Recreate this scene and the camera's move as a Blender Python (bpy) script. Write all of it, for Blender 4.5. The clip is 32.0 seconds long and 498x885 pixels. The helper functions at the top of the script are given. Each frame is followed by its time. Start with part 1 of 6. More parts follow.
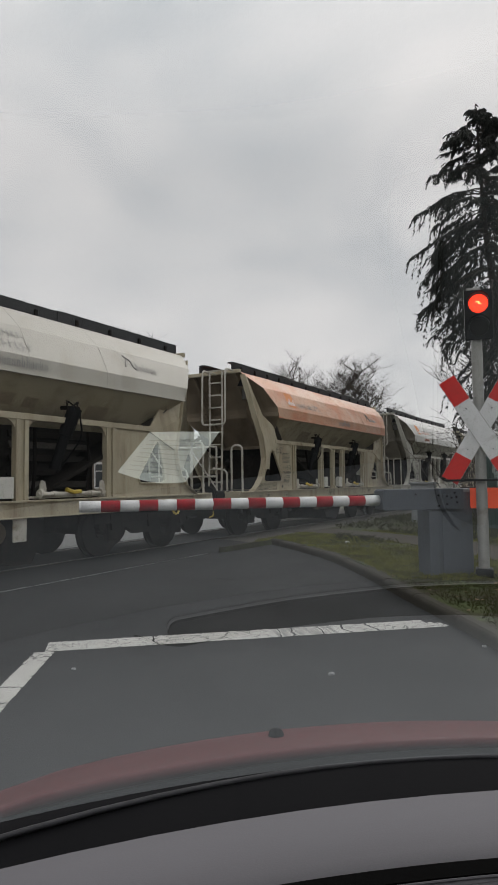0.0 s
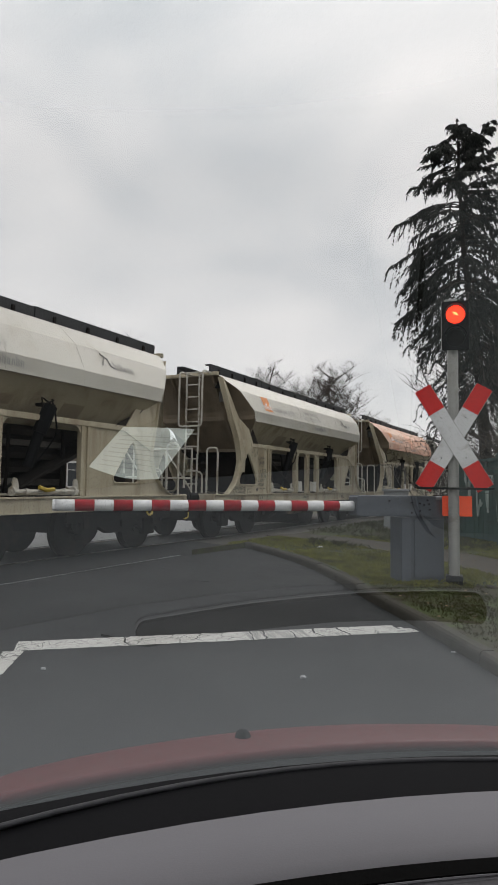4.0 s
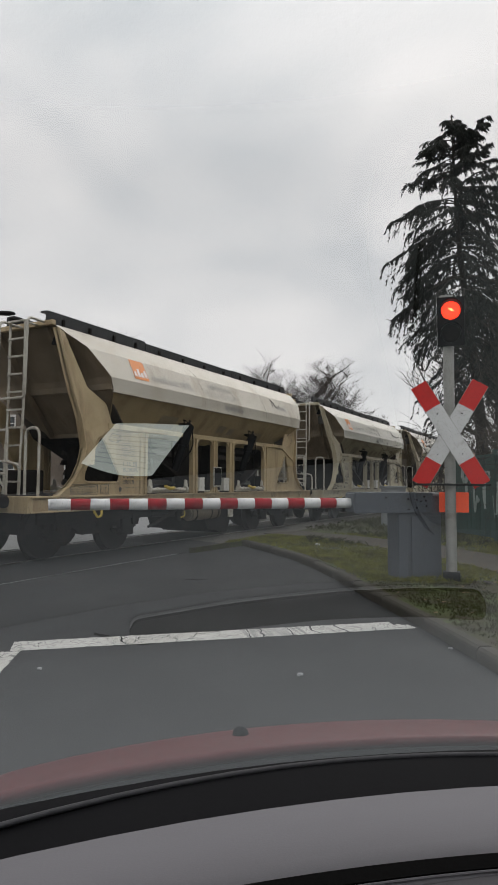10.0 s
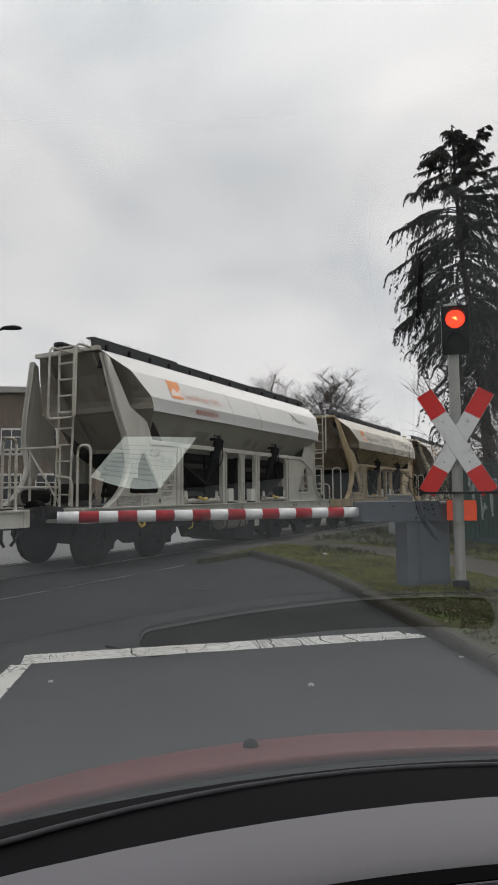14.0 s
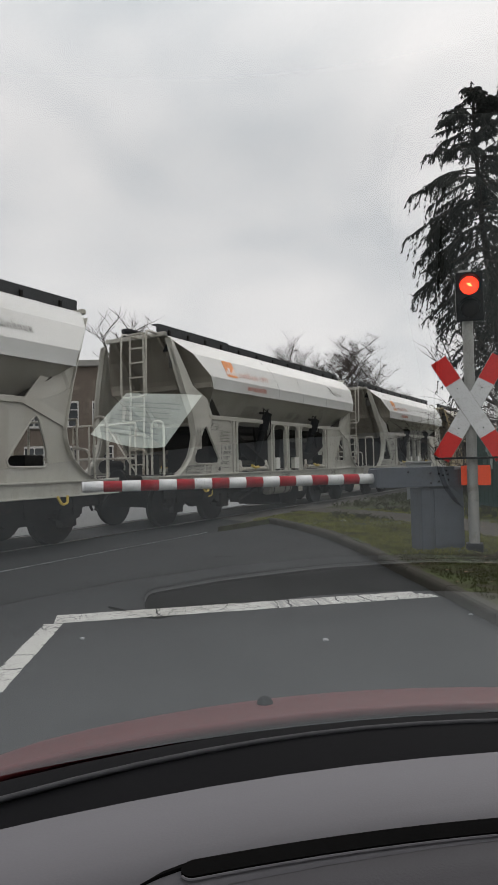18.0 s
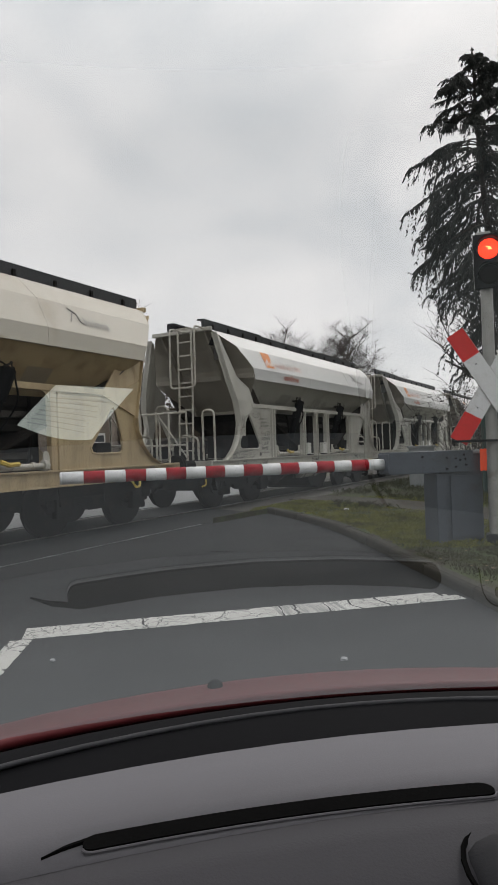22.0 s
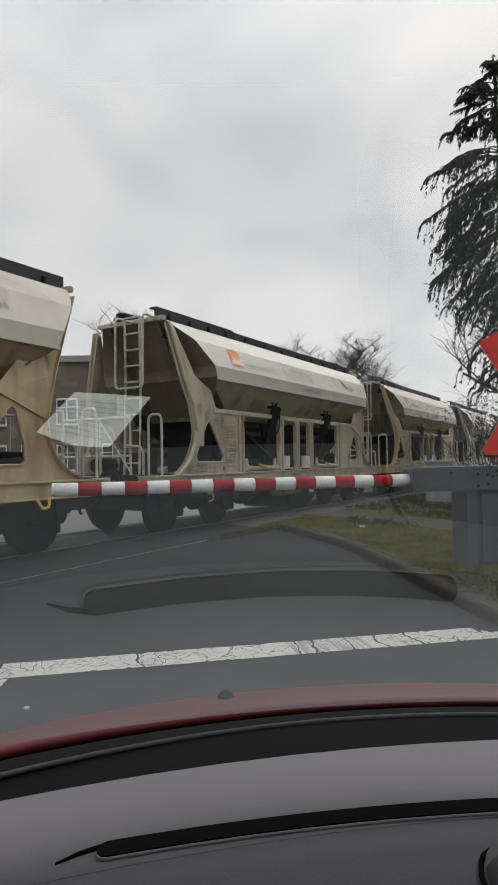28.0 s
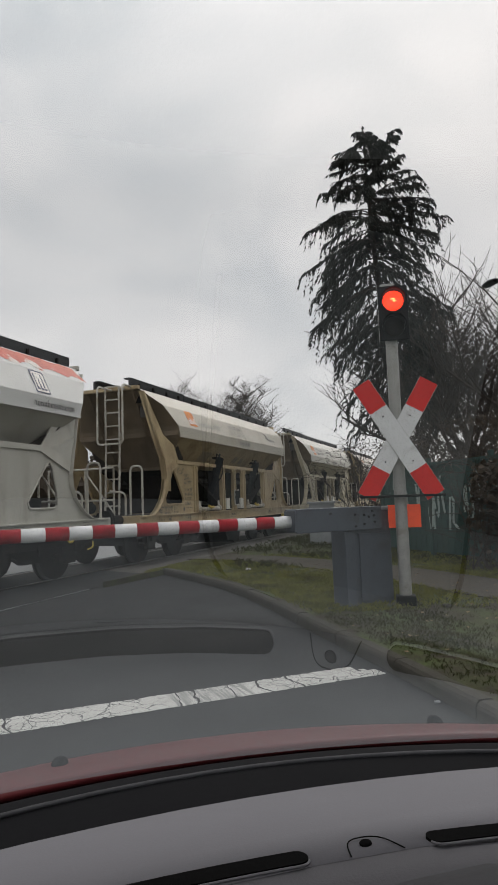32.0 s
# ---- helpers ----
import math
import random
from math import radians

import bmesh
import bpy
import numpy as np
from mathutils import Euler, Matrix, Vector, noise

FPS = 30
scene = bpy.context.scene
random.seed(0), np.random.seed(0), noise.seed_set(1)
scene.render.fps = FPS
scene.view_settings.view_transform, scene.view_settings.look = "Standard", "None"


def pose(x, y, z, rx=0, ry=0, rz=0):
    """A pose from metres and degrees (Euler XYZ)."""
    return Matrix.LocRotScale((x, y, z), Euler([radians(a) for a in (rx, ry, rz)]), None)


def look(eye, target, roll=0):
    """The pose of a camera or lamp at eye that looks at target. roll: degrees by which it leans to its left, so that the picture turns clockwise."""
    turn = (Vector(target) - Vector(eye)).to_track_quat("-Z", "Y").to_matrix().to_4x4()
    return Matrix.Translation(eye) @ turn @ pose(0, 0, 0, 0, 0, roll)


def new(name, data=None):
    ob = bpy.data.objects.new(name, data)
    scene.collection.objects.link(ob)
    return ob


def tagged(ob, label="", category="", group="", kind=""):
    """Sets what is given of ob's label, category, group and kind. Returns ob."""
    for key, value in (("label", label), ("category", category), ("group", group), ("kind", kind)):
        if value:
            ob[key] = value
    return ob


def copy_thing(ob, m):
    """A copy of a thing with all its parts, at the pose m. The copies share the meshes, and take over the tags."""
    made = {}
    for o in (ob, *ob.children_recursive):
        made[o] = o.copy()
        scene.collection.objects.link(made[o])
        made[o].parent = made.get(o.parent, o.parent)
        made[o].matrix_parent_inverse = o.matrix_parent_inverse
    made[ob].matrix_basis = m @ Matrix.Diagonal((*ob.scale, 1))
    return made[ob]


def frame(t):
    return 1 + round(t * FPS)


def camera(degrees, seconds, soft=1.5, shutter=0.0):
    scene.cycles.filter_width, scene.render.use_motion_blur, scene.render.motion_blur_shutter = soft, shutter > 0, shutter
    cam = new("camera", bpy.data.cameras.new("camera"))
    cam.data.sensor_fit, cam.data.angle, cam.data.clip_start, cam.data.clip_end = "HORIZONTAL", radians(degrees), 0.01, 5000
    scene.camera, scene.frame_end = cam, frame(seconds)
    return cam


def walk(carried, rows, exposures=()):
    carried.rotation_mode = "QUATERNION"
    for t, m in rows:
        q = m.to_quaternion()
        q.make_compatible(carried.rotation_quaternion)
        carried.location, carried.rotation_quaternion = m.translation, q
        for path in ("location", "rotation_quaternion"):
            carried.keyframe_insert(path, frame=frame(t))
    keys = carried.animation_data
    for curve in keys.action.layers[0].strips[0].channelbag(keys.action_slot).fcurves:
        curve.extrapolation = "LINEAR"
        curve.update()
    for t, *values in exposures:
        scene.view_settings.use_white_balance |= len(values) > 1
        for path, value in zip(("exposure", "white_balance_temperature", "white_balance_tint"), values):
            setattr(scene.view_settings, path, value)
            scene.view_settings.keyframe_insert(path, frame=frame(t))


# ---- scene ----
cam = camera(43.4, 32.0)
PATH = [
    (0, (0.237, -0.327, 1.336), (-0.066, 1.646, 1.458), -0.70),
    (0.5, (0.217, -0.359, 1.330), (-0.058, 1.620, 1.422), -0.40),
    (1, (0.217, -0.346, 1.332), (-0.056, 1.634, 1.391), -0.60),
    (1.5, (0.201, -0.332, 1.331), (-0.036, 1.653, 1.385), 0.70),
    (2, (0.216, -0.337, 1.331), (-0.020, 1.647, 1.415), 0.30),
    (2.5, (0.214, -0.347, 1.330), (-0.008, 1.638, 1.427), 0.70),
    (3, (0.197, -0.347, 1.332), (-0.024, 1.638, 1.443), 0.90),
    (3.5, (0.206, -0.346, 1.329), (-0.019, 1.637, 1.464), 1.00),
    (5.5, (0.217, -0.309, 1.328), (0.011, 1.677, 1.447), -0.20),
    (6, (0.216, -0.319, 1.327), (0.014, 1.667, 1.454), 0.00),
    (6.5, (0.237, -0.323, 1.326), (0.031, 1.662, 1.460), 0.40),
    (7, (0.225, -0.327, 1.322), (0.021, 1.657, 1.466), 0.70),
    (7.5, (0.212, -0.317, 1.323), (0.009, 1.667, 1.468), 0.80),
    (8, (0.220, -0.324, 1.323), (0.021, 1.661, 1.469), 0.20),
    (8.5, (0.218, -0.324, 1.321), (0.016, 1.661, 1.458), 1.30),
    (9, (0.223, -0.330, 1.322), (0.016, 1.655, 1.456), 1.30),
    (9.5, (0.224, -0.321, 1.324), (0.011, 1.664, 1.449), 0.80),
    (10, (0.227, -0.320, 1.324), (0.012, 1.664, 1.451), 0.30),
    (10.5, (0.226, -0.322, 1.327), (0.009, 1.662, 1.453), -0.20),
    (11, (0.217, -0.321, 1.323), (-0.002, 1.662, 1.459), -0.30),
    (11.5, (0.239, -0.314, 1.322), (0.006, 1.667, 1.473), -0.10),
    (12, (0.246, -0.336, 1.323), (0.013, 1.644, 1.480), -0.20),
    (12.5, (0.236, -0.325, 1.324), (0.005, 1.655, 1.482), -0.20),
    (13, (0.252, -0.338, 1.325), (0.012, 1.641, 1.482), -0.40),
    (13.5, (0.225, -0.343, 1.325), (-0.008, 1.637, 1.483), -0.40),
    (14, (0.214, -0.348, 1.326), (-0.018, 1.632, 1.486), -0.40),
    (14.5, (0.213, -0.352, 1.325), (-0.022, 1.628, 1.485), -0.30),
    (16.5, (0.270, -0.520, 1.326), (0.029, 1.458, 1.491), -0.46),
    (17, (0.267, -0.567, 1.327), (0.002, 1.409, 1.485), -0.51),
    (17.5, (0.282, -0.592, 1.321), (-0.002, 1.384, 1.439), -1.67),
    (18, (0.275, -0.545, 1.311), (-0.022, 1.432, 1.375), -1.23),
    (18.5, (0.273, -0.527, 1.314), (-0.069, 1.442, 1.376), -1.64),
    (19, (0.267, -0.500, 1.310), (-0.086, 1.467, 1.373), -1.75),
    (19.5, (0.250, -0.448, 1.302), (-0.135, 1.514, 1.352), -1.45),
    (20, (0.244, -0.361, 1.296), (-0.140, 1.601, 1.340), -1.51),
    (20.5, (0.217, -0.253, 1.295), (-0.163, 1.710, 1.336), -1.49),
    (21, (0.215, -0.104, 1.289), (-0.126, 1.866, 1.334), -1.93),
    (21.5, (0.171, 0.050, 1.304), (-0.112, 2.030, 1.331), -2.32),
    (22, (0.118, 0.233, 1.299), (-0.161, 2.213, 1.321), -1.95),
    (22.5, (0.053, 0.440, 1.291), (-0.226, 2.421, 1.307), -1.34),
    (23, (0.010, 0.630, 1.287), (-0.287, 2.608, 1.296), -0.73),
    (23.5, (0.021, 0.740, 1.293), (-0.294, 2.715, 1.297), -2.01),
    (24, (-0.014, 0.841, 1.294), (-0.322, 2.817, 1.294), -1.19),
    (24.5, (-0.022, 0.866, 1.296), (-0.314, 2.845, 1.324), -1.02),
    (25, (-0.032, 0.877, 1.294), (-0.303, 2.858, 1.345), 0.10),
    (25.5, (-0.037, 0.868, 1.294), (-0.326, 2.845, 1.383), 1.07),
    (26, (-0.027, 0.875, 1.296), (-0.329, 2.850, 1.395), -0.22),
    (26.5, (-0.053, 0.899, 1.289), (-0.357, 2.874, 1.382), -0.49),
    (28.5, (0.008, 0.838, 1.296), (-0.299, 2.813, 1.355), -1.17),
    (29, (-0.028, 0.878, 1.293), (-0.305, 2.858, 1.355), -0.24),
    (29.5, (-0.037, 0.897, 1.290), (-0.303, 2.878, 1.350), -0.08),
    (30, (-0.043, 0.897, 1.290), (-0.301, 2.880, 1.346), -0.33),
    (30.5, (-0.011, 0.878, 1.290), (-0.207, 2.867, 1.359), -1.55),
    (31, (0.025, 0.897, 1.292), (-0.031, 2.895, 1.377), -1.71),
    (31.5, (0.061, 0.895, 1.309), (0.092, 2.889, 1.450), -2.82),
    (32, (0.055, 0.868, 1.307), (0.106, 2.859, 1.495), -2.05),
]
walk(cam, [(t, look(eye, target, roll)) for t, eye, target, roll in PATH],
     exposures=[(0.0, 0.76), (0.7, 0.98), (3.0, 0.95), (14.0, 0.94), (20.0, 0.97), (30.6, 0.98), (31.4, 0.95), (32.0, 0.87)])

# ---- the plan, in metres ----
TRACK = radians(68.23)                      # heading of the track, from +x
ALONG = Vector((math.cos(TRACK), math.sin(TRACK), 0))
BESIDE = Vector((math.sin(TRACK), -math.cos(TRACK), 0))   # from the track towards the road user
RAIL_NEAR = -7.87                           # near rail, measured along BESIDE
MID = RAIL_NEAR - 0.72
ROAD = radians(22.6)                        # the road bears this far to the left of +y
ROAD_ON = Vector((-math.sin(ROAD), math.cos(ROAD), 0))
ROAD_RIGHT = Vector((math.cos(ROAD), math.sin(ROAD), 0))
WAGON = 12.54                               # length over buffers
# way of the train along the track, one figure a second
TRAIN = [5.53, 8.60, 11.72, 14.88, 18.07, 21.29, 24.53, 27.80, 31.09, 34.40, 37.73, 41.08, 44.45, 47.85, 51.28, 54.73, 58.21,
         61.73, 65.29, 68.88, 72.51, 76.19, 79.91, 83.67, 87.47, 91.31, 95.19, 99.07, 102.97, 106.91, 110.89, 114.89, 118.91]
CAR_TURN = 15.63
CAR_AT = Vector((0.24, -0.33, 0))
CAR_WAY = [  # time, ahead, aside, up
    (0.0, 0.01, 0.02, -0.021), (0.5, -0.025, -0.009, -0.02), (1.0, -0.015, -0.009, -0.02), (1.5, -0.004, -0.014, -0.02),
    (2.0, -0.008, -0.005, -0.02), (2.5, -0.019, -0.01, -0.019), (3.0, -0.013, -0.022, -0.019), (3.5, -0.011, -0.014, -0.02),
    (5.5, 0.017, 0.001, -0.02), (6.0, 0.007, -0.002, -0.02), (6.5, -0.001, 0.014, -0.02), (7.0, -0.006, 0.004, -0.019),
    (7.5, 0.007, -0.003, -0.019), (8.0, -0.002, -0.001, -0.02), (8.5, -0.004, 0.001, -0.02), (9.0, -0.009, 0.003, -0.02),
    (9.5, 0.002, 0.006, -0.02), (10.0, 0.001, 0.006, -0.02), (10.5, 0.004, 0.003, -0.02), (11.0, 0.001, -0.004, -0.02),
    (11.5, 0.006, 0.016, -0.02), (12.0, -0.016, 0.017, -0.02), (12.5, -0.002, 0.013, -0.02), (13.0, -0.017, 0.019, -0.02),
    (13.5, -0.014, -0.003, -0.02), (14.0, -0.015, -0.011, -0.02), (14.5, -0.021, -0.011, -0.02), (16.5, -0.201, -0.007, -0.018),
    (17.0, -0.246, -0.017, -0.017), (17.5, -0.273, -0.023, -0.018), (18.0, -0.247, -0.026, -0.014), (18.5, -0.226, -0.027, -0.013),
    (19.0, -0.195, -0.032, -0.013), (19.5, -0.147, -0.035, -0.012), (20.0, -0.062, -0.028, -0.015), (20.5, 0.053, -0.033, -0.018),
    (21.0, 0.207, -0.029, -0.029), (21.5, 0.385, -0.046, -0.026), (22.0, 0.571, -0.043, -0.027), (22.5, 0.784, -0.042, -0.032),
    (23.0, 0.969, -0.024, -0.028), (23.5, 1.076, 0.009, -0.028), (24.0, 1.18, 0.008, -0.027), (24.5, 1.203, 0.004, -0.024),
    (25.0, 1.225, 0.003, -0.028), (25.5, 1.223, 0.0, -0.025), (26.0, 1.232, 0.006, -0.025), (26.5, 1.252, -0.011, -0.026),
    (28.5, 1.186, 0.022, -0.027), (29.0, 1.227, 0.004, -0.027), (29.5, 1.246, 0.002, -0.029), (30.0, 1.246, -0.004, -0.028),
    (30.5, 1.218, 0.008, -0.027), (31.0, 1.225, -0.002, -0.021), (31.5, 1.234, 0.004, -0.022), (32.0, 1.218, -0.002, -0.023)]

# ---- light ----
world = bpy.data.worlds.new("overcast")
scene.world = world
world.use_nodes = True
wt = world.node_tree
wt.nodes.clear()


def wire(tree, kind, **given):
    n = tree.nodes.new(kind)
    for k, v in given.items():
        if k in n.inputs:
            n.inputs[k].default_value = v
    return n


w_out = wt.nodes.new("ShaderNodeOutputWorld")
w_bg = wt.nodes.new("ShaderNodeBackground")
w_co = wt.nodes.new("ShaderNodeTexCoord")
w_sep = wt.nodes.new("ShaderNodeSeparateXYZ")
wt.links.new(w_co.outputs["Generated"], w_sep.inputs[0])
w_map = wt.nodes.new("ShaderNodeMapping")
w_map.inputs["Scale"].default_value = (2.2, 2.2, 4.2)
w_map.inputs["Location"].default_value = (0.35, 0.1, 0.2)
wt.links.new(w_co.outputs["Generated"], w_map.inputs[0])
w_n1 = wire(wt, "ShaderNodeTexNoise", Scale=1.25, Detail=6.0, Roughness=0.52, Distortion=0.35)
wt.links.new(w_map.outputs[0], w_n1.inputs["Vector"])
w_ramp = wt.nodes.new("ShaderNodeValToRGB")
w_ramp.color_ramp.elements[0].position, w_ramp.color_ramp.elements[0].color = 0.30, (0.605, 0.628, 0.645, 1)
w_ramp.color_ramp.elements[1].position, w_ramp.color_ramp.elements[1].color = 0.66, (0.90, 0.88, 0.872, 1)
mid = w_ramp.color_ramp.elements.new(0.47)
mid.color = (0.765, 0.765, 0.768, 1)
wt.links.new(w_n1.outputs["Fac"], w_ramp.inputs[0])
w_sky = wt.nodes.new("ShaderNodeTexSky")
w_sky.sky_type, w_sky.sun_disc = "NISHITA", False
w_sky.sun_elevation, w_sky.sun_rotation = radians(38), radians(25)
w_skys = wt.nodes.new("ShaderNodeVectorMath")
w_skys.operation = "SCALE"
w_skys.inputs["Scale"].default_value = 0.08
wt.links.new(w_sky.outputs[0], w_skys.inputs[0])
w_mix = wt.nodes.new("ShaderNodeMix")
w_mix.data_type = "RGBA"
w_mix.inputs["Factor"].default_value = 0.05
wt.links.new(w_ramp.outputs[0], w_mix.inputs["A"])
wt.links.new(w_skys.outputs[0], w_mix.inputs["B"])
# an overcast sky is brighter overhead
w_up = wire(wt, "ShaderNodeMapRange")
w_up.inputs["From Min"].default_value, w_up.inputs["From Max"].default_value = 0.45, 1.0
w_up.inputs["To Min"].default_value, w_up.inputs["To Max"].default_value = 1.0, 1.8
wt.links.new(w_sep.outputs["Z"], w_up.inputs["Value"])
wt.links.new(w_mix.outputs["Result"], w_bg.inputs["Color"])
wt.links.new(w_up.outputs[0], w_bg.inputs["Strength"])
wt.links.new(w_bg.outputs[0], w_out.inputs[0])

sun = new("sun", bpy.data.lights.new("sun", "SUN"))
sun.data.energy, sun.data.angle, sun.data.color = 0.9, radians(25), (1.0, 0.96, 0.9)
sun.matrix_world = look((20, 40, 35), (0, 0, 0))

# ---- materials ----


def material(name, base, rough=0.6, metal=0.0, grain=0.12, size=8.0, fine=60.0, bump=0.15, stain=None, stain_size=1.2, stain_low=0.52, stain_high=0.7,
             glow=None, glow_power=0.0, spec=0.5, streak=False):
    """Principled paint with variation at two scales, fine relief and, if given, stains."""
    m = bpy.data.materials.new(name)
    m.use_nodes = True
    t = m.node_tree
    b = t.nodes["Principled BSDF"]
    co = t.nodes.new("ShaderNodeTexCoord")
    info = t.nodes.new("ShaderNodeObjectInfo")
    shift = t.nodes.new("ShaderNodeVectorMath")
    shift.operation = "MULTIPLY_ADD"
    spread = t.nodes.new("ShaderNodeCombineXYZ")
    for k in range(3):
        t.links.new(info.outputs["Random"], spread.inputs[k])
    t.links.new(spread.outputs[0], shift.inputs[0])
    shift.inputs[1].default_value = (37.0, 19.0, 53.0)
    t.links.new(co.outputs["Object"], shift.inputs[2])
    big = wire(t, "ShaderNodeTexNoise", Scale=size, Detail=5.0, Roughness=0.6)
    small = wire(t, "ShaderNodeTexNoise", Scale=fine, Detail=3.0, Roughness=0.6)
    for n in (big, small):
        t.links.new(shift.outputs[0], n.inputs["Vector"])
    add = t.nodes.new("ShaderNodeMath")
    add.operation = "ADD"
    t.links.new(big.outputs["Fac"], add.inputs[0])
    t.links.new(small.outputs["Fac"], add.inputs[1])
    rng = wire(t, "ShaderNodeMapRange")
    rng.inputs["From Min"].default_value, rng.inputs["From Max"].default_value = 0.6, 1.4
    rng.inputs["To Min"].default_value, rng.inputs["To Max"].default_value = 1 - grain, 1 + grain
    t.links.new(add.outputs[0], rng.inputs["Value"])
    tone = t.nodes.new("ShaderNodeVectorMath")
    tone.operation = "SCALE"
    tone.inputs[0].default_value = base
    t.links.new(rng.outputs[0], tone.inputs["Scale"])
    colour = tone.outputs[0]
    if stain:
        patch = wire(t, "ShaderNodeTexNoise", Scale=stain_size, Detail=6.0, Roughness=0.68)
        if streak:
            stretch = t.nodes.new("ShaderNodeMapping")
            stretch.inputs["Scale"].default_value = (3.0, 3.0, 0.35)
            t.links.new(shift.outputs[0], stretch.inputs[0])
            t.links.new(stretch.outputs[0], patch.inputs["Vector"])
        else:
            t.links.new(shift.outputs[0], patch.inputs["Vector"])
        cut = wire(t, "ShaderNodeMapRange")
        cut.inputs["From Min"].default_value, cut.inputs["From Max"].default_value = stain_low, stain_high
        t.links.new(patch.outputs["Fac"], cut.inputs["Value"])
        mix = t.nodes.new("ShaderNodeMix")
        mix.data_type = "RGBA"
        t.links.new(cut.outputs[0], mix.inputs["Factor"])
        t.links.new(colour, mix.inputs["A"])
        mix.inputs["B"].default_value = (*stain, 1)
        colour = mix.outputs["Result"]
    t.links.new(colour, b.inputs["Base Color"])
    b.inputs["Roughness"].default_value, b.inputs["Metallic"].default_value = rough, metal
    b.inputs["Specular IOR Level"].default_value = spec
    if bump:
        relief = wire(t, "ShaderNodeBump", Strength=bump, Distance=0.01)
        t.links.new(small.outputs["Fac"], relief.inputs["Height"])
        t.links.new(relief.outputs[0], b.inputs["Normal"])
    if glow:
        b.inputs["Emission Color"].default_value = (*glow, 1)
        b.inputs["Emission Strength"].default_value = glow_power
    return m


def glass(name, ior=1.5, tint=(1, 1, 1)):
    m = bpy.data.materials.new(name)
    m.use_nodes = True
    t = m.node_tree
    t.nodes.clear()
    out, mix = t.nodes.new("ShaderNodeOutputMaterial"), t.nodes.new("ShaderNodeMixShader")
    clear, gloss, fr = t.nodes.new("ShaderNodeBsdfTransparent"), t.nodes.new("ShaderNodeBsdfGlossy"), wire(t, "ShaderNodeFresnel", IOR=ior)
    clear.inputs["Color"].default_value = (*tint, 1)
    gloss.inputs["Roughness"].default_value = 0.0
    gloss.inputs["Color"].default_value = (0.90, 1.0, 0.96, 1)
    t.links.new(fr.outputs[0], mix.inputs[0])
    t.links.new(clear.outputs[0], mix.inputs[1])
    t.links.new(gloss.outputs[0], mix.inputs[2])
    t.links.new(mix.outputs[0], out.inputs[0])
    return m


ASPHALT = material("asphalt", (0.026, 0.027, 0.028), 0.85, spec=0.15, grain=0.5, size=0.9, fine=150, bump=0.7, stain=(0.022, 0.023, 0.024), stain_size=0.35)
ASPHALT_DARK = material("dark_asphalt", (0.018, 0.019, 0.020), 0.8, spec=0.2, grain=0.3, size=1.2, fine=150, bump=0.5)
ASPHALT_WET = material("asphalt_wet", (0.12, 0.122, 0.125), 0.3, grain=0.25, size=0.7, fine=120, bump=0.3)
PATCH = material("asphalt_patch", (0.014, 0.015, 0.016), 0.8, spec=0.2, grain=0.3, size=4, fine=200, bump=0.5)
KERB = material("kerb_stone", (0.050, 0.046, 0.039), 0.9, spec=0.1, grain=0.3, size=7, fine=90, bump=0.5, stain=(0.035, 0.038, 0.025), stain_size=3.5)
SOIL = material("verge_soil", (0.040, 0.033, 0.023), 0.95, spec=0.1, grain=0.4, size=3, fine=60, bump=0.8, stain=(0.055, 0.07, 0.025), stain_size=2.0, stain_low=0.4, stain_high=0.62)
PATHM = material("footpath_grit", (0.066, 0.060, 0.050), 0.95, spec=0.1, grain=0.3, size=3, fine=110, bump=0.6, stain=(0.055, 0.048, 0.036), stain_size=1.5)
GRASS = material("dull_grass_blade", (0.042, 0.047, 0.016), 0.8, spec=0.1, grain=0.5, size=2.5, fine=8, bump=0, stain=(0.050, 0.040, 0.024), stain_size=1.6)
GRASS_FRESH = material("fresh_grass_blade", (0.145, 0.148, 0.030), 0.75, spec=0.15, grain=0.6, size=2.5, fine=8, bump=0, stain=(0.062, 0.052, 0.026), stain_size=1.3)
BALLAST = material("ballast", (0.075, 0.068, 0.060), 0.95, grain=0.45, size=6, fine=26, bump=1.0)
FIELD = material("field", (0.075, 0.075, 0.045), 0.95, grain=0.35, size=0.6, fine=6, bump=0.4)
RAIL = material("rail_steel", (0.20, 0.18, 0.165), 0.35, metal=0.9, grain=0.2, size=4, fine=40)
DARK = material("crossing_panel", (0.05, 0.05, 0.05), 0.85, grain=0.3, size=3, fine=60, bump=0.5)
STEEL_GREY = material("slate_grey_paint", (0.062, 0.072, 0.088), 0.5, grain=0.14, size=4, fine=50, bump=0.08, stain=(0.045, 0.048, 0.05), stain_size=3)
LID = material("pale_grey_lid", (0.20, 0.21, 0.215), 0.55, grain=0.2, size=6, fine=50)
GALV = material("galvanised_steel", (0.30, 0.30, 0.285), 0.5, metal=0.35, grain=0.2, size=5, fine=60, bump=0.1, stain=(0.2, 0.19, 0.16), stain_size=4)
BLACK = material("black_paint", (0.008, 0.0085, 0.009), 0.6, spec=0.12, grain=0.2, bump=0.05)
RED = material("red_reflective", (0.58, 0.030, 0.026), 0.6, spec=0.12, grain=0.12, size=3, fine=40, bump=0.05)
RED_BOOM = material("dull_red_boom_film", (0.30, 0.014, 0.022), 0.65, spec=0.1, grain=0.2, size=3, fine=40, bump=0.05, stain=(0.20, 0.016, 0.02), stain_size=4)
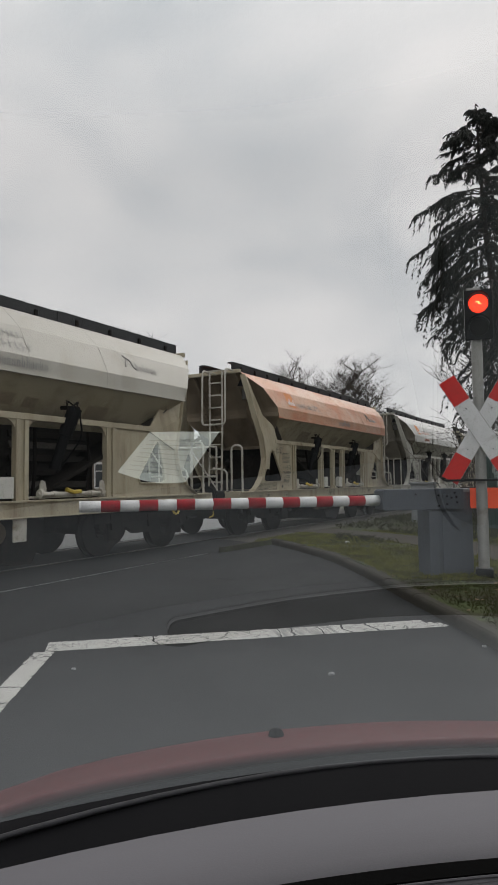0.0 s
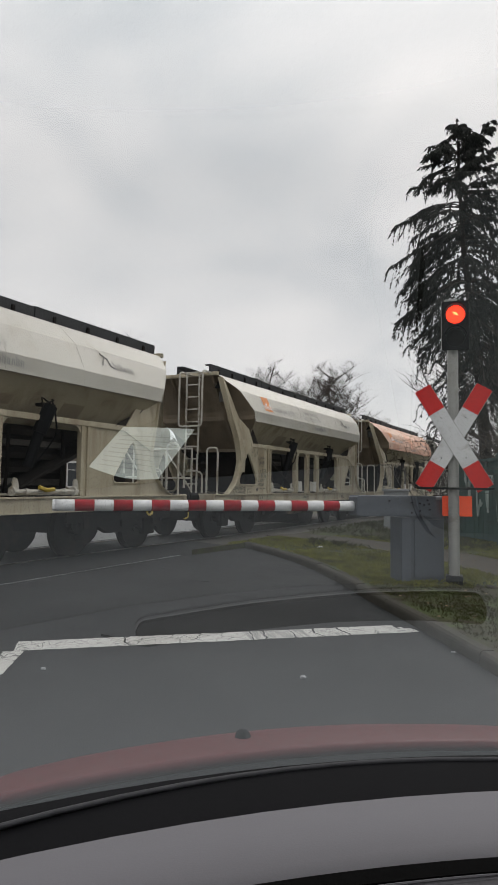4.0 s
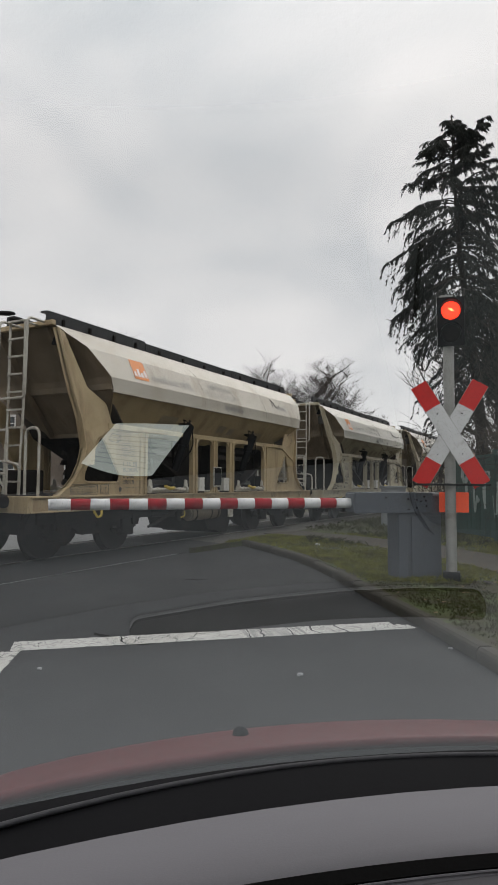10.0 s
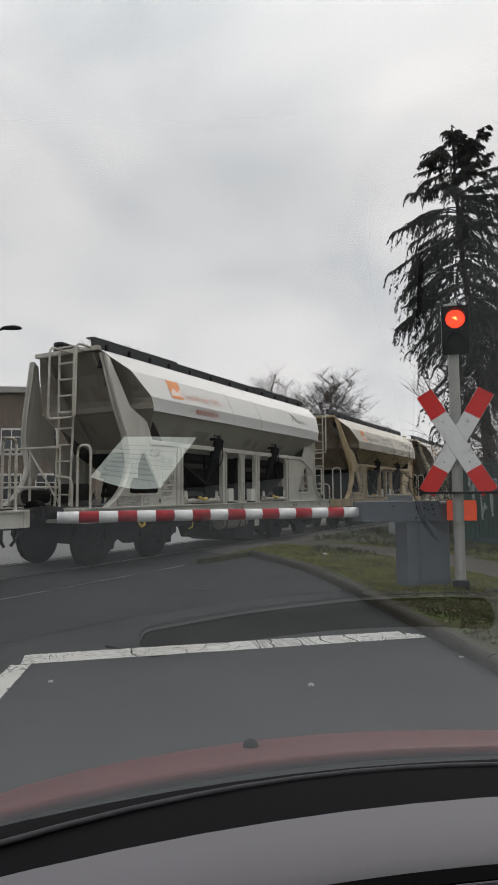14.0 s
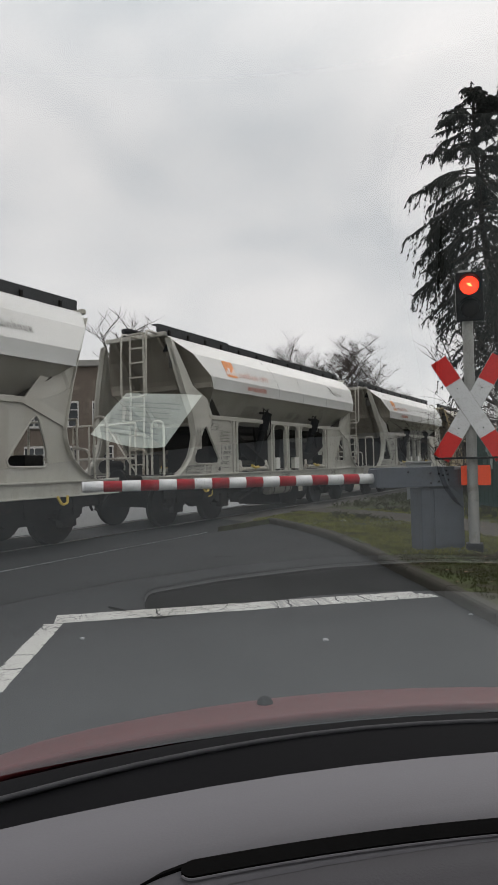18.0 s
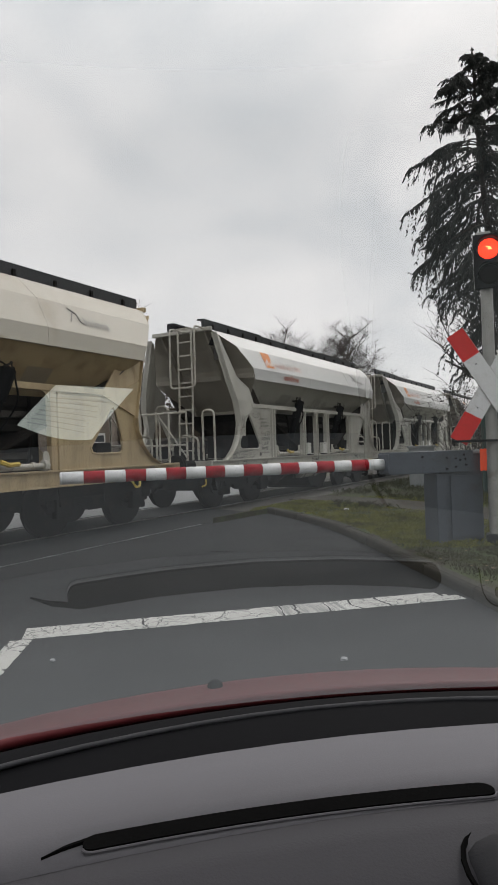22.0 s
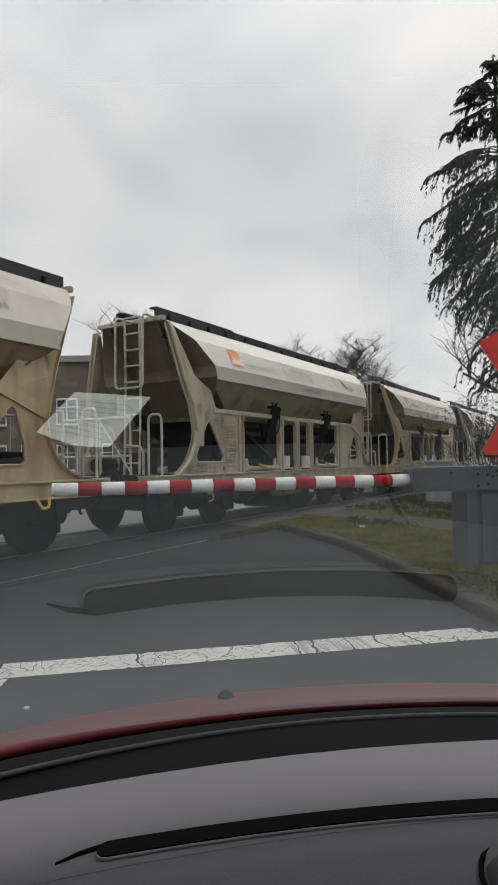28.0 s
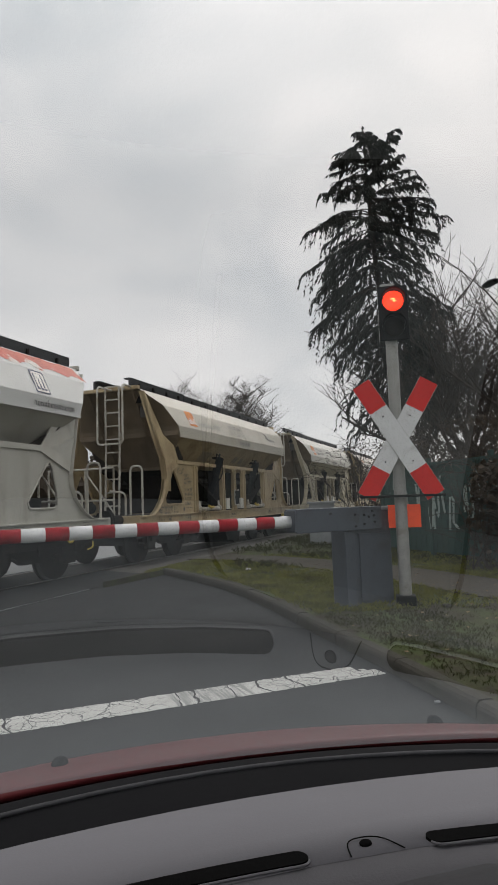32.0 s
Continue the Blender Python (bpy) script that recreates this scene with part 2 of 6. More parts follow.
WHITE = material("white_reflective", (0.62, 0.63, 0.63), 0.45, grain=0.07, size=3, fine=40, bump=0.05, stain=(0.42, 0.42, 0.40), stain_size=6, stain_low=0.56)
# faint emission added to brighten the plate, which is no lamp
ORANGE_PLATE = material("orange_plate_glow", (0.85, 0.085, 0.012), 0.5, grain=0.08, glow=(1.0, 0.09, 0.01), glow_power=0.10)
LAMP_ON = material("red_signal_lens", (0.6, 0.02, 0.01), 0.25, grain=0.1, size=30, glow=(1.0, 0.035, 0.012), glow_power=2.6)
LAMP_CORE = material("lit_filament", (1.0, 0.4, 0.1), 0.3, glow=(1.0, 0.42, 0.12), glow_power=3.0)
LAMP_OFF = material("unlit_lens", (0.008, 0.007, 0.006), 0.5, spec=0.15, grain=0.1)
PAINT_LINE = material("road_marking", (0.37, 0.37, 0.35), 0.75, grain=0.14, size=5, fine=120, bump=0.3)
lt = PAINT_LINE.node_tree
l_co, l_vo = lt.nodes.new("ShaderNodeTexCoord"), wire(lt, "ShaderNodeTexVoronoi", Scale=9.0, Randomness=1.0)
l_warp = wire(lt, "ShaderNodeTexNoise", Scale=14.0, Detail=4.0)
l_mul = lt.nodes.new("ShaderNodeVectorMath")
l_mul.operation = "MULTIPLY_ADD"
l_mul.inputs[1].default_value = (0.09, 0.09, 0.0)
lt.links.new(l_co.outputs["Object"], l_warp.inputs["Vector"])
lt.links.new(l_warp.outputs["Color"], l_mul.inputs[0])
lt.links.new(l_co.outputs["Object"], l_mul.inputs[2])
l_vo.feature = "DISTANCE_TO_EDGE"
lt.links.new(l_mul.outputs[0], l_vo.inputs["Vector"])
l_cut = wire(lt, "ShaderNodeMapRange")
l_cut.inputs["From Min"].default_value, l_cut.inputs["From Max"].default_value = 0.014, 0.030
lt.links.new(l_vo.outputs["Distance"], l_cut.inputs["Value"])
l_patch = wire(lt, "ShaderNodeTexNoise", Scale=0.9, Detail=2.0)
lt.links.new(l_co.outputs["Object"], l_patch.inputs["Vector"])
l_where = wire(lt, "ShaderNodeMapRange")
l_where.inputs["From Min"].default_value, l_where.inputs["From Max"].default_value = 0.50, 0.60
lt.links.new(l_patch.outputs["Fac"], l_where.inputs["Value"])
l_max = lt.nodes.new("ShaderNodeMath")
l_max.operation = "MAXIMUM"
lt.links.new(l_cut.outputs[0], l_max.inputs[0])
lt.links.new(l_where.outputs[0], l_max.inputs[1])
l_mix = lt.nodes.new("ShaderNodeMix")
l_mix.data_type = "RGBA"
l_mix.inputs["A"].default_value = (0.06, 0.06, 0.06, 1)
l_old = lt.nodes["Principled BSDF"].inputs["Base Color"].links[0].from_socket
lt.links.new(l_max.outputs[0], l_mix.inputs["Factor"])
lt.links.new(l_old, l_mix.inputs["B"])
l_map = lt.nodes.new("ShaderNodeMapping")                 # x along the stop line, from its outer end
l_map.vector_type = "TEXTURE"
l_map.inputs["Location"].default_value = (-2.2, 4.55, 0)
l_map.inputs["Rotation"].default_value = (0, 0, math.atan2(1.21, 3.29))
lt.links.new(l_co.outputs["Object"], l_map.inputs["Vector"])
l_axes = lt.nodes.new("ShaderNodeSeparateXYZ")
lt.links.new(l_map.outputs[0], l_axes.inputs[0])
l_squash = lt.nodes.new("ShaderNodeVectorMath")
l_squash.operation = "MULTIPLY"
l_squash.inputs[1].default_value = (1.0, 0.06, 1.0)
lt.links.new(l_map.outputs[0], l_squash.inputs[0])
l_bars = wire(lt, "ShaderNodeTexNoise", Scale=38.0, Detail=3.0)
lt.links.new(l_squash.outputs[0], l_bars.inputs["Vector"])
l_scrape = wire(lt, "ShaderNodeMapRange")
l_scrape.inputs["From Min"].default_value, l_scrape.inputs["From Max"].default_value = 0.42, 0.58
lt.links.new(l_bars.outputs["Fac"], l_scrape.inputs["Value"])
l_off = lt.nodes.new("ShaderNodeMath")                     # distance from the middle of the scraped stretch
l_off.operation = "COMPARE"
l_off.inputs[1].default_value, l_off.inputs[2].default_value = 2.18, 0.28
lt.links.new(l_axes.outputs["X"], l_off.inputs[0])
l_both = lt.nodes.new("ShaderNodeMath")
l_both.operation = "MULTIPLY"
lt.links.new(l_scrape.outputs[0], l_both.inputs[0])
lt.links.new(l_off.outputs[0], l_both.inputs[1])
l_worn = lt.nodes.new("ShaderNodeMix")
l_worn.data_type = "RGBA"
l_worn.inputs["B"].default_value = (0.19, 0.19, 0.185, 1)
lt.links.new(l_both.outputs[0], l_worn.inputs["Factor"])
lt.links.new(l_mix.outputs["Result"], l_worn.inputs["A"])
lt.links.new(l_worn.outputs["Result"], lt.nodes["Principled BSDF"].inputs["Base Color"])
CREAM = material("cream_wagon_paint", (0.44, 0.395, 0.285), 0.55, grain=0.12, size=1.5, fine=40, bump=0.04, stain=(0.21, 0.15, 0.085), stain_size=0.9, stain_low=0.47, stain_high=0.78, streak=True)
TAN = material("tan_wagon_paint", (0.44, 0.345, 0.20), 0.55, grain=0.13, size=1.5, fine=40, bump=0.04, stain=(0.18, 0.115, 0.06), stain_size=0.9, stain_low=0.47, stain_high=0.78, streak=True)
PALE = material("pale_grey_wagon_paint", (0.45, 0.44, 0.39), 0.5, grain=0.08, size=1.5, fine=40, bump=0.04, stain=(0.27, 0.24, 0.19), stain_size=0.9, stain_low=0.49, stain_high=0.85, streak=True)
HULL_CREAM = material("dusty_white_hull", (0.53, 0.51, 0.455), 0.5, grain=0.07, size=1.2, fine=40, bump=0.03, stain=(0.33, 0.28, 0.21), stain_size=0.7, stain_low=0.52, stain_high=0.9, streak=True)
HULL_TAN = material("weathered_cream_hull", (0.53, 0.495, 0.425), 0.55, grain=0.09, size=1.2, fine=40, bump=0.03, stain=(0.33, 0.27, 0.19), stain_size=0.7, stain_low=0.50, stain_high=0.85, streak=True)
HULL_PALE = material("clean_white_hull", (0.585, 0.585, 0.57), 0.5, grain=0.05, size=1.2, fine=40, bump=0.03, stain=(0.43, 0.41, 0.37), stain_size=0.7, stain_low=0.56, stain_high=0.95, streak=True)
HULL_ORANGE = material("rust_orange_hull", (0.62, 0.40, 0.28), 0.5, grain=0.1, size=1.2, fine=40, bump=0.03, stain=(0.55, 0.20, 0.09), stain_size=0.8, stain_low=0.42, stain_high=0.62)
# end walls: their own dirt, plus darkening because they face down
END_CREAM = material("brown_dusty_shaded_end", (0.205, 0.165, 0.115), 0.75, grain=0.2, size=1.5, fine=30, bump=0.05, stain=(0.11, 0.08, 0.05), stain_size=1.0, stain_low=0.45, stain_high=0.8, streak=True)
END_PALE = material("grey_dusty_shaded_end", (0.27, 0.25, 0.21), 0.7, grain=0.15, size=1.5, fine=30, bump=0.05, stain=(0.15, 0.125, 0.095), stain_size=1.0, stain_low=0.48, stain_high=0.85, streak=True)
TARP = material("black_roof_hatch", (0.022, 0.023, 0.026), 0.65, grain=0.25, size=3, fine=30, bump=0.2)
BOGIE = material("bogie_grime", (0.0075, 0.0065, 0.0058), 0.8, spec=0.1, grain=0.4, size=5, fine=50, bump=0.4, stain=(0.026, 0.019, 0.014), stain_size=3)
# dark tone puts the shade inside the openings into the colour
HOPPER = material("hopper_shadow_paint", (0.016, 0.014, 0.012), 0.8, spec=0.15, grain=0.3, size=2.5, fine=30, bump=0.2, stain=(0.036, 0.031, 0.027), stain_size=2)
# dusty steel with the shade of recesses and wagon ends put into it
DUST_AND_SHADE = material("dusty_steel_shade", (0.060, 0.054, 0.046), 0.8, grain=0.35, size=2.5, fine=30, bump=0.2, stain=(0.03, 0.027, 0.023), stain_size=2)
RAILING = material("pale_railing_paint", (0.50, 0.48, 0.42), 0.5, grain=0.15, size=5, fine=50, stain=(0.25, 0.2, 0.14), stain_size=3)
BOXW = material("white_box_paint", (0.62, 0.61, 0.56), 0.5, grain=0.08)
YELLOW = material("yellow_brass", (0.50, 0.36, 0.05), 0.5, grain=0.15)
LOGO = material("orange_logo", (0.72, 0.24, 0.055), 0.55, grain=0.12, size=3)
LOGO_W = material("logo_white", (0.75, 0.72, 0.68), 0.55)
PATCH_PALE = material("repainted_grey_patch", (0.33, 0.32, 0.28), 0.6, grain=0.12, size=2, fine=40)
PATCH_CREAM = material("repainted_dull_patch", (0.30, 0.255, 0.18), 0.6, grain=0.15, size=2, fine=40)
LETTER_FADED = material("faded_red_lettering", (0.60, 0.33, 0.27), 0.6, grain=0.2, size=4)
LETTER_GHOST = material("ghost_grey_lettering", (0.33, 0.325, 0.31), 0.6, grain=0.25, size=4)
LETTER_SOFT = material("soft_stencil_lettering", (0.16, 0.15, 0.13), 0.7, grain=0.2, size=4)
LETTER_RED = material("faded_red_letter", (0.50, 0.16, 0.11), 0.6, grain=0.15)
LETTER_DARK = material("dark_letter", (0.075, 0.072, 0.065), 0.6, grain=0.2)
GRAFFITI = material("red_graffiti", (0.52, 0.13, 0.09), 0.6, grain=0.2, size=2, stain=(0.66, 0.62, 0.57), stain_size=1.6, stain_low=0.55, stain_high=0.6)
NAVY = material("navy_sign", (0.035, 0.045, 0.11), 0.5)
BARK = material("bark", (0.032, 0.027, 0.022), 0.95, grain=0.4, size=5, fine=40, bump=0.6)
TWIG = material("twig", (0.052, 0.043, 0.036), 0.95, grain=0.3, bump=0)
NEEDLE = material("spruce_needle", (0.010, 0.013, 0.008), 0.75, grain=0.5, size=2, fine=10, bump=0)
BRAMBLE = material("dry_bramble_leaf", (0.055, 0.040, 0.026), 0.8, grain=0.5, size=3, fine=12, bump=0)
FENCE = material("green_fence_sheet", (0.018, 0.050, 0.044), 0.55, grain=0.25, size=2, fine=30, stain=(0.035, 0.045, 0.035), stain_size=1.4)
SPRAY = material("pale_spray_paint", (0.28, 0.33, 0.31), 0.6, grain=0.2)
BRICK = material("brown_brick", (0.15, 0.122, 0.098), 0.9, grain=0.35, size=4, fine=40, bump=0.5, stain=(0.28, 0.24, 0.2), stain_size=0.8)
FRAME_W = material("white_window_frame", (0.62, 0.61, 0.58), 0.5)
PANE = material("dark_pane", (0.05, 0.055, 0.06), 0.12, grain=0.1, bump=0)
CONCRETE = material("concrete", (0.30, 0.29, 0.27), 0.85, grain=0.2, size=3, fine=50, bump=0.3)
BONNET = material("red_car_paint", (0.058, 0.0095, 0.011), 0.5, spec=0.12, grain=0.05, size=3, bump=0)
COWL = material("black_cowl_plastic", (0.004, 0.004, 0.0045), 0.8, grain=0.15, size=6, fine=120, bump=0.04, spec=0.03)
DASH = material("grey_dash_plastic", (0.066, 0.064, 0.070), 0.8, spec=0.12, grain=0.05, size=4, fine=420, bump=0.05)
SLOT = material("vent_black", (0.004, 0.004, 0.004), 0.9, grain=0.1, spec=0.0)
# same dash plastic, near black for its shaded slope and a weak reflection
DASH_LOW = material("dash_plastic_deep_shade", (0.004, 0.004, 0.0045), 0.8, grain=0.06, size=4, fine=420, bump=0.1, spec=0.0)
# lighter than the cowl, so the seal draws the highlight on its edge
RUBBER = material("rubber_seal_highlight", (0.022, 0.022, 0.024), 0.7, spec=0.1, grain=0.3, size=8)
# tone lowered so the hood mirrors only weakly in the windscreen
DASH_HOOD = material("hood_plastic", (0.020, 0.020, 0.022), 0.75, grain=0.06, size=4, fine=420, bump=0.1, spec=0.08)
# same dash plastic, darkened where it begins to slope into shade
DASH_MID = material("dash_plastic_half_shade", (0.040, 0.039, 0.043), 0.7, grain=0.06, size=4, fine=420, bump=0.1, spec=0.06)
PAPER = material("white_paper", (0.44, 0.44, 0.43), 0.7, grain=0.05)
INK = material("paper_print", (0.30, 0.31, 0.32), 0.8)
LINING = material("cabin_lining", (0.02, 0.02, 0.022), 0.9, grain=0.1)
TYRE = material("tyre", (0.018, 0.018, 0.018), 0.9, grain=0.2)
SCREEN = glass("windscreen_glass", 6.8)
CLEAR = bpy.data.materials.new("outer_glass_face")
CLEAR.use_nodes = True
CLEAR.node_tree.nodes.clear()
c_out, c_clear = CLEAR.node_tree.nodes.new("ShaderNodeOutputMaterial"), CLEAR.node_tree.nodes.new("ShaderNodeBsdfTransparent")
CLEAR.node_tree.links.new(c_clear.outputs[0], c_out.inputs[0])

# ---- mesh helpers ----


def box(bm, x0, x1, y0, y1, z0, z1, bevel=0.0):
    vs = [bm.verts.new((x, y, z)) for z in (z0, z1) for y in (y0, y1) for x in (x0, x1)]
    fs = [bm.faces.new([vs[i] for i in q]) for q in ((0, 2, 3, 1), (4, 5, 7, 6), (0, 1, 5, 4), (2, 6, 7, 3), (0, 4, 6, 2), (1, 3, 7, 5))]
    if bevel:
        bmesh.ops.bevel(bm, geom=list({e for f in fs for e in f.edges}), offset=bevel, segments=2, affect="EDGES", profile=0.6)
    return bm


def prism(bm, pts, lo, hi, axis="y"):
    """A closed outline swept along an axis; pts are in the other two axes, in order x, y, z."""
    def at(p, v):
        return {"x": (v, p[0], p[1]), "y": (p[0], v, p[1]), "z": (p[0], p[1], v)}[axis]
    a, b = [bm.verts.new(at(p, lo)) for p in pts], [bm.verts.new(at(p, hi)) for p in pts]
    bm.faces.new(a)
    bm.faces.new(b[::-1])
    for i in range(len(pts)):
        j = (i + 1) % len(pts)
        bm.faces.new((a[j], a[i], b[i], b[j]))
    return bm


def tube(bm, pts, r, n=6, r_end=None, caps=True):
    pts = [Vector(p) for p in pts]
    rings = []
    for i, p in enumerate(pts):
        d = (pts[min(i + 1, len(pts) - 1)] - pts[max(i - 1, 0)]).normalized()
        side = d.cross(Vector((0.13, 0.31, 0.94))).normalized()
        if side.length < 0.5:
            side = Vector((1, 0, 0))
        up = side.cross(d)
        rr = r if r_end is None else r + (r_end - r) * i / (len(pts) - 1)
        rings.append([bm.verts.new(p + rr * (math.cos(a) * side + math.sin(a) * up)) for a in [2 * math.pi * k / n for k in range(n)]])
    for a, b in zip(rings, rings[1:]):
        for k in range(n):
            bm.faces.new((a[k], a[(k + 1) % n], b[(k + 1) % n], b[k]))
    if caps and n > 2:
        bm.faces.new(rings[0][::-1])
        bm.faces.new(rings[-1])
    return bm


def disc(bm, centre, r, length, axis, n=20, r2=None):
    d = Vector(axis).normalized()
    c = Vector(centre)
    return tube(bm, [c - d * length / 2, c + d * length / 2], r, n, r2)


def bend(pts, r=0.08, n=4):
    """Round the corners of a bent pipe."""
    pts = [Vector(p) for p in pts]
    out = [pts[0]]
    for a, b, c in zip(pts, pts[1:], pts[2:]):
        u, v = (a - b), (c - b)
        k = min(r, u.length / 2, v.length / 2)
        p, q = b + u.normalized() * k, b + v.normalized() * k
        for i in range(n + 1):
            s = i / n
            out.append((1 - s) ** 2 * p + 2 * s * (1 - s) * b + s * s * q)
    return out + [pts[-1]]


def mesh_of(name, bm, mat, smooth=False):
    me = bpy.data.meshes.new(name)
    bmesh.ops.recalc_face_normals(bm, faces=bm.faces)
    bm.to_mesh(me)
    bm.free()
    me.materials.append(mat)
    if smooth:
        for p in me.polygons:
            p.use_smooth = True
    return me


def part(name, bm, mat, parent, label="", smooth=False):
    ob = new(name, mesh_of(name, bm, mat, smooth))
    ob.parent = parent
    if label:
        tagged(ob, label)
    return ob


def thing(name, label, category, m=None, group="", kind=""):
    ob = new(name)
    ob.empty_display_size = 0.2
    if m:
        ob.matrix_basis = m
    return tagged(ob, label, category, group, kind)


def solo(name, bm, mat, label, category, m=None, group="", kind="", smooth=False):
    ob = new(name, mesh_of(name, bm, mat, smooth))
    if m:
        ob.matrix_basis = m
    return tagged(ob, label, category, group, kind)


def B():
    return bmesh.new()


def words(name, text, size, mat, parent, m, label=""):
    cu = bpy.data.curves.new(name, "FONT")
    cu.body, cu.size, cu.extrude = text, size, 0.001
    tmp = bpy.data.objects.new(name, cu)
    me = bpy.data.meshes.new_from_object(tmp)
    bpy.data.objects.remove(tmp)
    me.materials.clear()
    me.materials.append(mat)
    ob = new(name, me)
    ob.parent = parent
    ob.matrix_basis = m
    if label:
        tagged(ob, label)
    return ob


def sheet(name, outline, z, mat, label, category, kind="structure", depth=0.06):
    """A flat slab with the given outline whose top lies at z."""
    bm = B()
    prism(bm, outline, z - depth, z, "z")
    bmesh.ops.triangulate(bm, faces=[f for f in bm.faces if len(f.verts) > 4])
    return solo(name, bm, mat, label, category, kind=kind)

# ---- ground, road, track ----
KERB_LINE = [(4.4, -8.0), (3.3, -3.6), (2.4, 0.0), (1.86, 2.4), (1.46, 4.35), (1.31, 5.1), (1.12, 5.85), (0.78, 7.15), (0.34, 9.0), (-0.08, 10.3), (-0.76, 11.75), (-1.37, 12.85)]


def track_at(s, off, z=0.0):
    p = ALONG * s + BESIDE * off
    return (p.x, p.y) if z is None else (p.x, p.y, z)


sheet("ground", [(-400, -120), (400, -120), (600, 900), (-600, 900)], -0.05, FIELD, "wide flat ground of thin winter grass and soil", "ground", depth=0.5)
sheet("road", KERB_LINE + [track_at(12.0, RAIL_NEAR + 0.12, None), track_at(-14.0, RAIL_NEAR + 0.12, None), (-13.0, -8.0)], 0.0, ASPHALT,
      "dark grey worn asphalt road leading to the railway crossing", "road")
sheet("road", [track_at(16.0, MID - 0.9, None), track_at(19.5, MID - 1.4, None), (-13.5, 46.0), (-45.0, 60.0), (-60.0, 20.0), track_at(-14.0, MID - 0.9, None)], -0.004, ASPHALT_WET,
      "damp grey asphalt road beyond the railway track", "road")
bm = B()
for a, b in ((RAIL_NEAR - 0.06, RAIL_NEAR - 1.37), (MID - 0.9, MID - 0.79)):
    prism(bm, [track_at(-14, a, None), track_at(13.5, a, None), track_at(13.5, b, None), track_at(-14, b, None)], -0.2, -0.012, "z")
solo("crossing_deck", bm, DARK, "dark rubber and asphalt panels between the rails", "level crossing", kind="structure")
sheet("track_bed", [track_at(9.5, RAIL_NEAR + 1.7, None), track_at(220, RAIL_NEAR + 1.7, None), track_at(220, MID - 2.4, None), track_at(13.5, MID - 2.4, None), track_at(13.5, RAIL_NEAR + 0.1, None), track_at(9.5, RAIL_NEAR + 0.1, None)],
      -0.03, BALLAST, "dark brown stone ballast under the railway track", "track bed")
sheet("track_bed", [track_at(-14, RAIL_NEAR + 1.7, None), track_at(-90, RAIL_NEAR + 1.7, None), track_at(-90, MID - 2.4, None), track_at(-14, MID - 2.4, None)],
      -0.03, BALLAST, "dark brown stone ballast under the railway track", "track bed")
for off in (RAIL_NEAR, RAIL_NEAR - 1.44):
    bm = B()
    prof = [(-0.036, -0.16), (0.036, -0.16), (0.036, -0.04), (0.034, -0.004), (0.028, 0.0), (-0.028, 0.0), (-0.034, -0.004), (-0.036, -0.04)]
    prism(bm, prof, -90, 220, "x")
    solo("rail", bm, RAIL, "worn steel running rail set in the crossing", "rail", Matrix.Translation(BESIDE * off) @ Matrix.Rotation(TRACK, 4, "Z"), group="rails", kind="structure")

# darker asphalt next to the track, with a pale seam
SEAM = -6.28
bm = B()
prism(bm, [track_at(9.0, SEAM, None), track_at(-14.0, SEAM, None), track_at(-14.0, RAIL_NEAR + 0.14, None), track_at(11.9, RAIL_NEAR + 0.14, None), track_at(10.6, RAIL_NEAR + 1.6, None)], -0.02, 0.003, "z")
bmesh.ops.triangulate(bm, faces=[f for f in bm.faces if len(f.verts) > 4])
solo("road_strip", bm, ASPHALT_DARK, "newer dark asphalt strip beside the rails", "road", kind="structure")
bm = B()
rng = random.Random(2)
s = -14.0
while s < 9.0:
    e = s + rng.uniform(0.2, 0.6)
    prism(bm, [track_at(s, SEAM + rng.uniform(0.008, 0.03), None), track_at(e, SEAM + rng.uniform(0.008, 0.03), None), track_at(e, SEAM - rng.uniform(0.008, 0.03), None), track_at(s, SEAM - rng.uniform(0.008, 0.03), None)], 0.0, 0.0045, "z")
    s = e
solo("road_seam", bm, ASPHALT_WET, "pale worn seam in the asphalt along the track", "road", kind="structure")

# the raised verge, with a footpath across it
VERGE_Z = 0.10
right_edge = [(24.0, 60.0), (40.0, 20.0), (30.0, -8.0)]
inner = [(x + 0.13 * math.cos(ROAD), y + 0.13 * math.sin(ROAD)) for x, y in KERB_LINE]
verge_far = [track_at(9.6, RAIL_NEAR + 1.75, None), track_at(14.0, RAIL_NEAR + 1.75, None), track_at(60, RAIL_NEAR + 1.9, None)]
verge = sheet("verge", inner + verge_far + right_edge, VERGE_Z, SOIL, "bare brown verge with patchy winter grass beside the road", "verge", depth=0.3)

PATH_MID = [(6.5, 3.6), (4.6, 6.6), (3.4, 8.6), (2.75, 10.4), (1.9, 12.3), (0.7, 13.9), (-0.6, 15.2)]


def strip(line, half, z, thick=0.02):
    left, right = [], []
    for i, p in enumerate(line):
        a, b = Vector((*line[max(i - 1, 0)], 0)), Vector((*line[min(i + 1, len(line) - 1)], 0))
        d = (b - a).normalized()
        s = Vector((d.y, -d.x, 0))
        left.append((p[0] - s.x * half, p[1] - s.y * half))
        right.append((p[0] + s.x * half, p[1] + s.y * half))
    bm = B()
    for i in range(len(line) - 1):
        prism(bm, [left[i], right[i], right[i + 1], left[i + 1]], z - thick, z, "z")
    bmesh.ops.remove_doubles(bm, verts=bm.verts, dist=0.001)
    return bm


solo("footpath", strip(PATH_MID, 0.62, VERGE_Z + 0.012), PATHM, "trodden grey-brown grit footpath across the verge", "footpath", kind="structure")


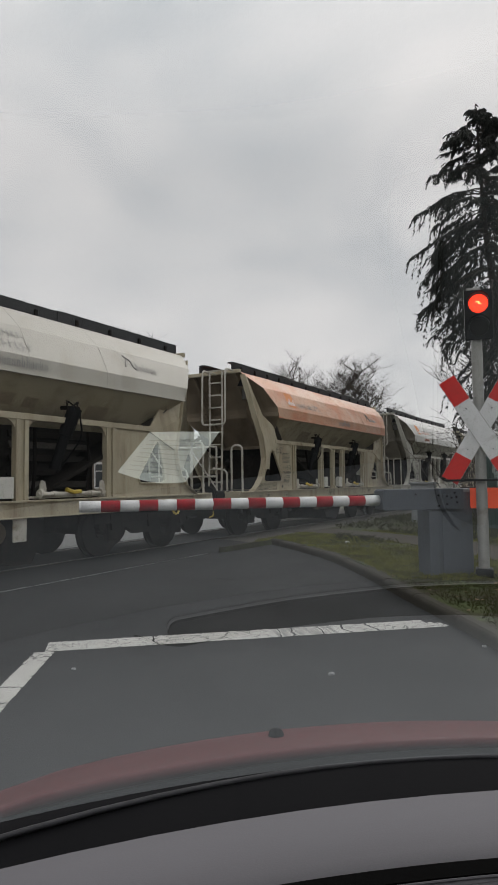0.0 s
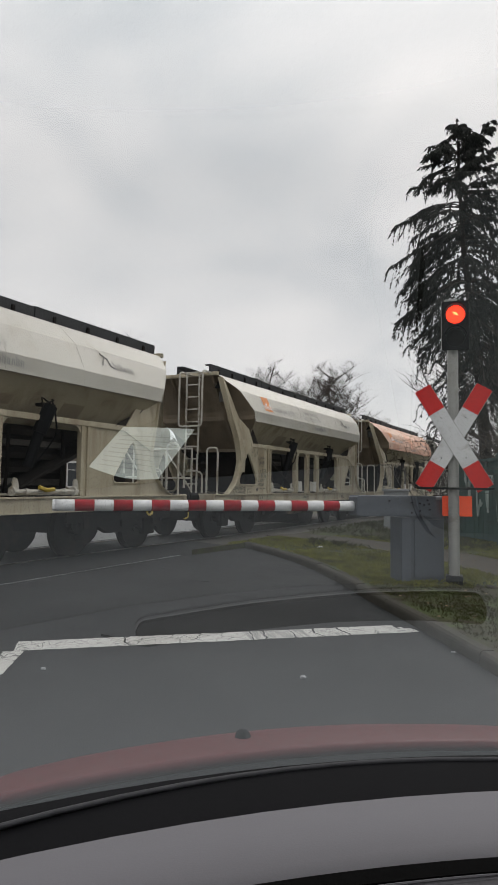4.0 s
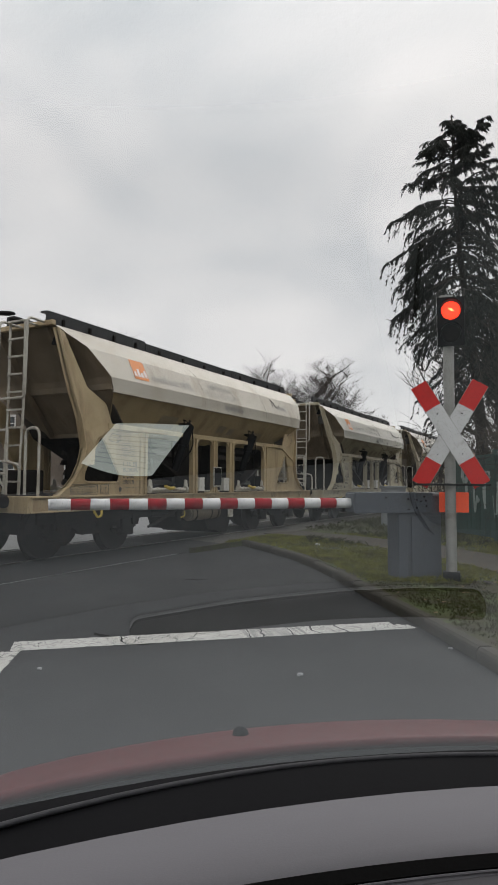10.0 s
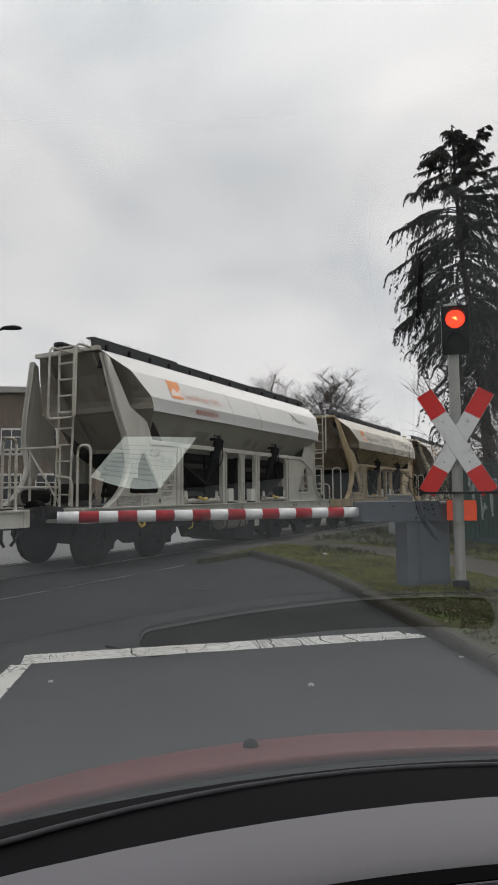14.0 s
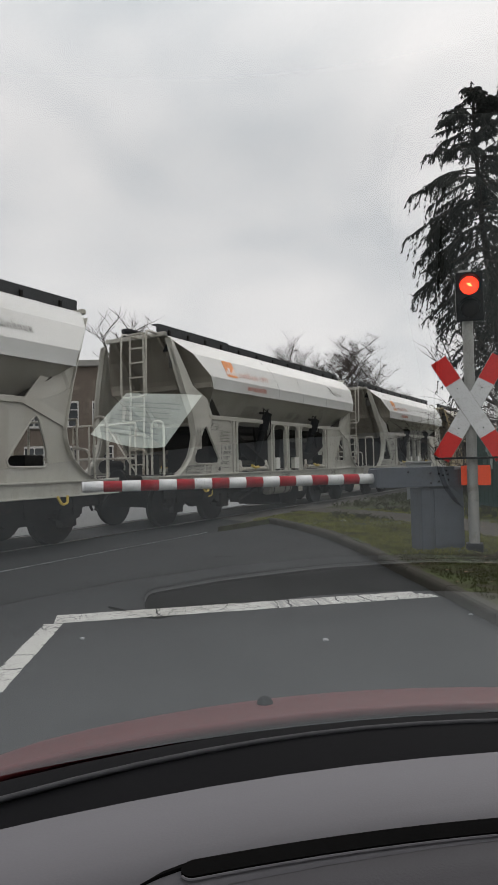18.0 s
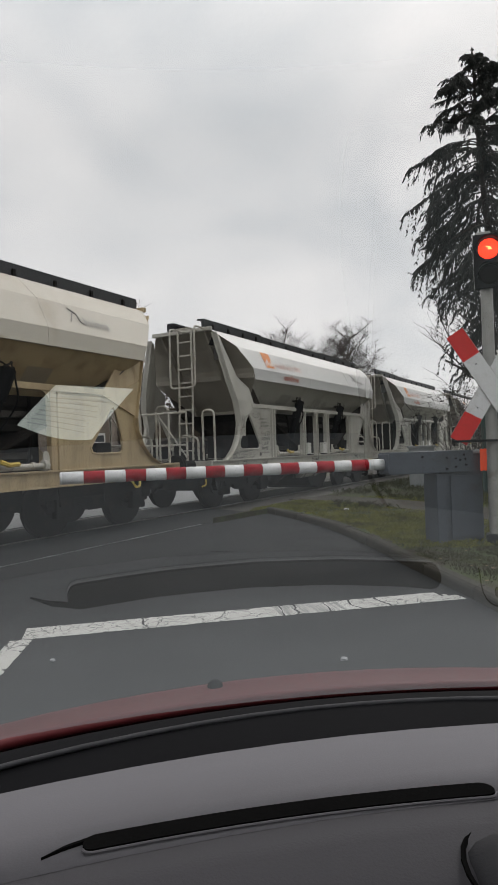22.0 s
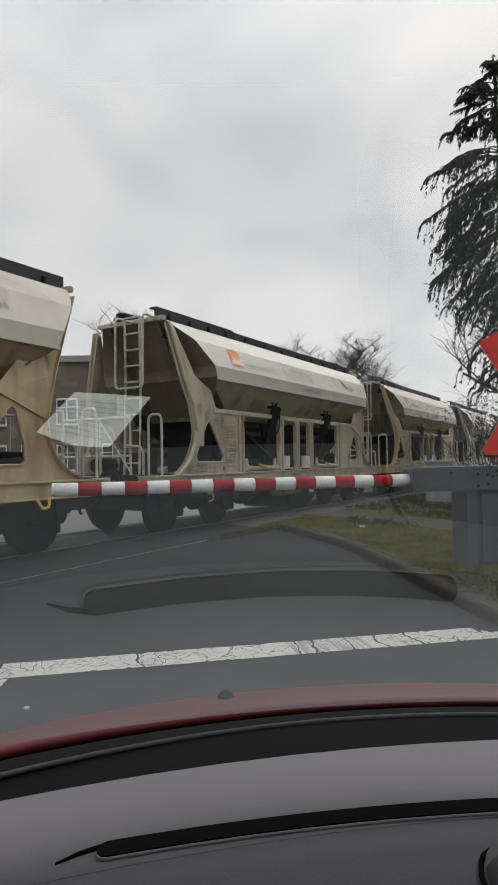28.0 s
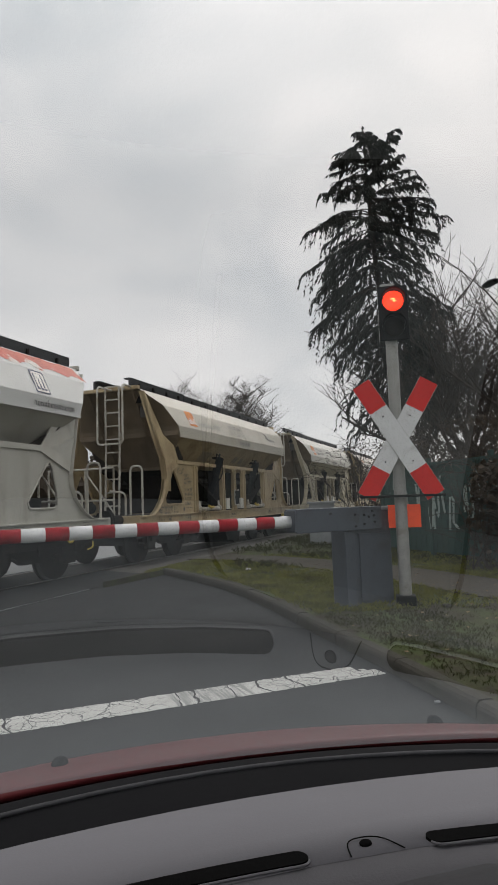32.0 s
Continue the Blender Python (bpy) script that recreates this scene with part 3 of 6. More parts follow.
def near_line(p, line):
    best = 1e9
    for a, b in zip(line, line[1:]):
        a, b = Vector((*a, 0)), Vector((*b, 0))
        k = max(0, min(1, (p - a).dot(b - a) / (b - a).length_squared))
        best = min(best, (p - a - k * (b - a)).length)
    return best


def inside(p, outline):
    odd, n = False, len(outline)
    for i in range(n):
        (x0, y0), (x1, y1) = outline[i], outline[(i + 1) % n]
        if (y0 > p.y) != (y1 > p.y) and p.x < (x1 - x0) * (p.y - y0) / (y1 - y0) + x0:
            odd = not odd
    return odd


VERGE_OUT = inner + verge_far + right_edge


def tufts(count, area, height, thick_of, seed, mat):
    """Grass as many single bent blades in one mesh."""
    rng = random.Random(seed)
    verts, faces = [], []
    while count > 0:
        p = Vector((rng.uniform(area[0], area[1]), rng.uniform(area[2], area[3]), 0))
        count -= 1
        if not inside(p, VERGE_OUT) or near_line(p, PATH_MID) < 0.6 or near_line(p, inner) < 0.05 or rng.random() > thick_of(p):
            continue
        for k in range(4):
            q = p + Vector((rng.gauss(0, 0.02), rng.gauss(0, 0.02), VERGE_Z))
            a, h = rng.uniform(0, 6.28), height * rng.uniform(0.5, 1.3)
            w = Vector((math.cos(a), math.sin(a), 0)) * 0.004
            lean = Vector((rng.gauss(0, 0.5), rng.gauss(0, 0.5), 0)) * h
            n = len(verts)
            verts += [q - w, q + w, q + lean * 0.4 + Vector((0, 0, h * 0.7)) + w * 0.6, q + lean + Vector((0, 0, h))]
            faces += [(n, n + 1, n + 2), (n, n + 2, n + 3)]
    me = bpy.data.meshes.new("grass")
    me.from_pydata([tuple(v) for v in verts], [], faces)
    me.materials.append(mat)
    return me


def lush(p):
    v = noise.noise(p * 0.55) + 0.5 * noise.noise(p * 1.9)
    d = near_line(p, inner)
    return max(0.04, min(1.0, 0.42 + 0.9 * v + (0.35 if d < 2.0 and p.y > 8 else 0.0)))


for seed, count, area, h, mat, label in ((1, 34000, (-1.6, 4.5, 7.6, 15.0), 0.042, GRASS_FRESH, "short yellow-green winter grass between the kerb and the footpath"),
                                         (2, 22000, (0.8, 6.0, 3.2, 8.2), 0.024, GRASS, "short dull olive grass on the bare verge"),
                                         (3, 15000, (0.0, 9.0, 12.0, 26.0), 0.09, GRASS, "longer straw-green grass below the fence")):
    tagged(new("grass", tufts(count, area, h, lush, seed, mat)), label, "grass", kind="stuff")

# fallen leaves and litter on the verge
rng = random.Random(9)
verts, faces = [], []
for k in range(900):
    p = Vector((rng.uniform(-0.8, 5), rng.uniform(3.4, 13), VERGE_Z + 0.018))
    if not inside(p, VERGE_OUT):
        continue
    a, s = rng.uniform(0, 6.28), rng.uniform(0.012, 0.03)
    u, v = Vector((math.cos(a), math.sin(a), rng.uniform(-0.3, 0.3))) * s, Vector((-math.sin(a), math.cos(a), rng.uniform(-0.3, 0.3))) * s * 0.7
    n = len(verts)
    verts += [tuple(q) for q in (p - u, p - v, p + u, p + v)]
    faces.append((n, n + 1, n + 2, n + 3))
me = bpy.data.meshes.new("fallen_leaves")
me.from_pydata(verts, [], faces)
me.materials.append(material("dead_leaf", (0.14, 0.095, 0.05), 0.9, grain=0.4))
tagged(new("fallen_leaves", me), "small dry brown leaves scattered over the verge", "leaves", kind="stuff")

# road markings: a cracked stop line and the centre line behind it
LINE_A, LINE_B = Vector((-2.2, 4.55, 0)), Vector((1.09, 5.76, 0))
line_on = (LINE_B - LINE_A).normalized()
line_fwd = Vector((-line_on.y, line_on.x, 0))


def ragged(bm, a, b, width, z, seed, gap=0.013, chipped=False):
    """A painted band broken across by crooked cracks, frayed at its edges, with a broken tip where chipped."""
    rng = random.Random(seed)
    u = (b - a).normalized()
    v = Vector((-u.y, u.x, 0))
    length, s, m = (b - a).length, 0.0, 6
    start = [0.0] * (m + 1)
    while s < length:
        e = min(length, s + rng.choice((0.18, 0.26, 0.34, 0.5, 0.72)) * rng.uniform(0.7, 1.3))
        end, x = [], rng.uniform(-0.03, 0.03)
        for k in range(m + 1):
            x += rng.uniform(-0.022, 0.022)
            end.append(x)
        n = max(4, int((e - s) / 0.022))
        grid = []
        for i in range(n + 1):
            f = i / n
            lo = -width / 2 + rng.uniform(-0.004, 0.006) + (rng.uniform(0.0, 0.03) if rng.random() < 0.08 else 0)
            hi = width / 2 + rng.uniform(-0.006, 0.004) - (rng.uniform(0.0, 0.03) if rng.random() < 0.08 else 0)
            row = []
            for k in range(m + 1):
                p = a + u * (s + start[k] + (e + end[k] - s - start[k]) * f) + v * (lo + (hi - lo) * k / m)
                row.append(bm.verts.new((p.x, p.y, z)))
            grid.append(row)
        for i, (p, q) in enumerate(zip(grid, grid[1:])):
            at = s + (e - s) * (i + 0.5) / n
            keep = rng.choice((3, 4)) if chipped and at > length - 0.14 else m
            for k in range(keep):
                bm.faces.new((p[k], q[k], q[k + 1], p[k + 1]))
        w = gap * rng.uniform(0.2, 1.4)
        start = [q + w * rng.uniform(0.5, 1.5) for q in end]
        s = e
    return bm


bm = B()
ragged(bm, LINE_A, LINE_B, 0.30, 0.004, 4, chipped=True)
solo("stop_line", bm, PAINT_LINE, "cracked and worn white stop line painted across the lane", "road marking", kind="structure")
bm = B()
ragged(bm, LINE_A - line_on * 0.0 - line_fwd * 0.16, LINE_A + Vector((0.95, -4.2, 0)) , 0.16, 0.004, 6)
solo("centre_line", bm, PAINT_LINE, "thin worn white centre line meeting the stop line", "road marking", kind="structure")
# dark bitumen patches
bm = B()
spine = [(-1.40, 8.15), (-1.49, 8.8), (-1.60, 9.4), (-1.74, 10.1), (-1.88, 10.75), (-2.0, 11.3)]
left_side = [(x - rng.uniform(0.12, 0.19), y) for x, y in spine]
right_side = [(x + rng.uniform(0.12, 0.19), y) for x, y in spine]
for i in range(len(spine) - 1):
    prism(bm, [left_side[i], right_side[i], right_side[i + 1], left_side[i + 1]], -0.01, 0.0055, "z")
solo("road_patch", bm, PATCH, "dark bitumen repair patch in the asphalt", "road patch", kind="structure")


def pebble(name, x, y, r, z, mat, label, seed):
    rng = random.Random(seed)
    bm = B()
    bmesh.ops.create_icosphere(bm, subdivisions=2, radius=r)
    for v in bm.verts:
        v.co *= 1 + rng.uniform(-0.25, 0.25)
        v.co.z *= 0.45
    solo(name, bm, mat, label, "stone", Matrix.Translation((x, y, z + r * 0.3)))


pebble("stone", 0.11, 4.09, 0.022, 0, LID, "small pale stone lying on the asphalt", 1)
pebble("stone", -1.72, 4.0, 0.018, 0, LID, "small pale stone lying on the asphalt", 2)
pebble("stone", 0.24, 12.1, 0.05, VERGE_Z, WHITE, "pale stone lying in the verge grass", 3)
pebble("stone", 1.29, 4.93, 0.02, 0, LID, "small pale stone lying in the gutter", 4)
pebble("stone", 2.3, 7.7, 0.05, VERGE_Z, KERB, "pale stone lying by the crossing post", 5)

# ---- the crossing's furniture ----
FACE = Matrix.Rotation(ROAD, 4, "Z")        # local x across the road to the right, local y up the road


def at_face(x, y, z=0.0):
    return Matrix.Translation((x, y, z)) @ FACE


def cross_arm(bm, a, b, half, y0, y1):
    d = (Vector(b) - Vector(a)).normalized()
    n = Vector((-d.y, d.x)) * half
    prism(bm, [tuple(Vector(a) - n), tuple(Vector(b) - n), tuple(Vector(b) + n), tuple(Vector(a) + n)], y0, y1, "y")


def crossing_signal():
    ob = thing("crossing_signal", "grey post with lit red signal lamp and red-white saltire boards", "railway signal", Matrix.Translation((1.93, 7.95, VERGE_Z)) @ Matrix.Rotation(radians(-10.5), 4, "Z"))
    part("post", disc(B(), (0, 0, 1.56), 0.068, 3.22, (0, 0, 1), 20), GALV, ob, "galvanised steel post", smooth=False)
    part("foot", box(B(), -0.105, 0.105, -0.105, 0.105, -0.02, 0.11, 0.02), BLACK, ob, "dark base plate")
    # saltire: local x-z plane, in front of the post
    cz, hx, hz = 1.85, 0.378, 0.64
    for k, (sx, y) in enumerate(((-1, -0.135), (1, -0.115))):
        a, b = (sx * -hx, -hz), (sx * hx, hz)
        for lo, hi, mat in ((0.0, 0.235, RED), (0.235, 0.765, WHITE), (0.765, 1.0, RED)):
            p = (a[0] + (b[0] - a[0]) * lo, cz + a[1] + (b[1] - a[1]) * lo)
            q = (a[0] + (b[0] - a[0]) * hi, cz + a[1] + (b[1] - a[1]) * hi)
            bm = B()
            cross_arm(bm, p, q, 0.106, y - 0.004, y + 0.004)
            part("saltire_field", bm, mat, ob, "red reflective board end" if mat == RED else "white reflective board")
        bm = B()
        cross_arm(bm, (a[0], cz + a[1]), (b[0], cz + b[1]), 0.111, y + 0.004, y + 0.012)
        part("saltire_back", bm, GALV, ob)
        for s in (0.3, 0.7):
            part("bolt", disc(B(), (a[0] + (b[0] - a[0]) * s, y - 0.008, cz + a[1] + (b[1] - a[1]) * s), 0.009, 0.012, (0, 1, 0), 8), BLACK, ob)
    part("bracket", box(B(), -0.06, 0.06, -0.11, -0.05, cz - 0.05, cz + 0.05, 0.008), GALV, ob)
    part("lower_rail", box(B(), -0.45, 0.48, -0.16, -0.06, 1.195, 1.222, 0.006), BLACK, ob, "thin dark steel bar under the saltire")
    # orange plate behind the post
    part("orange_plate", box(B(), -0.14, 0.225, 0.10, 0.112, 0.85, 1.11, 0.01), ORANGE_PLATE, ob, "bright orange reflective plate with a faint added glow")
    # signal head
    hz0 = 2.98
    part("background_board", box(B(), -0.135, 0.20, -0.12, -0.10, hz0, hz0 + 0.64, 0.012), BLACK, ob, "black board behind the lamps")
    part("board_edge", box(B(), -0.139, -0.135, -0.125, -0.115, hz0 - 0.005, hz0 + 0.645), GALV, ob, "pale metal edge")
    part("board_cap", box(B(), -0.10, 0.06, -0.11, 0.02, hz0 + 0.64, hz0 + 0.672, 0.01), GALV, ob, "pale cap")
    part("housing", box(B(), -0.10, 0.165, -0.10, 0.10, hz0 + 0.02, hz0 + 0.62, 0.03), BLACK, ob, "black lamp housing")
    for zc, mat in ((hz0 + 0.46, LAMP_ON), (hz0 + 0.16, LAMP_OFF)):
        bm = B()
        bmesh.ops.create_uvsphere(bm, u_segments=24, v_segments=12, radius=0.118)
        for v in bm.verts:
            v.co = Vector((v.co.x, v.co.y * 0.28, v.co.z)) + Vector((0.035, -0.125, zc))
        lens = part("lens", bm, mat, ob, "glowing red round lens" if mat == LAMP_ON else "unlit dark round lens", smooth=True)
        if mat == LAMP_ON:
            bm = B()
            for dx, dz, w in ((0.0, 0.0, 0.02), (0.014, -0.012, 0.02), (-0.008, 0.014, 0.025)):
                box(bm, 0.035 + dx - w, 0.035 + dx + w, -0.158, -0.154, zc + dz - 0.004, zc + dz + 0.004)
            part("filament", bm, LAMP_CORE, lens, "bright lamp core")
        # visor: upper half of a tube
        bm = B()
        outer, n = [], 14
        for i in range(n + 1):
            a = math.pi * (-0.08 + 1.16 * i / n)
            outer.append((math.cos(a), math.sin(a)))
        for r0, r1, y0, y1 in ((0.128, 0.134, -0.27, -0.12),):
            grid = [[bm.verts.new((0.035 + r * c, y + (0.05 if s < 0.1 and y < -0.2 else 0), zc + r * s)) for c, s in outer] for r, y in ((r0, y0), (r0, y1), (r1, y1), (r1, y0))]
            for a, b in zip(grid, grid[1:] + grid[:1]):
                for i in range(n):
                    bm.faces.new((a[i], a[i + 1], b[i + 1], b[i]))
        part("visor", bm, BLACK, ob, "black hood over the lens", smooth=True)
    return ob


crossing_signal()


def barrier():
    ob = thing("barrier", "lowered red and white half barrier with a slate-grey drive box", "barrier", at_face(1.56, 8.22, VERGE_Z))
    part("drive_box", box(B(), -0.33, 0.25, -0.16, 0.22, 0.0, 1.06, 0.015), STEEL_GREY, ob, "slate-grey steel drive box")
    part("box_door", box(B(), -0.20, 0.22, -0.178, -0.162, 0.06, 0.80, 0.006), STEEL_GREY, ob, "slate-grey door panel")
    part("corner_post", box(B(), -0.40, -0.27, -0.20, 0.10, 0.0, 0.83, 0.012), STEEL_GREY, ob)
    part("box_lid", box(B(), -0.39, 0.29, -0.21, 0.26, 1.06, 1.10, 0.012), LID, ob, "pale weathered lid")
    # arm: grey root plates, then the boom
    z = 0.97
    part("arm_plate", box(B(), -1.02, 0.08, -0.235, -0.205, z - 0.125, z + 0.135, 0.008), STEEL_GREY, ob, "slate-grey arm plate")
    part("arm_plate", box(B(), -1.02, 0.08, 0.0, 0.03, z - 0.125, z + 0.135, 0.008), STEEL_GREY, ob, "slate-grey arm plate")
    part("arm_spacer", box(B(), -1.04, -0.98, -0.23, 0.02, z - 0.11, z + 0.12, 0.008), STEEL_GREY, ob)
    for bx, bz in ((-0.05, 0.08), (-0.02, -0.04), (-0.16, -0.06), (-0.16, 0.04), (-0.1, 0.02), (-0.28, 0.05), (-0.28, -0.08), (-0.6, 0.07), (-0.03, 0.03)):
        part("bolt", disc(B(), (bx, -0.24, z + bz), 0.013, 0.014, (0, 1, 0), 8), BLACK, ob)
    length, count, x = 3.62, 17, -1.03
    step = length / count
    for k in range(count):
        x0, x1 = x - step * k, x - step * (k + 1)
        b = B()
        tube(b, [(x0, -0.1, z - 0.004 * k / count), (x1, -0.1, z - 0.004 * (k + 1) / count)], 0.066, 24)
        for v in b.verts:
            v.co.z = z + (v.co.z - z) * 0.98
        part("boom_stripe", b, WHITE if k % 2 == 0 else RED_BOOM, ob, "white boom band" if k % 2 == 0 else "red boom band", smooth=True)
    part("boom_tip", disc(B(), (x - length - 0.012, -0.1, z - 0.004), 0.064, 0.024, (1, 0, 0), 14), WHITE, ob)
    hook = B()
    tube(hook, bend([(-3.15, -0.1, z - 0.08), (-3.15, -0.1, z - 0.14), (-3.20, -0.1, z - 0.16)], 0.02), 0.008)
    part("boom_hook", hook, YELLOW, ob, "small brass hook under the boom")
    return ob


barrier()

# grey relay box with a railing farther along the verge
ob = thing("relay_box", "pale grey cabinet with dark scrawls on the far verge", "cabinet", Matrix.Translation((2.4, 17.9, VERGE_Z)) @ Matrix.Rotation(radians(-8), 4, "Z"))
part("cabinet_body", box(B(), -0.34, 0.34, -0.2, 0.2, 0.05, 1.08, 0.01), LID, ob)
part("cabinet_lid", box(B(), -0.38, 0.38, -0.24, 0.24, 1.08, 1.14, 0.015), LID, ob, "pale lid")
part("cabinet_plinth", box(B(), -0.3, 0.3, -0.15, 0.15, -0.05, 0.06), CONCRETE, ob)
part("cabinet_door", box(B(), -0.31, -0.01, -0.206, -0.201, 0.12, 1.02, 0.002), LID, ob)
part("cabinet_door", box(B(), 0.01, 0.31, -0.206, -0.201, 0.12, 1.02, 0.002), LID, ob)
for k, (x, z) in enumerate(((-0.2, 0.55), (0.02, 0.5), (0.17, 0.62))):
    part("spray_stroke", tube(B(), [(x, -0.209, z), (x + 0.05, -0.209, z + 0.24), (x + 0.10, -0.209, z + 0.03), (x + 0.14, -0.209, z + 0.2)], 0.011, 4), BLACK, ob, "dark sprayed stroke")

# ---- the fence and planting on the right ----


def fence():
    ob = thing("sheet_fence", "dark green sheet-metal fence with pale sprayed scrawls", "fence", Matrix.Translation((3.45, 15.2, VERGE_Z)) @ Matrix.Rotation(radians(-74), 4, "Z"))
    for k in range(7):
        x = k * 1.9
        part("fence_post", box(B(), x - 0.04, x + 0.04, -0.04, 0.04, 0, 1.95, 0.006), FENCE, ob)
        bm = B()
        n = 19
        for i in range(n):
            x0, x1 = x + 0.04 + 1.82 * i / n, x + 0.04 + 1.82 * (i + 1) / n
            y = 0.004 if i % 2 else -0.004
            box(bm, x0, x1, y - 0.003, y + 0.003, 0.08, 1.82)
        part("fence_sheet", bm, FENCE, ob, "green ribbed sheet")
        part("fence_rail", box(B(), x, x + 1.9, -0.05, -0.02, 1.80, 1.85), FENCE, ob)
    rng = random.Random(5)
    for k in range(9):
        x = 0.5 + 0.42 * k + rng.uniform(-0.1, 0.1)
        pts, z = [], rng.uniform(0.9, 1.5)
        for i in range(9):
            pts.append((x + 0.3 * i / 8 * rng.choice((1, 0.6)), -0.024, z + 0.4 * math.sin(i * rng.uniform(0.6, 1.1) + k)))
        part("spray_stroke", tube(B(), pts, 0.021, 5), SPRAY, ob, "pale sprayed stroke")
    return ob


fence()


def grow(bm, rng, p, d, length, r, level, gather, spread=0.55, up=0.12, min_r=0.004):
    """A bare branch with side shoots."""
    n = 4 if level > 1 else 3
    pts, q, v = [p.copy()], p.copy(), d.copy()
    for i in range(n):
        v = (v + Vector((rng.gauss(0, 0.13), rng.gauss(0, 0.13), rng.gauss(0, 0.10) + up * 0.3))).normalized()
        q = q + v * length / n
        pts.append(q.copy())
    tube(bm, pts, r, 5 if r > 0.03 else 3, max(min_r * 0.6, r * 0.5), caps=False)
    if level <= 0:
        return
    kids = {3: 7, 2: 6, 1: 5}.get(level, 7)
    for k in range(kids):
        s = rng.uniform(0.25, 1.0) * n
        i = min(int(s), n - 1)
        at = pts[i].lerp(pts[i + 1], s - i)
        a = rng.uniform(0, 6.28)
        side = Vector((math.cos(a), math.sin(a), rng.uniform(-0.1, 0.6)))
        w = (v * (1 - spread) + side * spread + Vector((0, 0, up))).normalized()
        grow(bm, rng, at, w, length * rng.uniform(0.45, 0.7), max(min_r, r * rng.uniform(0.4, 0.55)), level - 1, gather, spread, up, min_r)


def bare_tree(x, y, height, seed, label, stems=1, spread=0.55, group="bare trees", z=0.0, min_r=0.012, levels=3, slim=1.0):
    rng = random.Random(seed)
    ob = thing("bare_tree", label, "tree", Matrix.Translation((x, y, z)), group=group)
    for s in range(stems):
        lean = Vector((rng.gauss(0, 0.12 if stems == 1 else 0.35), rng.gauss(0, 0.12 if stems == 1 else 0.35), 1)).normalized()
        bm = B()
        r = height * 0.018 * slim / stems ** 0.5
        top = lean * height * 0.32
        tube(bm, [Vector((0, 0, -0.1)), top * 0.5 + Vector((rng.gauss(0, 0.05), 0, 0)), top], r * 1.3, 8, r * 0.85)
        part("trunk", bm, BARK, ob, "dark bare trunk", smooth=True)
        crown = B()
        for k in range(6):
            a = 6.28 * k / 6 + rng.uniform(-0.4, 0.4)
            d = Vector((math.cos(a) * 0.7 * slim, math.sin(a) * 0.7 * slim, rng.uniform(0.5, 1.3))).normalized()
            grow(crown, rng, top * rng.uniform(0.75, 1.0), d, height * rng.uniform(0.32, 0.45) * (0.4 + 0.6 * slim), r * 0.5, levels, None, spread, 0.15, min_r)
        grow(crown, rng, top, lean, height * 0.5, r * 0.7, levels, None, spread, 0.2, min_r)
        part("crown", crown, TWIG, ob, "leafless twiggy crown")
    return ob


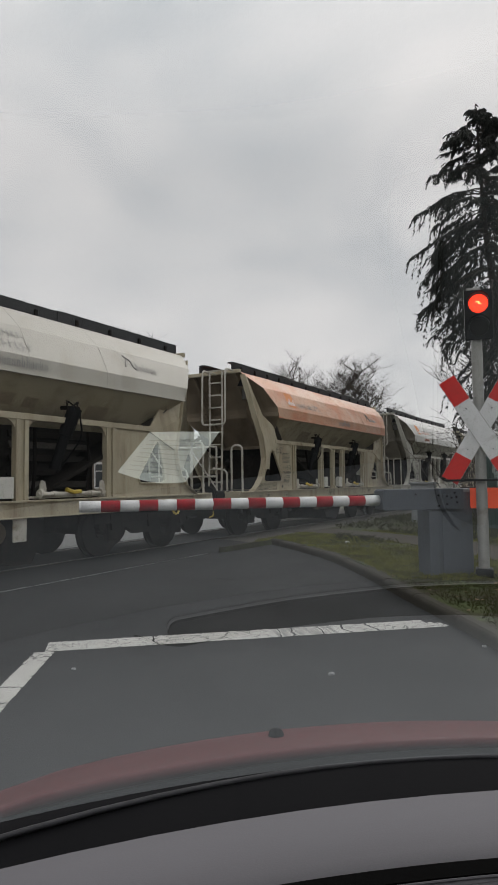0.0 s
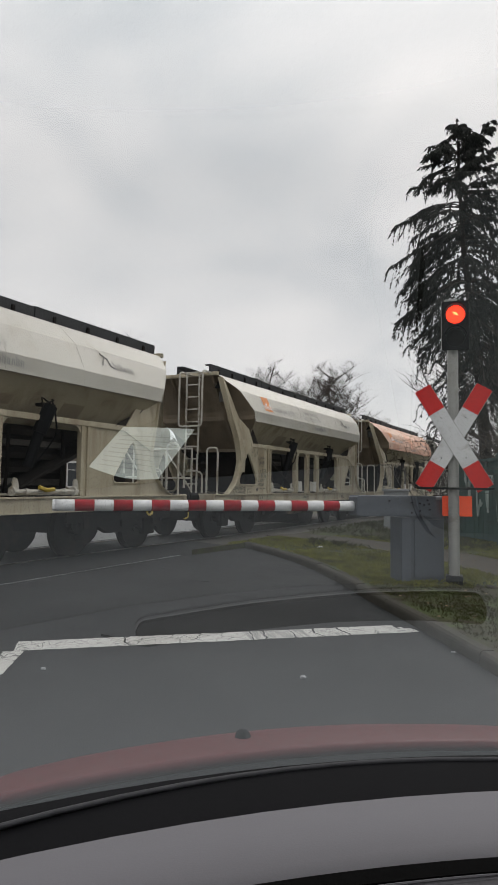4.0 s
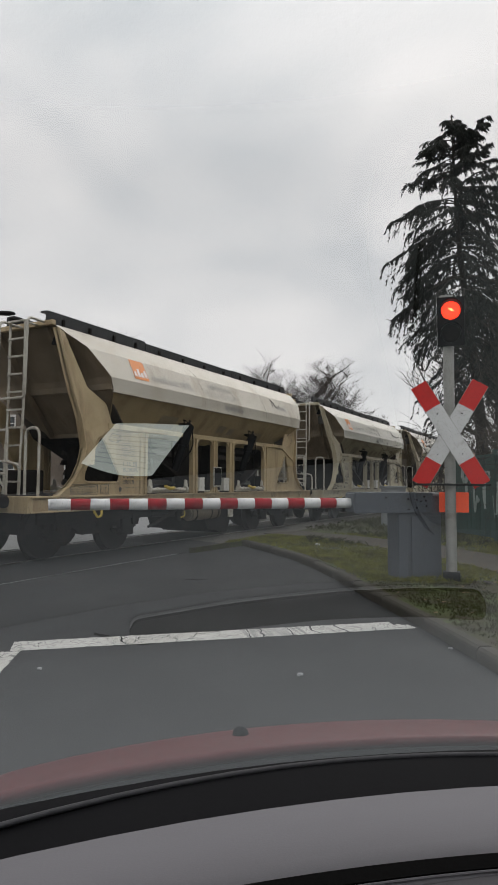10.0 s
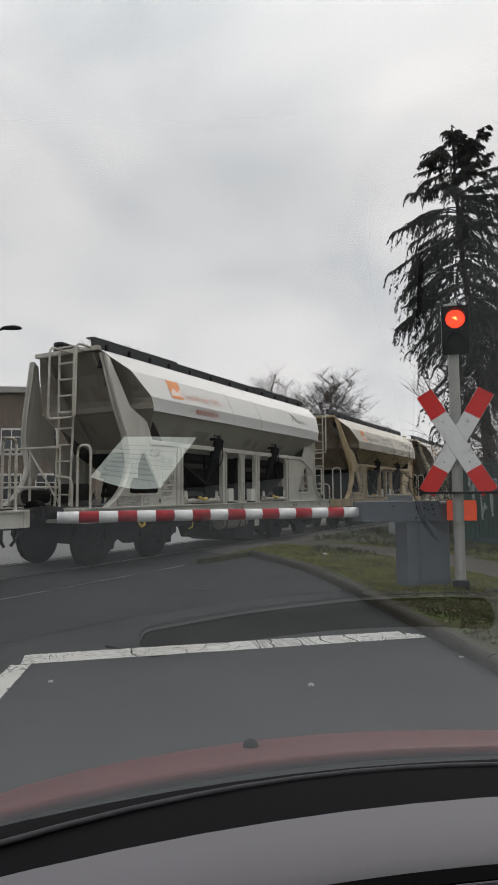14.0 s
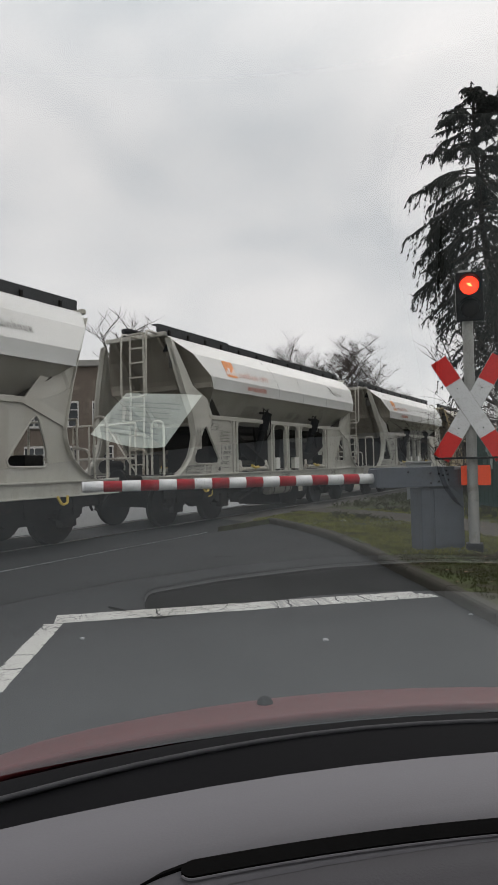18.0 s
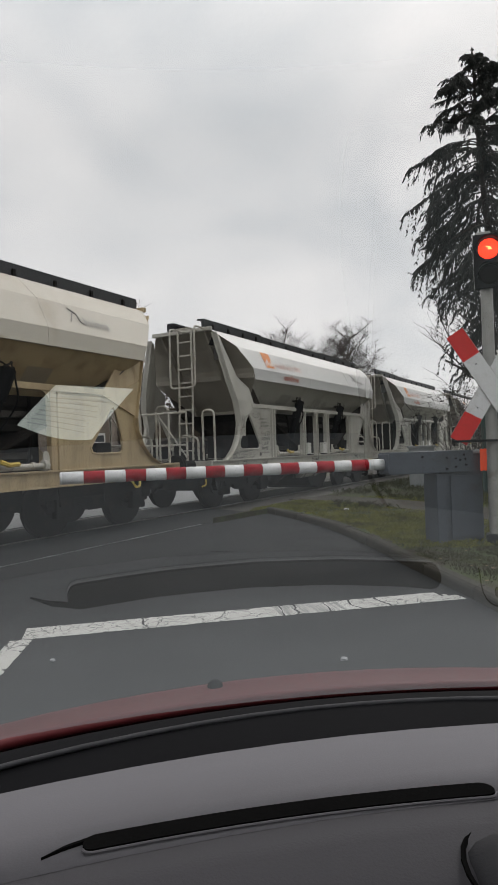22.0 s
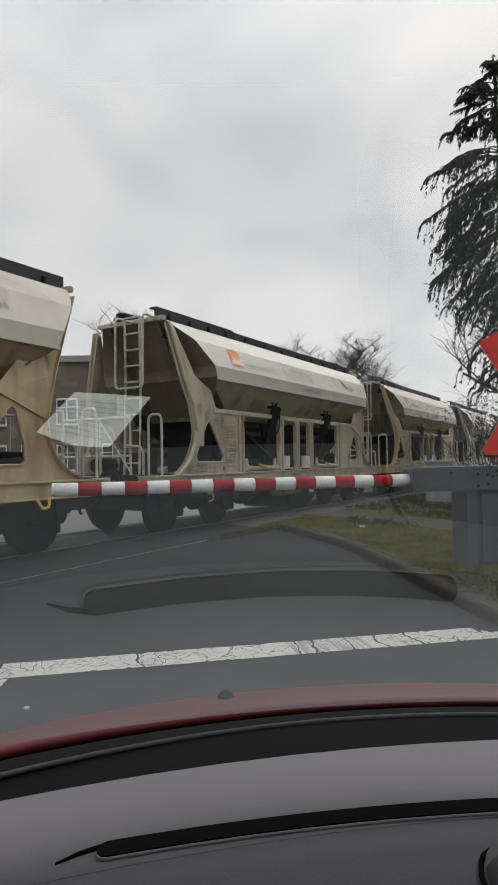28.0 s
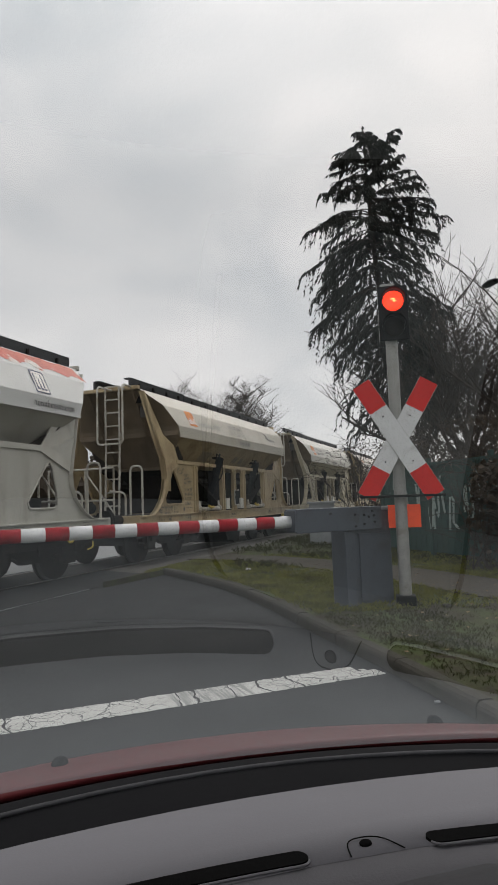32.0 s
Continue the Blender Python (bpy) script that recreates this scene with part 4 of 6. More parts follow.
def spruce(x, y, height, seed):
    """An old spruce: blunt ragged top with two leaders, long drooping boughs hung with curtains of foliage."""
    rng = random.Random(seed)
    ob = thing("spruce_tree", "tall dark spruce with drooping ragged branches and gaps", "tree", Matrix.Translation((x, y, VERGE_Z)))
    spine = [Vector((0.95, 0, -0.1)), Vector((0.72, 0.02, height * 0.3)), Vector((0.16, 0.05, height * 0.66)), Vector((0.0, 0.0, height * 0.86)), Vector((-0.05, 0.0, height))]

    def trunk_at(z):
        for a, b in zip(spine, spine[1:]):
            if z <= b.z:
                return a.lerp(b, max(0.0, (z - a.z) / (b.z - a.z)))
        return spine[-1].copy()

    part("trunk", tube(B(), [trunk_at(height * k / 12) for k in range(13)], 0.25, 10, 0.02), BARK, ob, "dark scaly trunk", smooth=True)
    twigs, verts, faces = B(), [], []

    def spray(p, way, size):
        """A few narrow needle-clad shoots that hang from p."""
        for k in range(5):
            w = Vector((rng.gauss(0, 1), rng.gauss(0, 1), 0)).normalized()
            e = p + (way * 0.45 + w * 0.4 + Vector((0, 0, -1.0))).normalized() * size * rng.uniform(0.6, 1.4)
            side = Vector((rng.gauss(0, 1), rng.gauss(0, 1), rng.gauss(0, 0.4))).normalized() * size * rng.uniform(0.09, 0.17)
            m = p.lerp(e, 0.45)
            n = len(verts)
            verts.extend([tuple(p), tuple(m - side), tuple(e), tuple(m + side)])
            faces.append((n, n + 1, n + 2, n + 3))

    def bough(root, out, length, rise, droop, full):
        pts = []
        for i in range(9):
            t = i / 8
            pts.append(root + out * length * t + Vector((rng.gauss(0, 0.025), rng.gauss(0, 0.025), length * (rise * t - droop * t * t + 0.5 * droop * max(0, t - 0.7)))))
        tube(twigs, pts, 0.016 + 0.010 * length, 4, 0.006, caps=False)
        side = Vector((-out.y, out.x, 0))
        count = int((5 + 8 * length) * full)
        for k in range(count):
            t = 0.16 + 0.84 * rng.random() ** 0.7
            i = min(int(t * 8), 7)
            p = pts[i].lerp(pts[i + 1], t * 8 - i)
            way = (out * rng.uniform(0.5, 1.0) + side * rng.uniform(-1, 1)).normalized()
            ln = (0.16 + 0.16 * length) * rng.uniform(0.5, 1.3) * (1.15 - 0.5 * t)
            hang = rng.uniform(0.4, 1.3) * (0.4 + 1.3 * droop)
            q = p + way * ln * 0.6 - Vector((0, 0, ln * 0.25 * hang))
            e = p + way * ln - Vector((0, 0, ln * (1.1 if droop < 0.4 else 1.6) * hang))
            last = 6 if droop < 0.4 else 9
            for j in range(last + 1):
                f = j / last
                spray(p.lerp(q, f * 2) if f < 0.5 else q.lerp(e, f * 2 - 1), way, rng.uniform(0.08, 0.17))
        for j in range(int(10 * length)):
            t = rng.uniform(0.2, 1.0)
            i = min(int(t * 8), 7)
            spray(pts[i].lerp(pts[i + 1], t * 8 - i), out, rng.uniform(0.08, 0.18))

    z = height * 0.30
    while z < height * 0.985:
        d = height - z                             # how far below the tip
        reach = 2.25 * min(1.0, (d / 3.0) ** 0.9) * (1.0 if d < 6.5 else 0.86)
        full = 1.0 if d < 3.0 else (0.9 if d < 7.5 else 0.4)
        for k in range(5 if d < 2.0 else 7):
            if rng.random() < 0.12:
                continue
            a = rng.uniform(0, 6.28)
            out = Vector((math.cos(a), math.sin(a), 0))
            droop = 0.12 if d < 1.4 else min(0.72, 0.12 + 0.17 * (d - 1.4))
            rise = 0.22 if d < 1.2 else max(0.02, 0.42 - 0.09 * d)
            bough(trunk_at(z) + Vector((0, 0, rng.uniform(-0.12, 0.12))), out, reach * rng.uniform(0.6, 1.14), rise, droop, full)
        z += rng.uniform(0.24, 0.40) if d > 2.0 else rng.uniform(0.18, 0.26)
    # the second leader, leaning away from the first
    root = trunk_at(height * 0.86)
    tip = root + Vector((1.15, 0.1, height * 0.132))
    tube(twigs, [root, root.lerp(tip, 0.5) + Vector((0.12, 0, -0.1)), tip], 0.05, 5, 0.012, caps=False)
    for k in range(26):
        f = (k + 1) / 26
        a = rng.uniform(0, 6.28)
        bough(root.lerp(tip, f), Vector((math.cos(a), math.sin(a), 0)), (0.62 - 0.45 * f) * rng.uniform(0.5, 1.1), 0.18, 0.15, 0.9)
    for k in range(12):
        spray(trunk_at(height * (0.955 + 0.004 * k)), Vector((0, 0, 1)), 0.16)
    part("branches", twigs, TWIG, ob, "thin dark drooping branches")
    me = bpy.data.meshes.new("needles")
    me.from_pydata(verts, [], faces)
    me.materials.append(NEEDLE)
    nb = new("needles", me)
    nb.parent = ob
    tagged(nb, "dense dark green needle sprays")
    return ob


spruce(5.15, 22.2, 14.55, 11)
bare_tree(-6.9, 84.0, 15.2, 21, "bare broad-crowned tree far beyond the railway", levels=4, min_r=0.012, spread=0.72)
bare_tree(0.4, 78.0, 15.4, 22, "bare round-crowned tree far beyond the railway", levels=4, min_r=0.012, spread=0.82)
bare_tree(-20.5, 54.0, 13.6, 23, "bare tree behind the passing wagons", levels=3, min_r=0.018, spread=0.7)
bare_tree(-19.6, 28.5, 15.0, 24, "slim bare tree by the street beyond the track", levels=3, min_r=0.0045, spread=0.42, slim=0.5)
bare_tree(-27.5, 36.0, 10.0, 25, "bare tree beside the brick building", levels=3, min_r=0.007, spread=0.55)
for k, (x, y, hgt) in enumerate(((7.9, 20.5, 7.6), (9.4, 19.0, 8.8), (7.6, 25.5, 9.0), (11.3, 21.0, 9.0), (9.4, 24.0, 9.6))):
    bare_tree(x, y, hgt, 40 + k, "leafless shrubby tree in the thicket behind the fence", stems=1, spread=0.66, group="thicket trees", z=VERGE_Z, min_r=0.006, levels=3)


def thicket(name, spots, mat, seed, label, leaf, count, core=False):
    rng = random.Random(seed)
    verts, faces = [], []
    stems = B()
    for x, y, r, h in spots:
        for k in range(26):
            a, s = rng.uniform(0, 6.28), r * rng.random() ** 0.5
            p = Vector((x + s * math.cos(a), y + s * math.sin(a), VERGE_Z - 0.05))
            d = Vector((rng.gauss(0, 0.3), rng.gauss(0, 0.3), 1)).normalized()
            pts = [p]
            for i in range(4):
                d = (d + Vector((rng.gauss(0, 0.25), rng.gauss(0, 0.25), 0.05))).normalized()
                pts.append(pts[-1] + d * h * rng.uniform(0.2, 0.36))
            tube(stems, pts, 0.016, 3, 0.004, caps=False)
            for i in range(1, 5):
                for j in range(3):
                    e = pts[i] + Vector((rng.gauss(0, 0.5), rng.gauss(0, 0.5), rng.gauss(0.15, 0.3)))
                    tube(stems, [pts[i], pts[i].lerp(e, 0.5) + Vector((0, 0, 0.05)), e], 0.007, 3, 0.003, caps=False)
        for k in range(count):
            a, s = rng.uniform(0, 6.28), r * rng.random() ** 0.5
            zz = h * rng.random() ** 1.3
            s *= 1.15 - 0.5 * zz / h
            p = Vector((x + s * math.cos(a), y + s * math.sin(a), VERGE_Z + zz))
            if noise.noise(p * 1.3) < -0.05:
                continue
            u = Vector((rng.gauss(0, 1), rng.gauss(0, 1), rng.gauss(0, 1))).normalized() * leaf * rng.uniform(0.6, 1.4)
            v = u.cross(Vector((rng.gauss(0, 1), rng.gauss(0, 1), rng.gauss(0, 1)))).normalized() * u.length * 0.7
            n = len(verts)
            verts.extend([tuple(q) for q in (p - u, p - v, p + u, p + v)])
            faces.append((n, n + 1, n + 2, n + 3))
    ob = thing(name, label, "shrubs")
    part("stems", stems, TWIG, ob, "tangled bare stems")
    if core:
        for x, y, r, h in spots:
            bm = B()
            bmesh.ops.create_icosphere(bm, subdivisions=3, radius=1)
            for v in bm.verts:
                k = 0.85 + 0.5 * noise.noise(v.co * 2.1 + Vector((x, y, 0))) + 0.25 * noise.noise(v.co * 6.0 + Vector((y, x, 0)))
                v.co = Vector((x + v.co.x * r * k, y + v.co.y * r * k, VERGE_Z + h * 0.44 + v.co.z * h * 0.46 * k))
            part("clump", bm, mat, ob, "dense brown twiggy clump")
    me = bpy.data.meshes.new("leaves")
    me.from_pydata(verts, [], faces)
    me.materials.append(mat)
    lb = new("leaves", me)
    lb.parent = ob
    tagged(lb, "small dry dark leaves", kind="stuff")


thicket("ivy_thicket", [(5.6, 13.5, 0.9, 2.8), (6.6, 12.0, 1.1, 3.0), (6.1, 16.5, 1.3, 3.1), (7.6, 14.5, 1.4, 3.2), (8.3, 11.5, 1.4, 2.9)], BRAMBLE, 61, "dark tangled half-bare thicket beside the fence", 0.045, 3400)
thicket("bramble_thicket", [(4.5, 21.0, 0.8, 2.6), (5.2, 24.0, 1.2, 3.2), (5.6, 19.0, 0.8, 2.8), (6.4, 21.5, 1.2, 3.3), (7.3, 18.5, 1.0, 3.3), (4.1, 10.6, 0.45, 1.7), (4.7, 9.6, 0.5, 1.5)], BRAMBLE, 62, "brown tangled bushes under the spruce", 0.05, 1400)

thicket("hedge_row", [(-22.5, 49.0, 3.0, 8.5), (-19.0, 50.0, 2.6, 9.0), (-15.5, 52.0, 3.0, 6.4), (-11.0, 55.0, 3.0, 5.6), (-6.0, 60.0, 3.2, 5.6), (-1.0, 64.0, 3.2, 5.6), (4.0, 62.0, 3.0, 5.2), (-13.2, 53.5, 2.6, 5.4), (-8.5, 57.0, 2.8, 5.2), (-3.5, 62.0, 2.8, 5.2)], BRAMBLE, 63, "tall brown winter hedge along the far side of the railway", 0.14, 1800, core=True)

# a lamp column on the right and another beyond the track


def street_lamp(x, y, h, yaw, label):
    ob = thing("street_lamp", label, "street lamp", Matrix.Translation((x, y, 0)) @ Matrix.Rotation(radians(yaw), 4, "Z"), group="street lamps")
    part("column", disc(B(), (0, 0, h / 2), 0.075, h, (0, 0, 1), 12, 0.045), BLACK if x > 0 else GALV, ob, smooth=True)
    part("arm", tube(B(), bend([(0, 0, h - 0.02), (0.25, 0, h + 0.10), (1.0, 0, h + 0.28)], 0.2), 0.03, 8), BLACK, ob, smooth=True)
    bm = B()
    bmesh.ops.create_uvsphere(bm, u_segments=16, v_segments=8, radius=1)
    for v in bm.verts:
        v.co = Vector((1.30 + v.co.x * 0.42, v.co.y * 0.18, h + 0.30 + v.co.z * (0.12 if v.co.z > 0 else 0.05)))
    part("lamp_head", bm, BLACK, ob, "dark oval lamp head", smooth=True)


street_lamp(-12.9, 22.0, 7.4, 5, "street lamp with dark oval head on a curved arm")
street_lamp(8.6, 18.7, 7.6, 100, "slim lamp column standing above the thicket")


def brick_building():
    ob = thing("brick_building", "weathered brown brick building with white-framed windows and flat roof", "building", Matrix.Translation((-30.0, 41.0, 0)) @ Matrix.Rotation(radians(12), 4, "Z"))
    part("wall", box(B(), -14, 14, 0, 9, -0.1, 8.7), BRICK, ob, "patchy brown brick wall")
    part("roof", box(B(), -14.3, 14.3, -0.35, 9.3, 8.7, 9.15, 0.03), CONCRETE, ob, "pale flat roof edge")
    for row in range(2):
        for k in range(11):
            x, z = -12.7 + 2.5 * k, 1.0 + 3.3 * row
            part("window", box(B(), x, x + 1.35, -0.03, 0.05, z, z + 1.75), PANE, ob, "dark window pane")
            bm = B()
            for a, b, c, d in ((x - 0.08, x + 1.43, z + 1.68, z + 1.83), (x - 0.08, x + 1.43, z - 0.1, z + 0.0), (x - 0.08, x, z, z + 1.7), (x + 1.35, x + 1.43, z, z + 1.7), (x + 0.64, x + 0.71, z, z + 1.7), (x, x + 1.35, z + 1.15, z + 1.21)):
                box(bm, a, b, -0.09, -0.02, c, d)
            part("window_frame", bm, FRAME_W, ob, "white window frame")
            part("window_sill", box(B(), x - 0.15, x + 1.5, -0.16, -0.02, z - 0.18, z - 0.1), CONCRETE, ob)


brick_building()


def far_house(x, y, w, d, h, yaw, label):
    ob = thing("house", label, "house", Matrix.Translation((x, y, 0)) @ Matrix.Rotation(radians(yaw), 4, "Z"), group="far houses")
    part("wall", box(B(), -w / 2, w / 2, -d / 2, d / 2, -0.1, h), CONCRETE, ob, "pale rendered wall")
    bm = B()
    prism(bm, [(-d / 2 - 0.3, h), (d / 2 + 0.3, h), (0, h + d * 0.35)], -w / 2 - 0.3, w / 2 + 0.3, "x")
    part("roof", bm, BRICK, ob, "brown tiled roof")
    for k in range(3):
        part("window", box(B(), -w / 2 + 1 + k * (w - 2) / 3, -w / 2 + 2.1 + k * (w - 2) / 3, -d / 2 - 0.04, -d / 2 + 0.05, 1, 2.3), PANE, ob, "dark window")


far_house(38.0, 128.0, 12, 9, 4.5, -20, "small pale house with a brown roof far along the track")
far_house(-42.0, 92.0, 14, 9, 5.5, 20, "pale house with a brown roof beyond the street")


# kerb stones, one by one
kerb = thing("kerb", "weathered grey stone kerb along the verge", "kerb", kind="structure")
line = []
for a, b in zip(KERB_LINE, KERB_LINE[1:]):
    a, b = Vector((*a, 0)), Vector((*b, 0))
    n = max(1, round((b - a).length / 0.25))
    line += [a.lerp(b, i / n) for i in range(n)]
line.append(Vector((*KERB_LINE[-1], 0)))
i = 0
rng = random.Random(8)
while i < len(line) - 1:
    j = min(len(line) - 1, i + 4)
    d = (line[j] - line[i]).normalized()
    s = Vector((d.y, -d.x, 0))
    p, q = line[i] + d * 0.006, line[j] - d * 0.006
    h, lean = VERGE_Z + 0.012 + rng.uniform(-0.006, 0.008), rng.uniform(-0.008, 0.008)
    bm = B()
    prof = [(0.0, -0.1), (0.12, -0.1), (0.12, h - 0.004), (0.105, h), (0.03, h), (0.008, h - 0.018), (0.0, h - 0.04)]
    ends = [[bm.verts.new(c + s * (x + lean) + Vector((0, 0, z))) for x, z in prof] for c in (p, q)]
    for m in range(len(prof)):
        w = (m + 1) % len(prof)
        bm.faces.new((ends[0][m], ends[0][w], ends[1][w], ends[1][m]))
    bm.faces.new(ends[0][::-1])
    bm.faces.new(ends[1])
    part("kerb_stone", bm, KERB, kerb)
    i = j

# ---- the train ----
HULL = [  # height, trailing end, leading end, half width
    (2.22, -3.40, 3.35, 0.74), (2.97, -4.05, 4.40, 1.46), (3.22, -4.13, 4.50, 1.46), (3.70, -4.47, 4.88, 1.22), (4.08, -4.88, 5.20, 0.80), (4.15, -4.93, 5.24, 0.60), (4.17, -4.93, 5.24, 0.20)]


def hull_piece(levels, cap_top=False, cap_low=False, faces=(0, 1, 2, 3)):
    bm = B()
    rings = [[bm.verts.new(p) for p in ((a, -hy, z), (b, -hy, z), (b, hy, z), (a, hy, z))] for z, a, b, hy in levels]
    for a, b in zip(rings, rings[1:]):
        for i in faces:
            bm.faces.new((a[i], a[(i + 1) % 4], b[(i + 1) % 4], b[i]))
    if cap_top:
        bm.faces.new(rings[-1])
    if cap_low:
        bm.faces.new(rings[0][::-1])
    return bm


def facet_pose(low, high, x, v, lift):
    """On one near flat of the hull: x along, v from its lower fold (0) to its upper one (1)."""
    a, b = Vector((0, -low[3], low[0])), Vector((0, -high[3], high[0]))
    up = (b - a).normalized()
    out = Vector((0, -up.z, up.y))
    p = a.lerp(b, v) + out * lift + Vector((x, 0, 0))
    return Matrix.Translation(p) @ Matrix(((1, 0, 0, 0), (0, up.y, out.y, 0), (0, up.z, out.z, 0), (0, 0, 0, 1)))


def band_pose(x, v, lift=0.006):
    return facet_pose(HULL[2], HULL[3], x, v, lift)


def plate(bm, outer, hole, lo, hi):
    """A plate in the x-z plane between two depths, with one opening cut through it."""
    edges = []
    for loop in (outer, hole):
        vs = [bm.verts.new((p[0], lo, p[1])) for p in loop]
        edges += [bm.edges.new((vs[i], vs[(i + 1) % len(vs)])) for i in range(len(vs))]
    faces = [f for f in bmesh.ops.triangle_fill(bm, edges=edges, use_beauty=True)["geom"] if isinstance(f, bmesh.types.BMFace)]
    grown = bmesh.ops.extrude_face_region(bm, geom=faces)["geom"]
    for v in grown:
        if isinstance(v, bmesh.types.BMVert):
            v.co.y = hi
    return bm


PANELS = {  # outline and opening of the end panels, then the strut above and the edge that the flange follows
    -1: ([(-5.30, 1.08), (-5.05, 1.24), (-4.87, 1.42), (-4.74, 1.66), (-4.68, 1.90), (-4.70, 2.10), (-4.80, 2.45), (-4.30, 2.45), (-4.0, 2.30), (-3.1, 2.30), (-3.1, 1.08)],
         [(-3.66, 1.42), (-3.70, 1.33), (-3.78, 1.31), (-4.56, 1.31), (-4.63, 1.35), (-4.62, 1.50), (-4.27, 2.08), (-4.20, 2.13), (-4.12, 2.08)],
         [(-4.97, 4.0), (-4.88, 2.9), (-4.80, 2.42), (-4.69, 2.0), (-4.69, 1.62), (-4.40, 1.62), (-4.38, 2.05), (-3.92, 2.32), (-4.02, 2.75), (-4.46, 3.0), (-4.58, 3.35), (-4.80, 3.95)],
         [(-5.30, 1.08), (-5.05, 1.24), (-4.87, 1.42), (-4.74, 1.66), (-4.68, 1.90), (-4.72, 2.10), (-4.80, 2.42), (-4.88, 2.9), (-4.97, 4.0)]),
    1: ([(2.5, 1.08), (4.92, 1.08), (4.64, 1.22), (4.40, 1.44), (4.28, 1.70), (4.25, 1.92), (4.44, 2.6), (4.05, 2.45), (3.5, 2.3), (2.5, 2.3)],
        [(3.14, 1.42), (3.18, 1.33), (3.28, 1.31), (3.84, 1.31), (3.92, 1.37), (3.89, 1.62), (3.76, 2.05), (3.69, 2.11), (3.61, 2.05)],
        [(5.15, 3.95), (4.75, 3.2), (4.44, 2.62), (4.25, 1.95), (3.40, 2.30), (4.05, 2.95), (4.36, 3.05), (4.6, 3.3), (5.02, 3.95)],
        [(4.92, 1.08), (4.64, 1.22), (4.40, 1.44), (4.28, 1.70), (4.25, 1.92), (4.44, 2.6), (4.75, 3.2), (5.15, 3.95)])}


def wagon(style):
    hull, frame_paint = {"cream": (HULL_CREAM, CREAM), "tan": (HULL_TAN, TAN), "pale": (HULL_PALE, PALE), "orange": (HULL_ORANGE, CREAM), "graffiti": (HULL_PALE, PALE)}[style]
    label = {"cream": "dusty cream bogie hopper wagon with a white upper hull", "tan": "rust-streaked tan bogie hopper wagon with a dusty white hull",
             "pale": "clean pale grey bogie hopper wagon with a white hull", "orange": "cream hopper wagon with a rust-orange upper hull",
             "graffiti": "pale grey hopper wagon with red graffiti along the roof edge"}[style]
    ob = thing("hopper_wagon", label, "railway wagon", group="wagons of the train")
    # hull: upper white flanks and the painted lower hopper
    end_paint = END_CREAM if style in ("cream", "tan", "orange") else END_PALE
    part("upper_hull", hull_piece(HULL[1:], cap_top=True, faces=(0, 2)), hull, ob, "white sloping upper hull")
    low_lip = (2.965, -4.047, 4.395, 1.455)
    part("lower_hull", hull_piece([HULL[0], low_lip], cap_low=True, faces=(0, 2)), frame_paint, ob, "inward sloping hopper flank in shade")
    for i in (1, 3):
        part("end_wall", hull_piece(HULL, faces=(i,)), end_paint, ob, "dirty slanting end wall, toned darker for facing down")
    # filler block added so no daylight shows through the side openings
    part("hopper_core", box(B(), -3.05, 2.7, -0.62, 0.62, 1.10, 2.24, 0.02), HOPPER, ob, "dark filler block behind the side posts")
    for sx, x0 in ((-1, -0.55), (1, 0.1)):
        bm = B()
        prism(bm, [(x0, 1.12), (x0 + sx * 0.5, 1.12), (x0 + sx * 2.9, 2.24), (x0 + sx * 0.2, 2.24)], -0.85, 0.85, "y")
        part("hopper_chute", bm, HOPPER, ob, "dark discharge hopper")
    for sy in (-1, 1):
        part("hull_lip", box(B(), -4.07, 4.42, sy * 1.462 - 0.016, sy * 1.462 + 0.016, 2.945, 2.975), hull, ob)
        for x in (-0.9, 0.55, 2.2):
            bm = B()
            for k in range(3):
                (z0, _, _, y0), (z1, _, _, y1) = HULL[1 + k], HULL[2 + k]
                tube(bm, [(x, sy * y0, z0), (x, sy * y1, z1)], 0.006, 4)
            part("weld_seam", bm, hull, ob)
    # roof hatch boards in three lengths of uneven height
    for x0, x1, h in ((-4.78, -1.95, 0.25), (-1.93, 1.9, 0.215), (1.92, 5.36, 0.235)):
        for y in (-0.5, 0.5):
            bm = B()
            box(bm, x0, x1, y - 0.035, y + 0.035, 4.13, 4.145 + h, 0.01)
            box(bm, x0, x1, y - math.copysign(0.035, y), y - math.copysign(0.16, y), 4.12 + h, 4.145 + h)
            part("roof_hatch", bm, TARP, ob, "black roof hatch board")
        for k in range(4):
            cx = x0 + (x1 - x0) * (k + 0.5) / 4
            part("hatch_clamp", box(B(), cx - 0.03, cx + 0.03, -0.575, -0.54, 4.13, 4.14 + h * 0.6, 0.006), BOGIE, ob)
    # end walls: a belt, ribs and the top rim
    for sx in (-1, 1):
        at = {z: (a if sx < 0 else b) for z, a, b, hy in HULL}
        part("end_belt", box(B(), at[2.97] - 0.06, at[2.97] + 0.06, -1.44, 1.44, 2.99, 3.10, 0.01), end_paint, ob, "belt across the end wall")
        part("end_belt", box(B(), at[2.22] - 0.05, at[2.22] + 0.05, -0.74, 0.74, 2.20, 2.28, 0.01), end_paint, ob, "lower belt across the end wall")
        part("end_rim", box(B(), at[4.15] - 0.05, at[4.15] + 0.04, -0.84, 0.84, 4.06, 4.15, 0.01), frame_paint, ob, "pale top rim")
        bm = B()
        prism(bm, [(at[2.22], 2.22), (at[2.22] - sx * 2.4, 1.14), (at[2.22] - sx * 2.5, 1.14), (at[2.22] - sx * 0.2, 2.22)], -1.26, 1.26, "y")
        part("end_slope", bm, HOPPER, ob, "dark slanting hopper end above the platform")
        # its dark tone stands for the shade under the end wall
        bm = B()
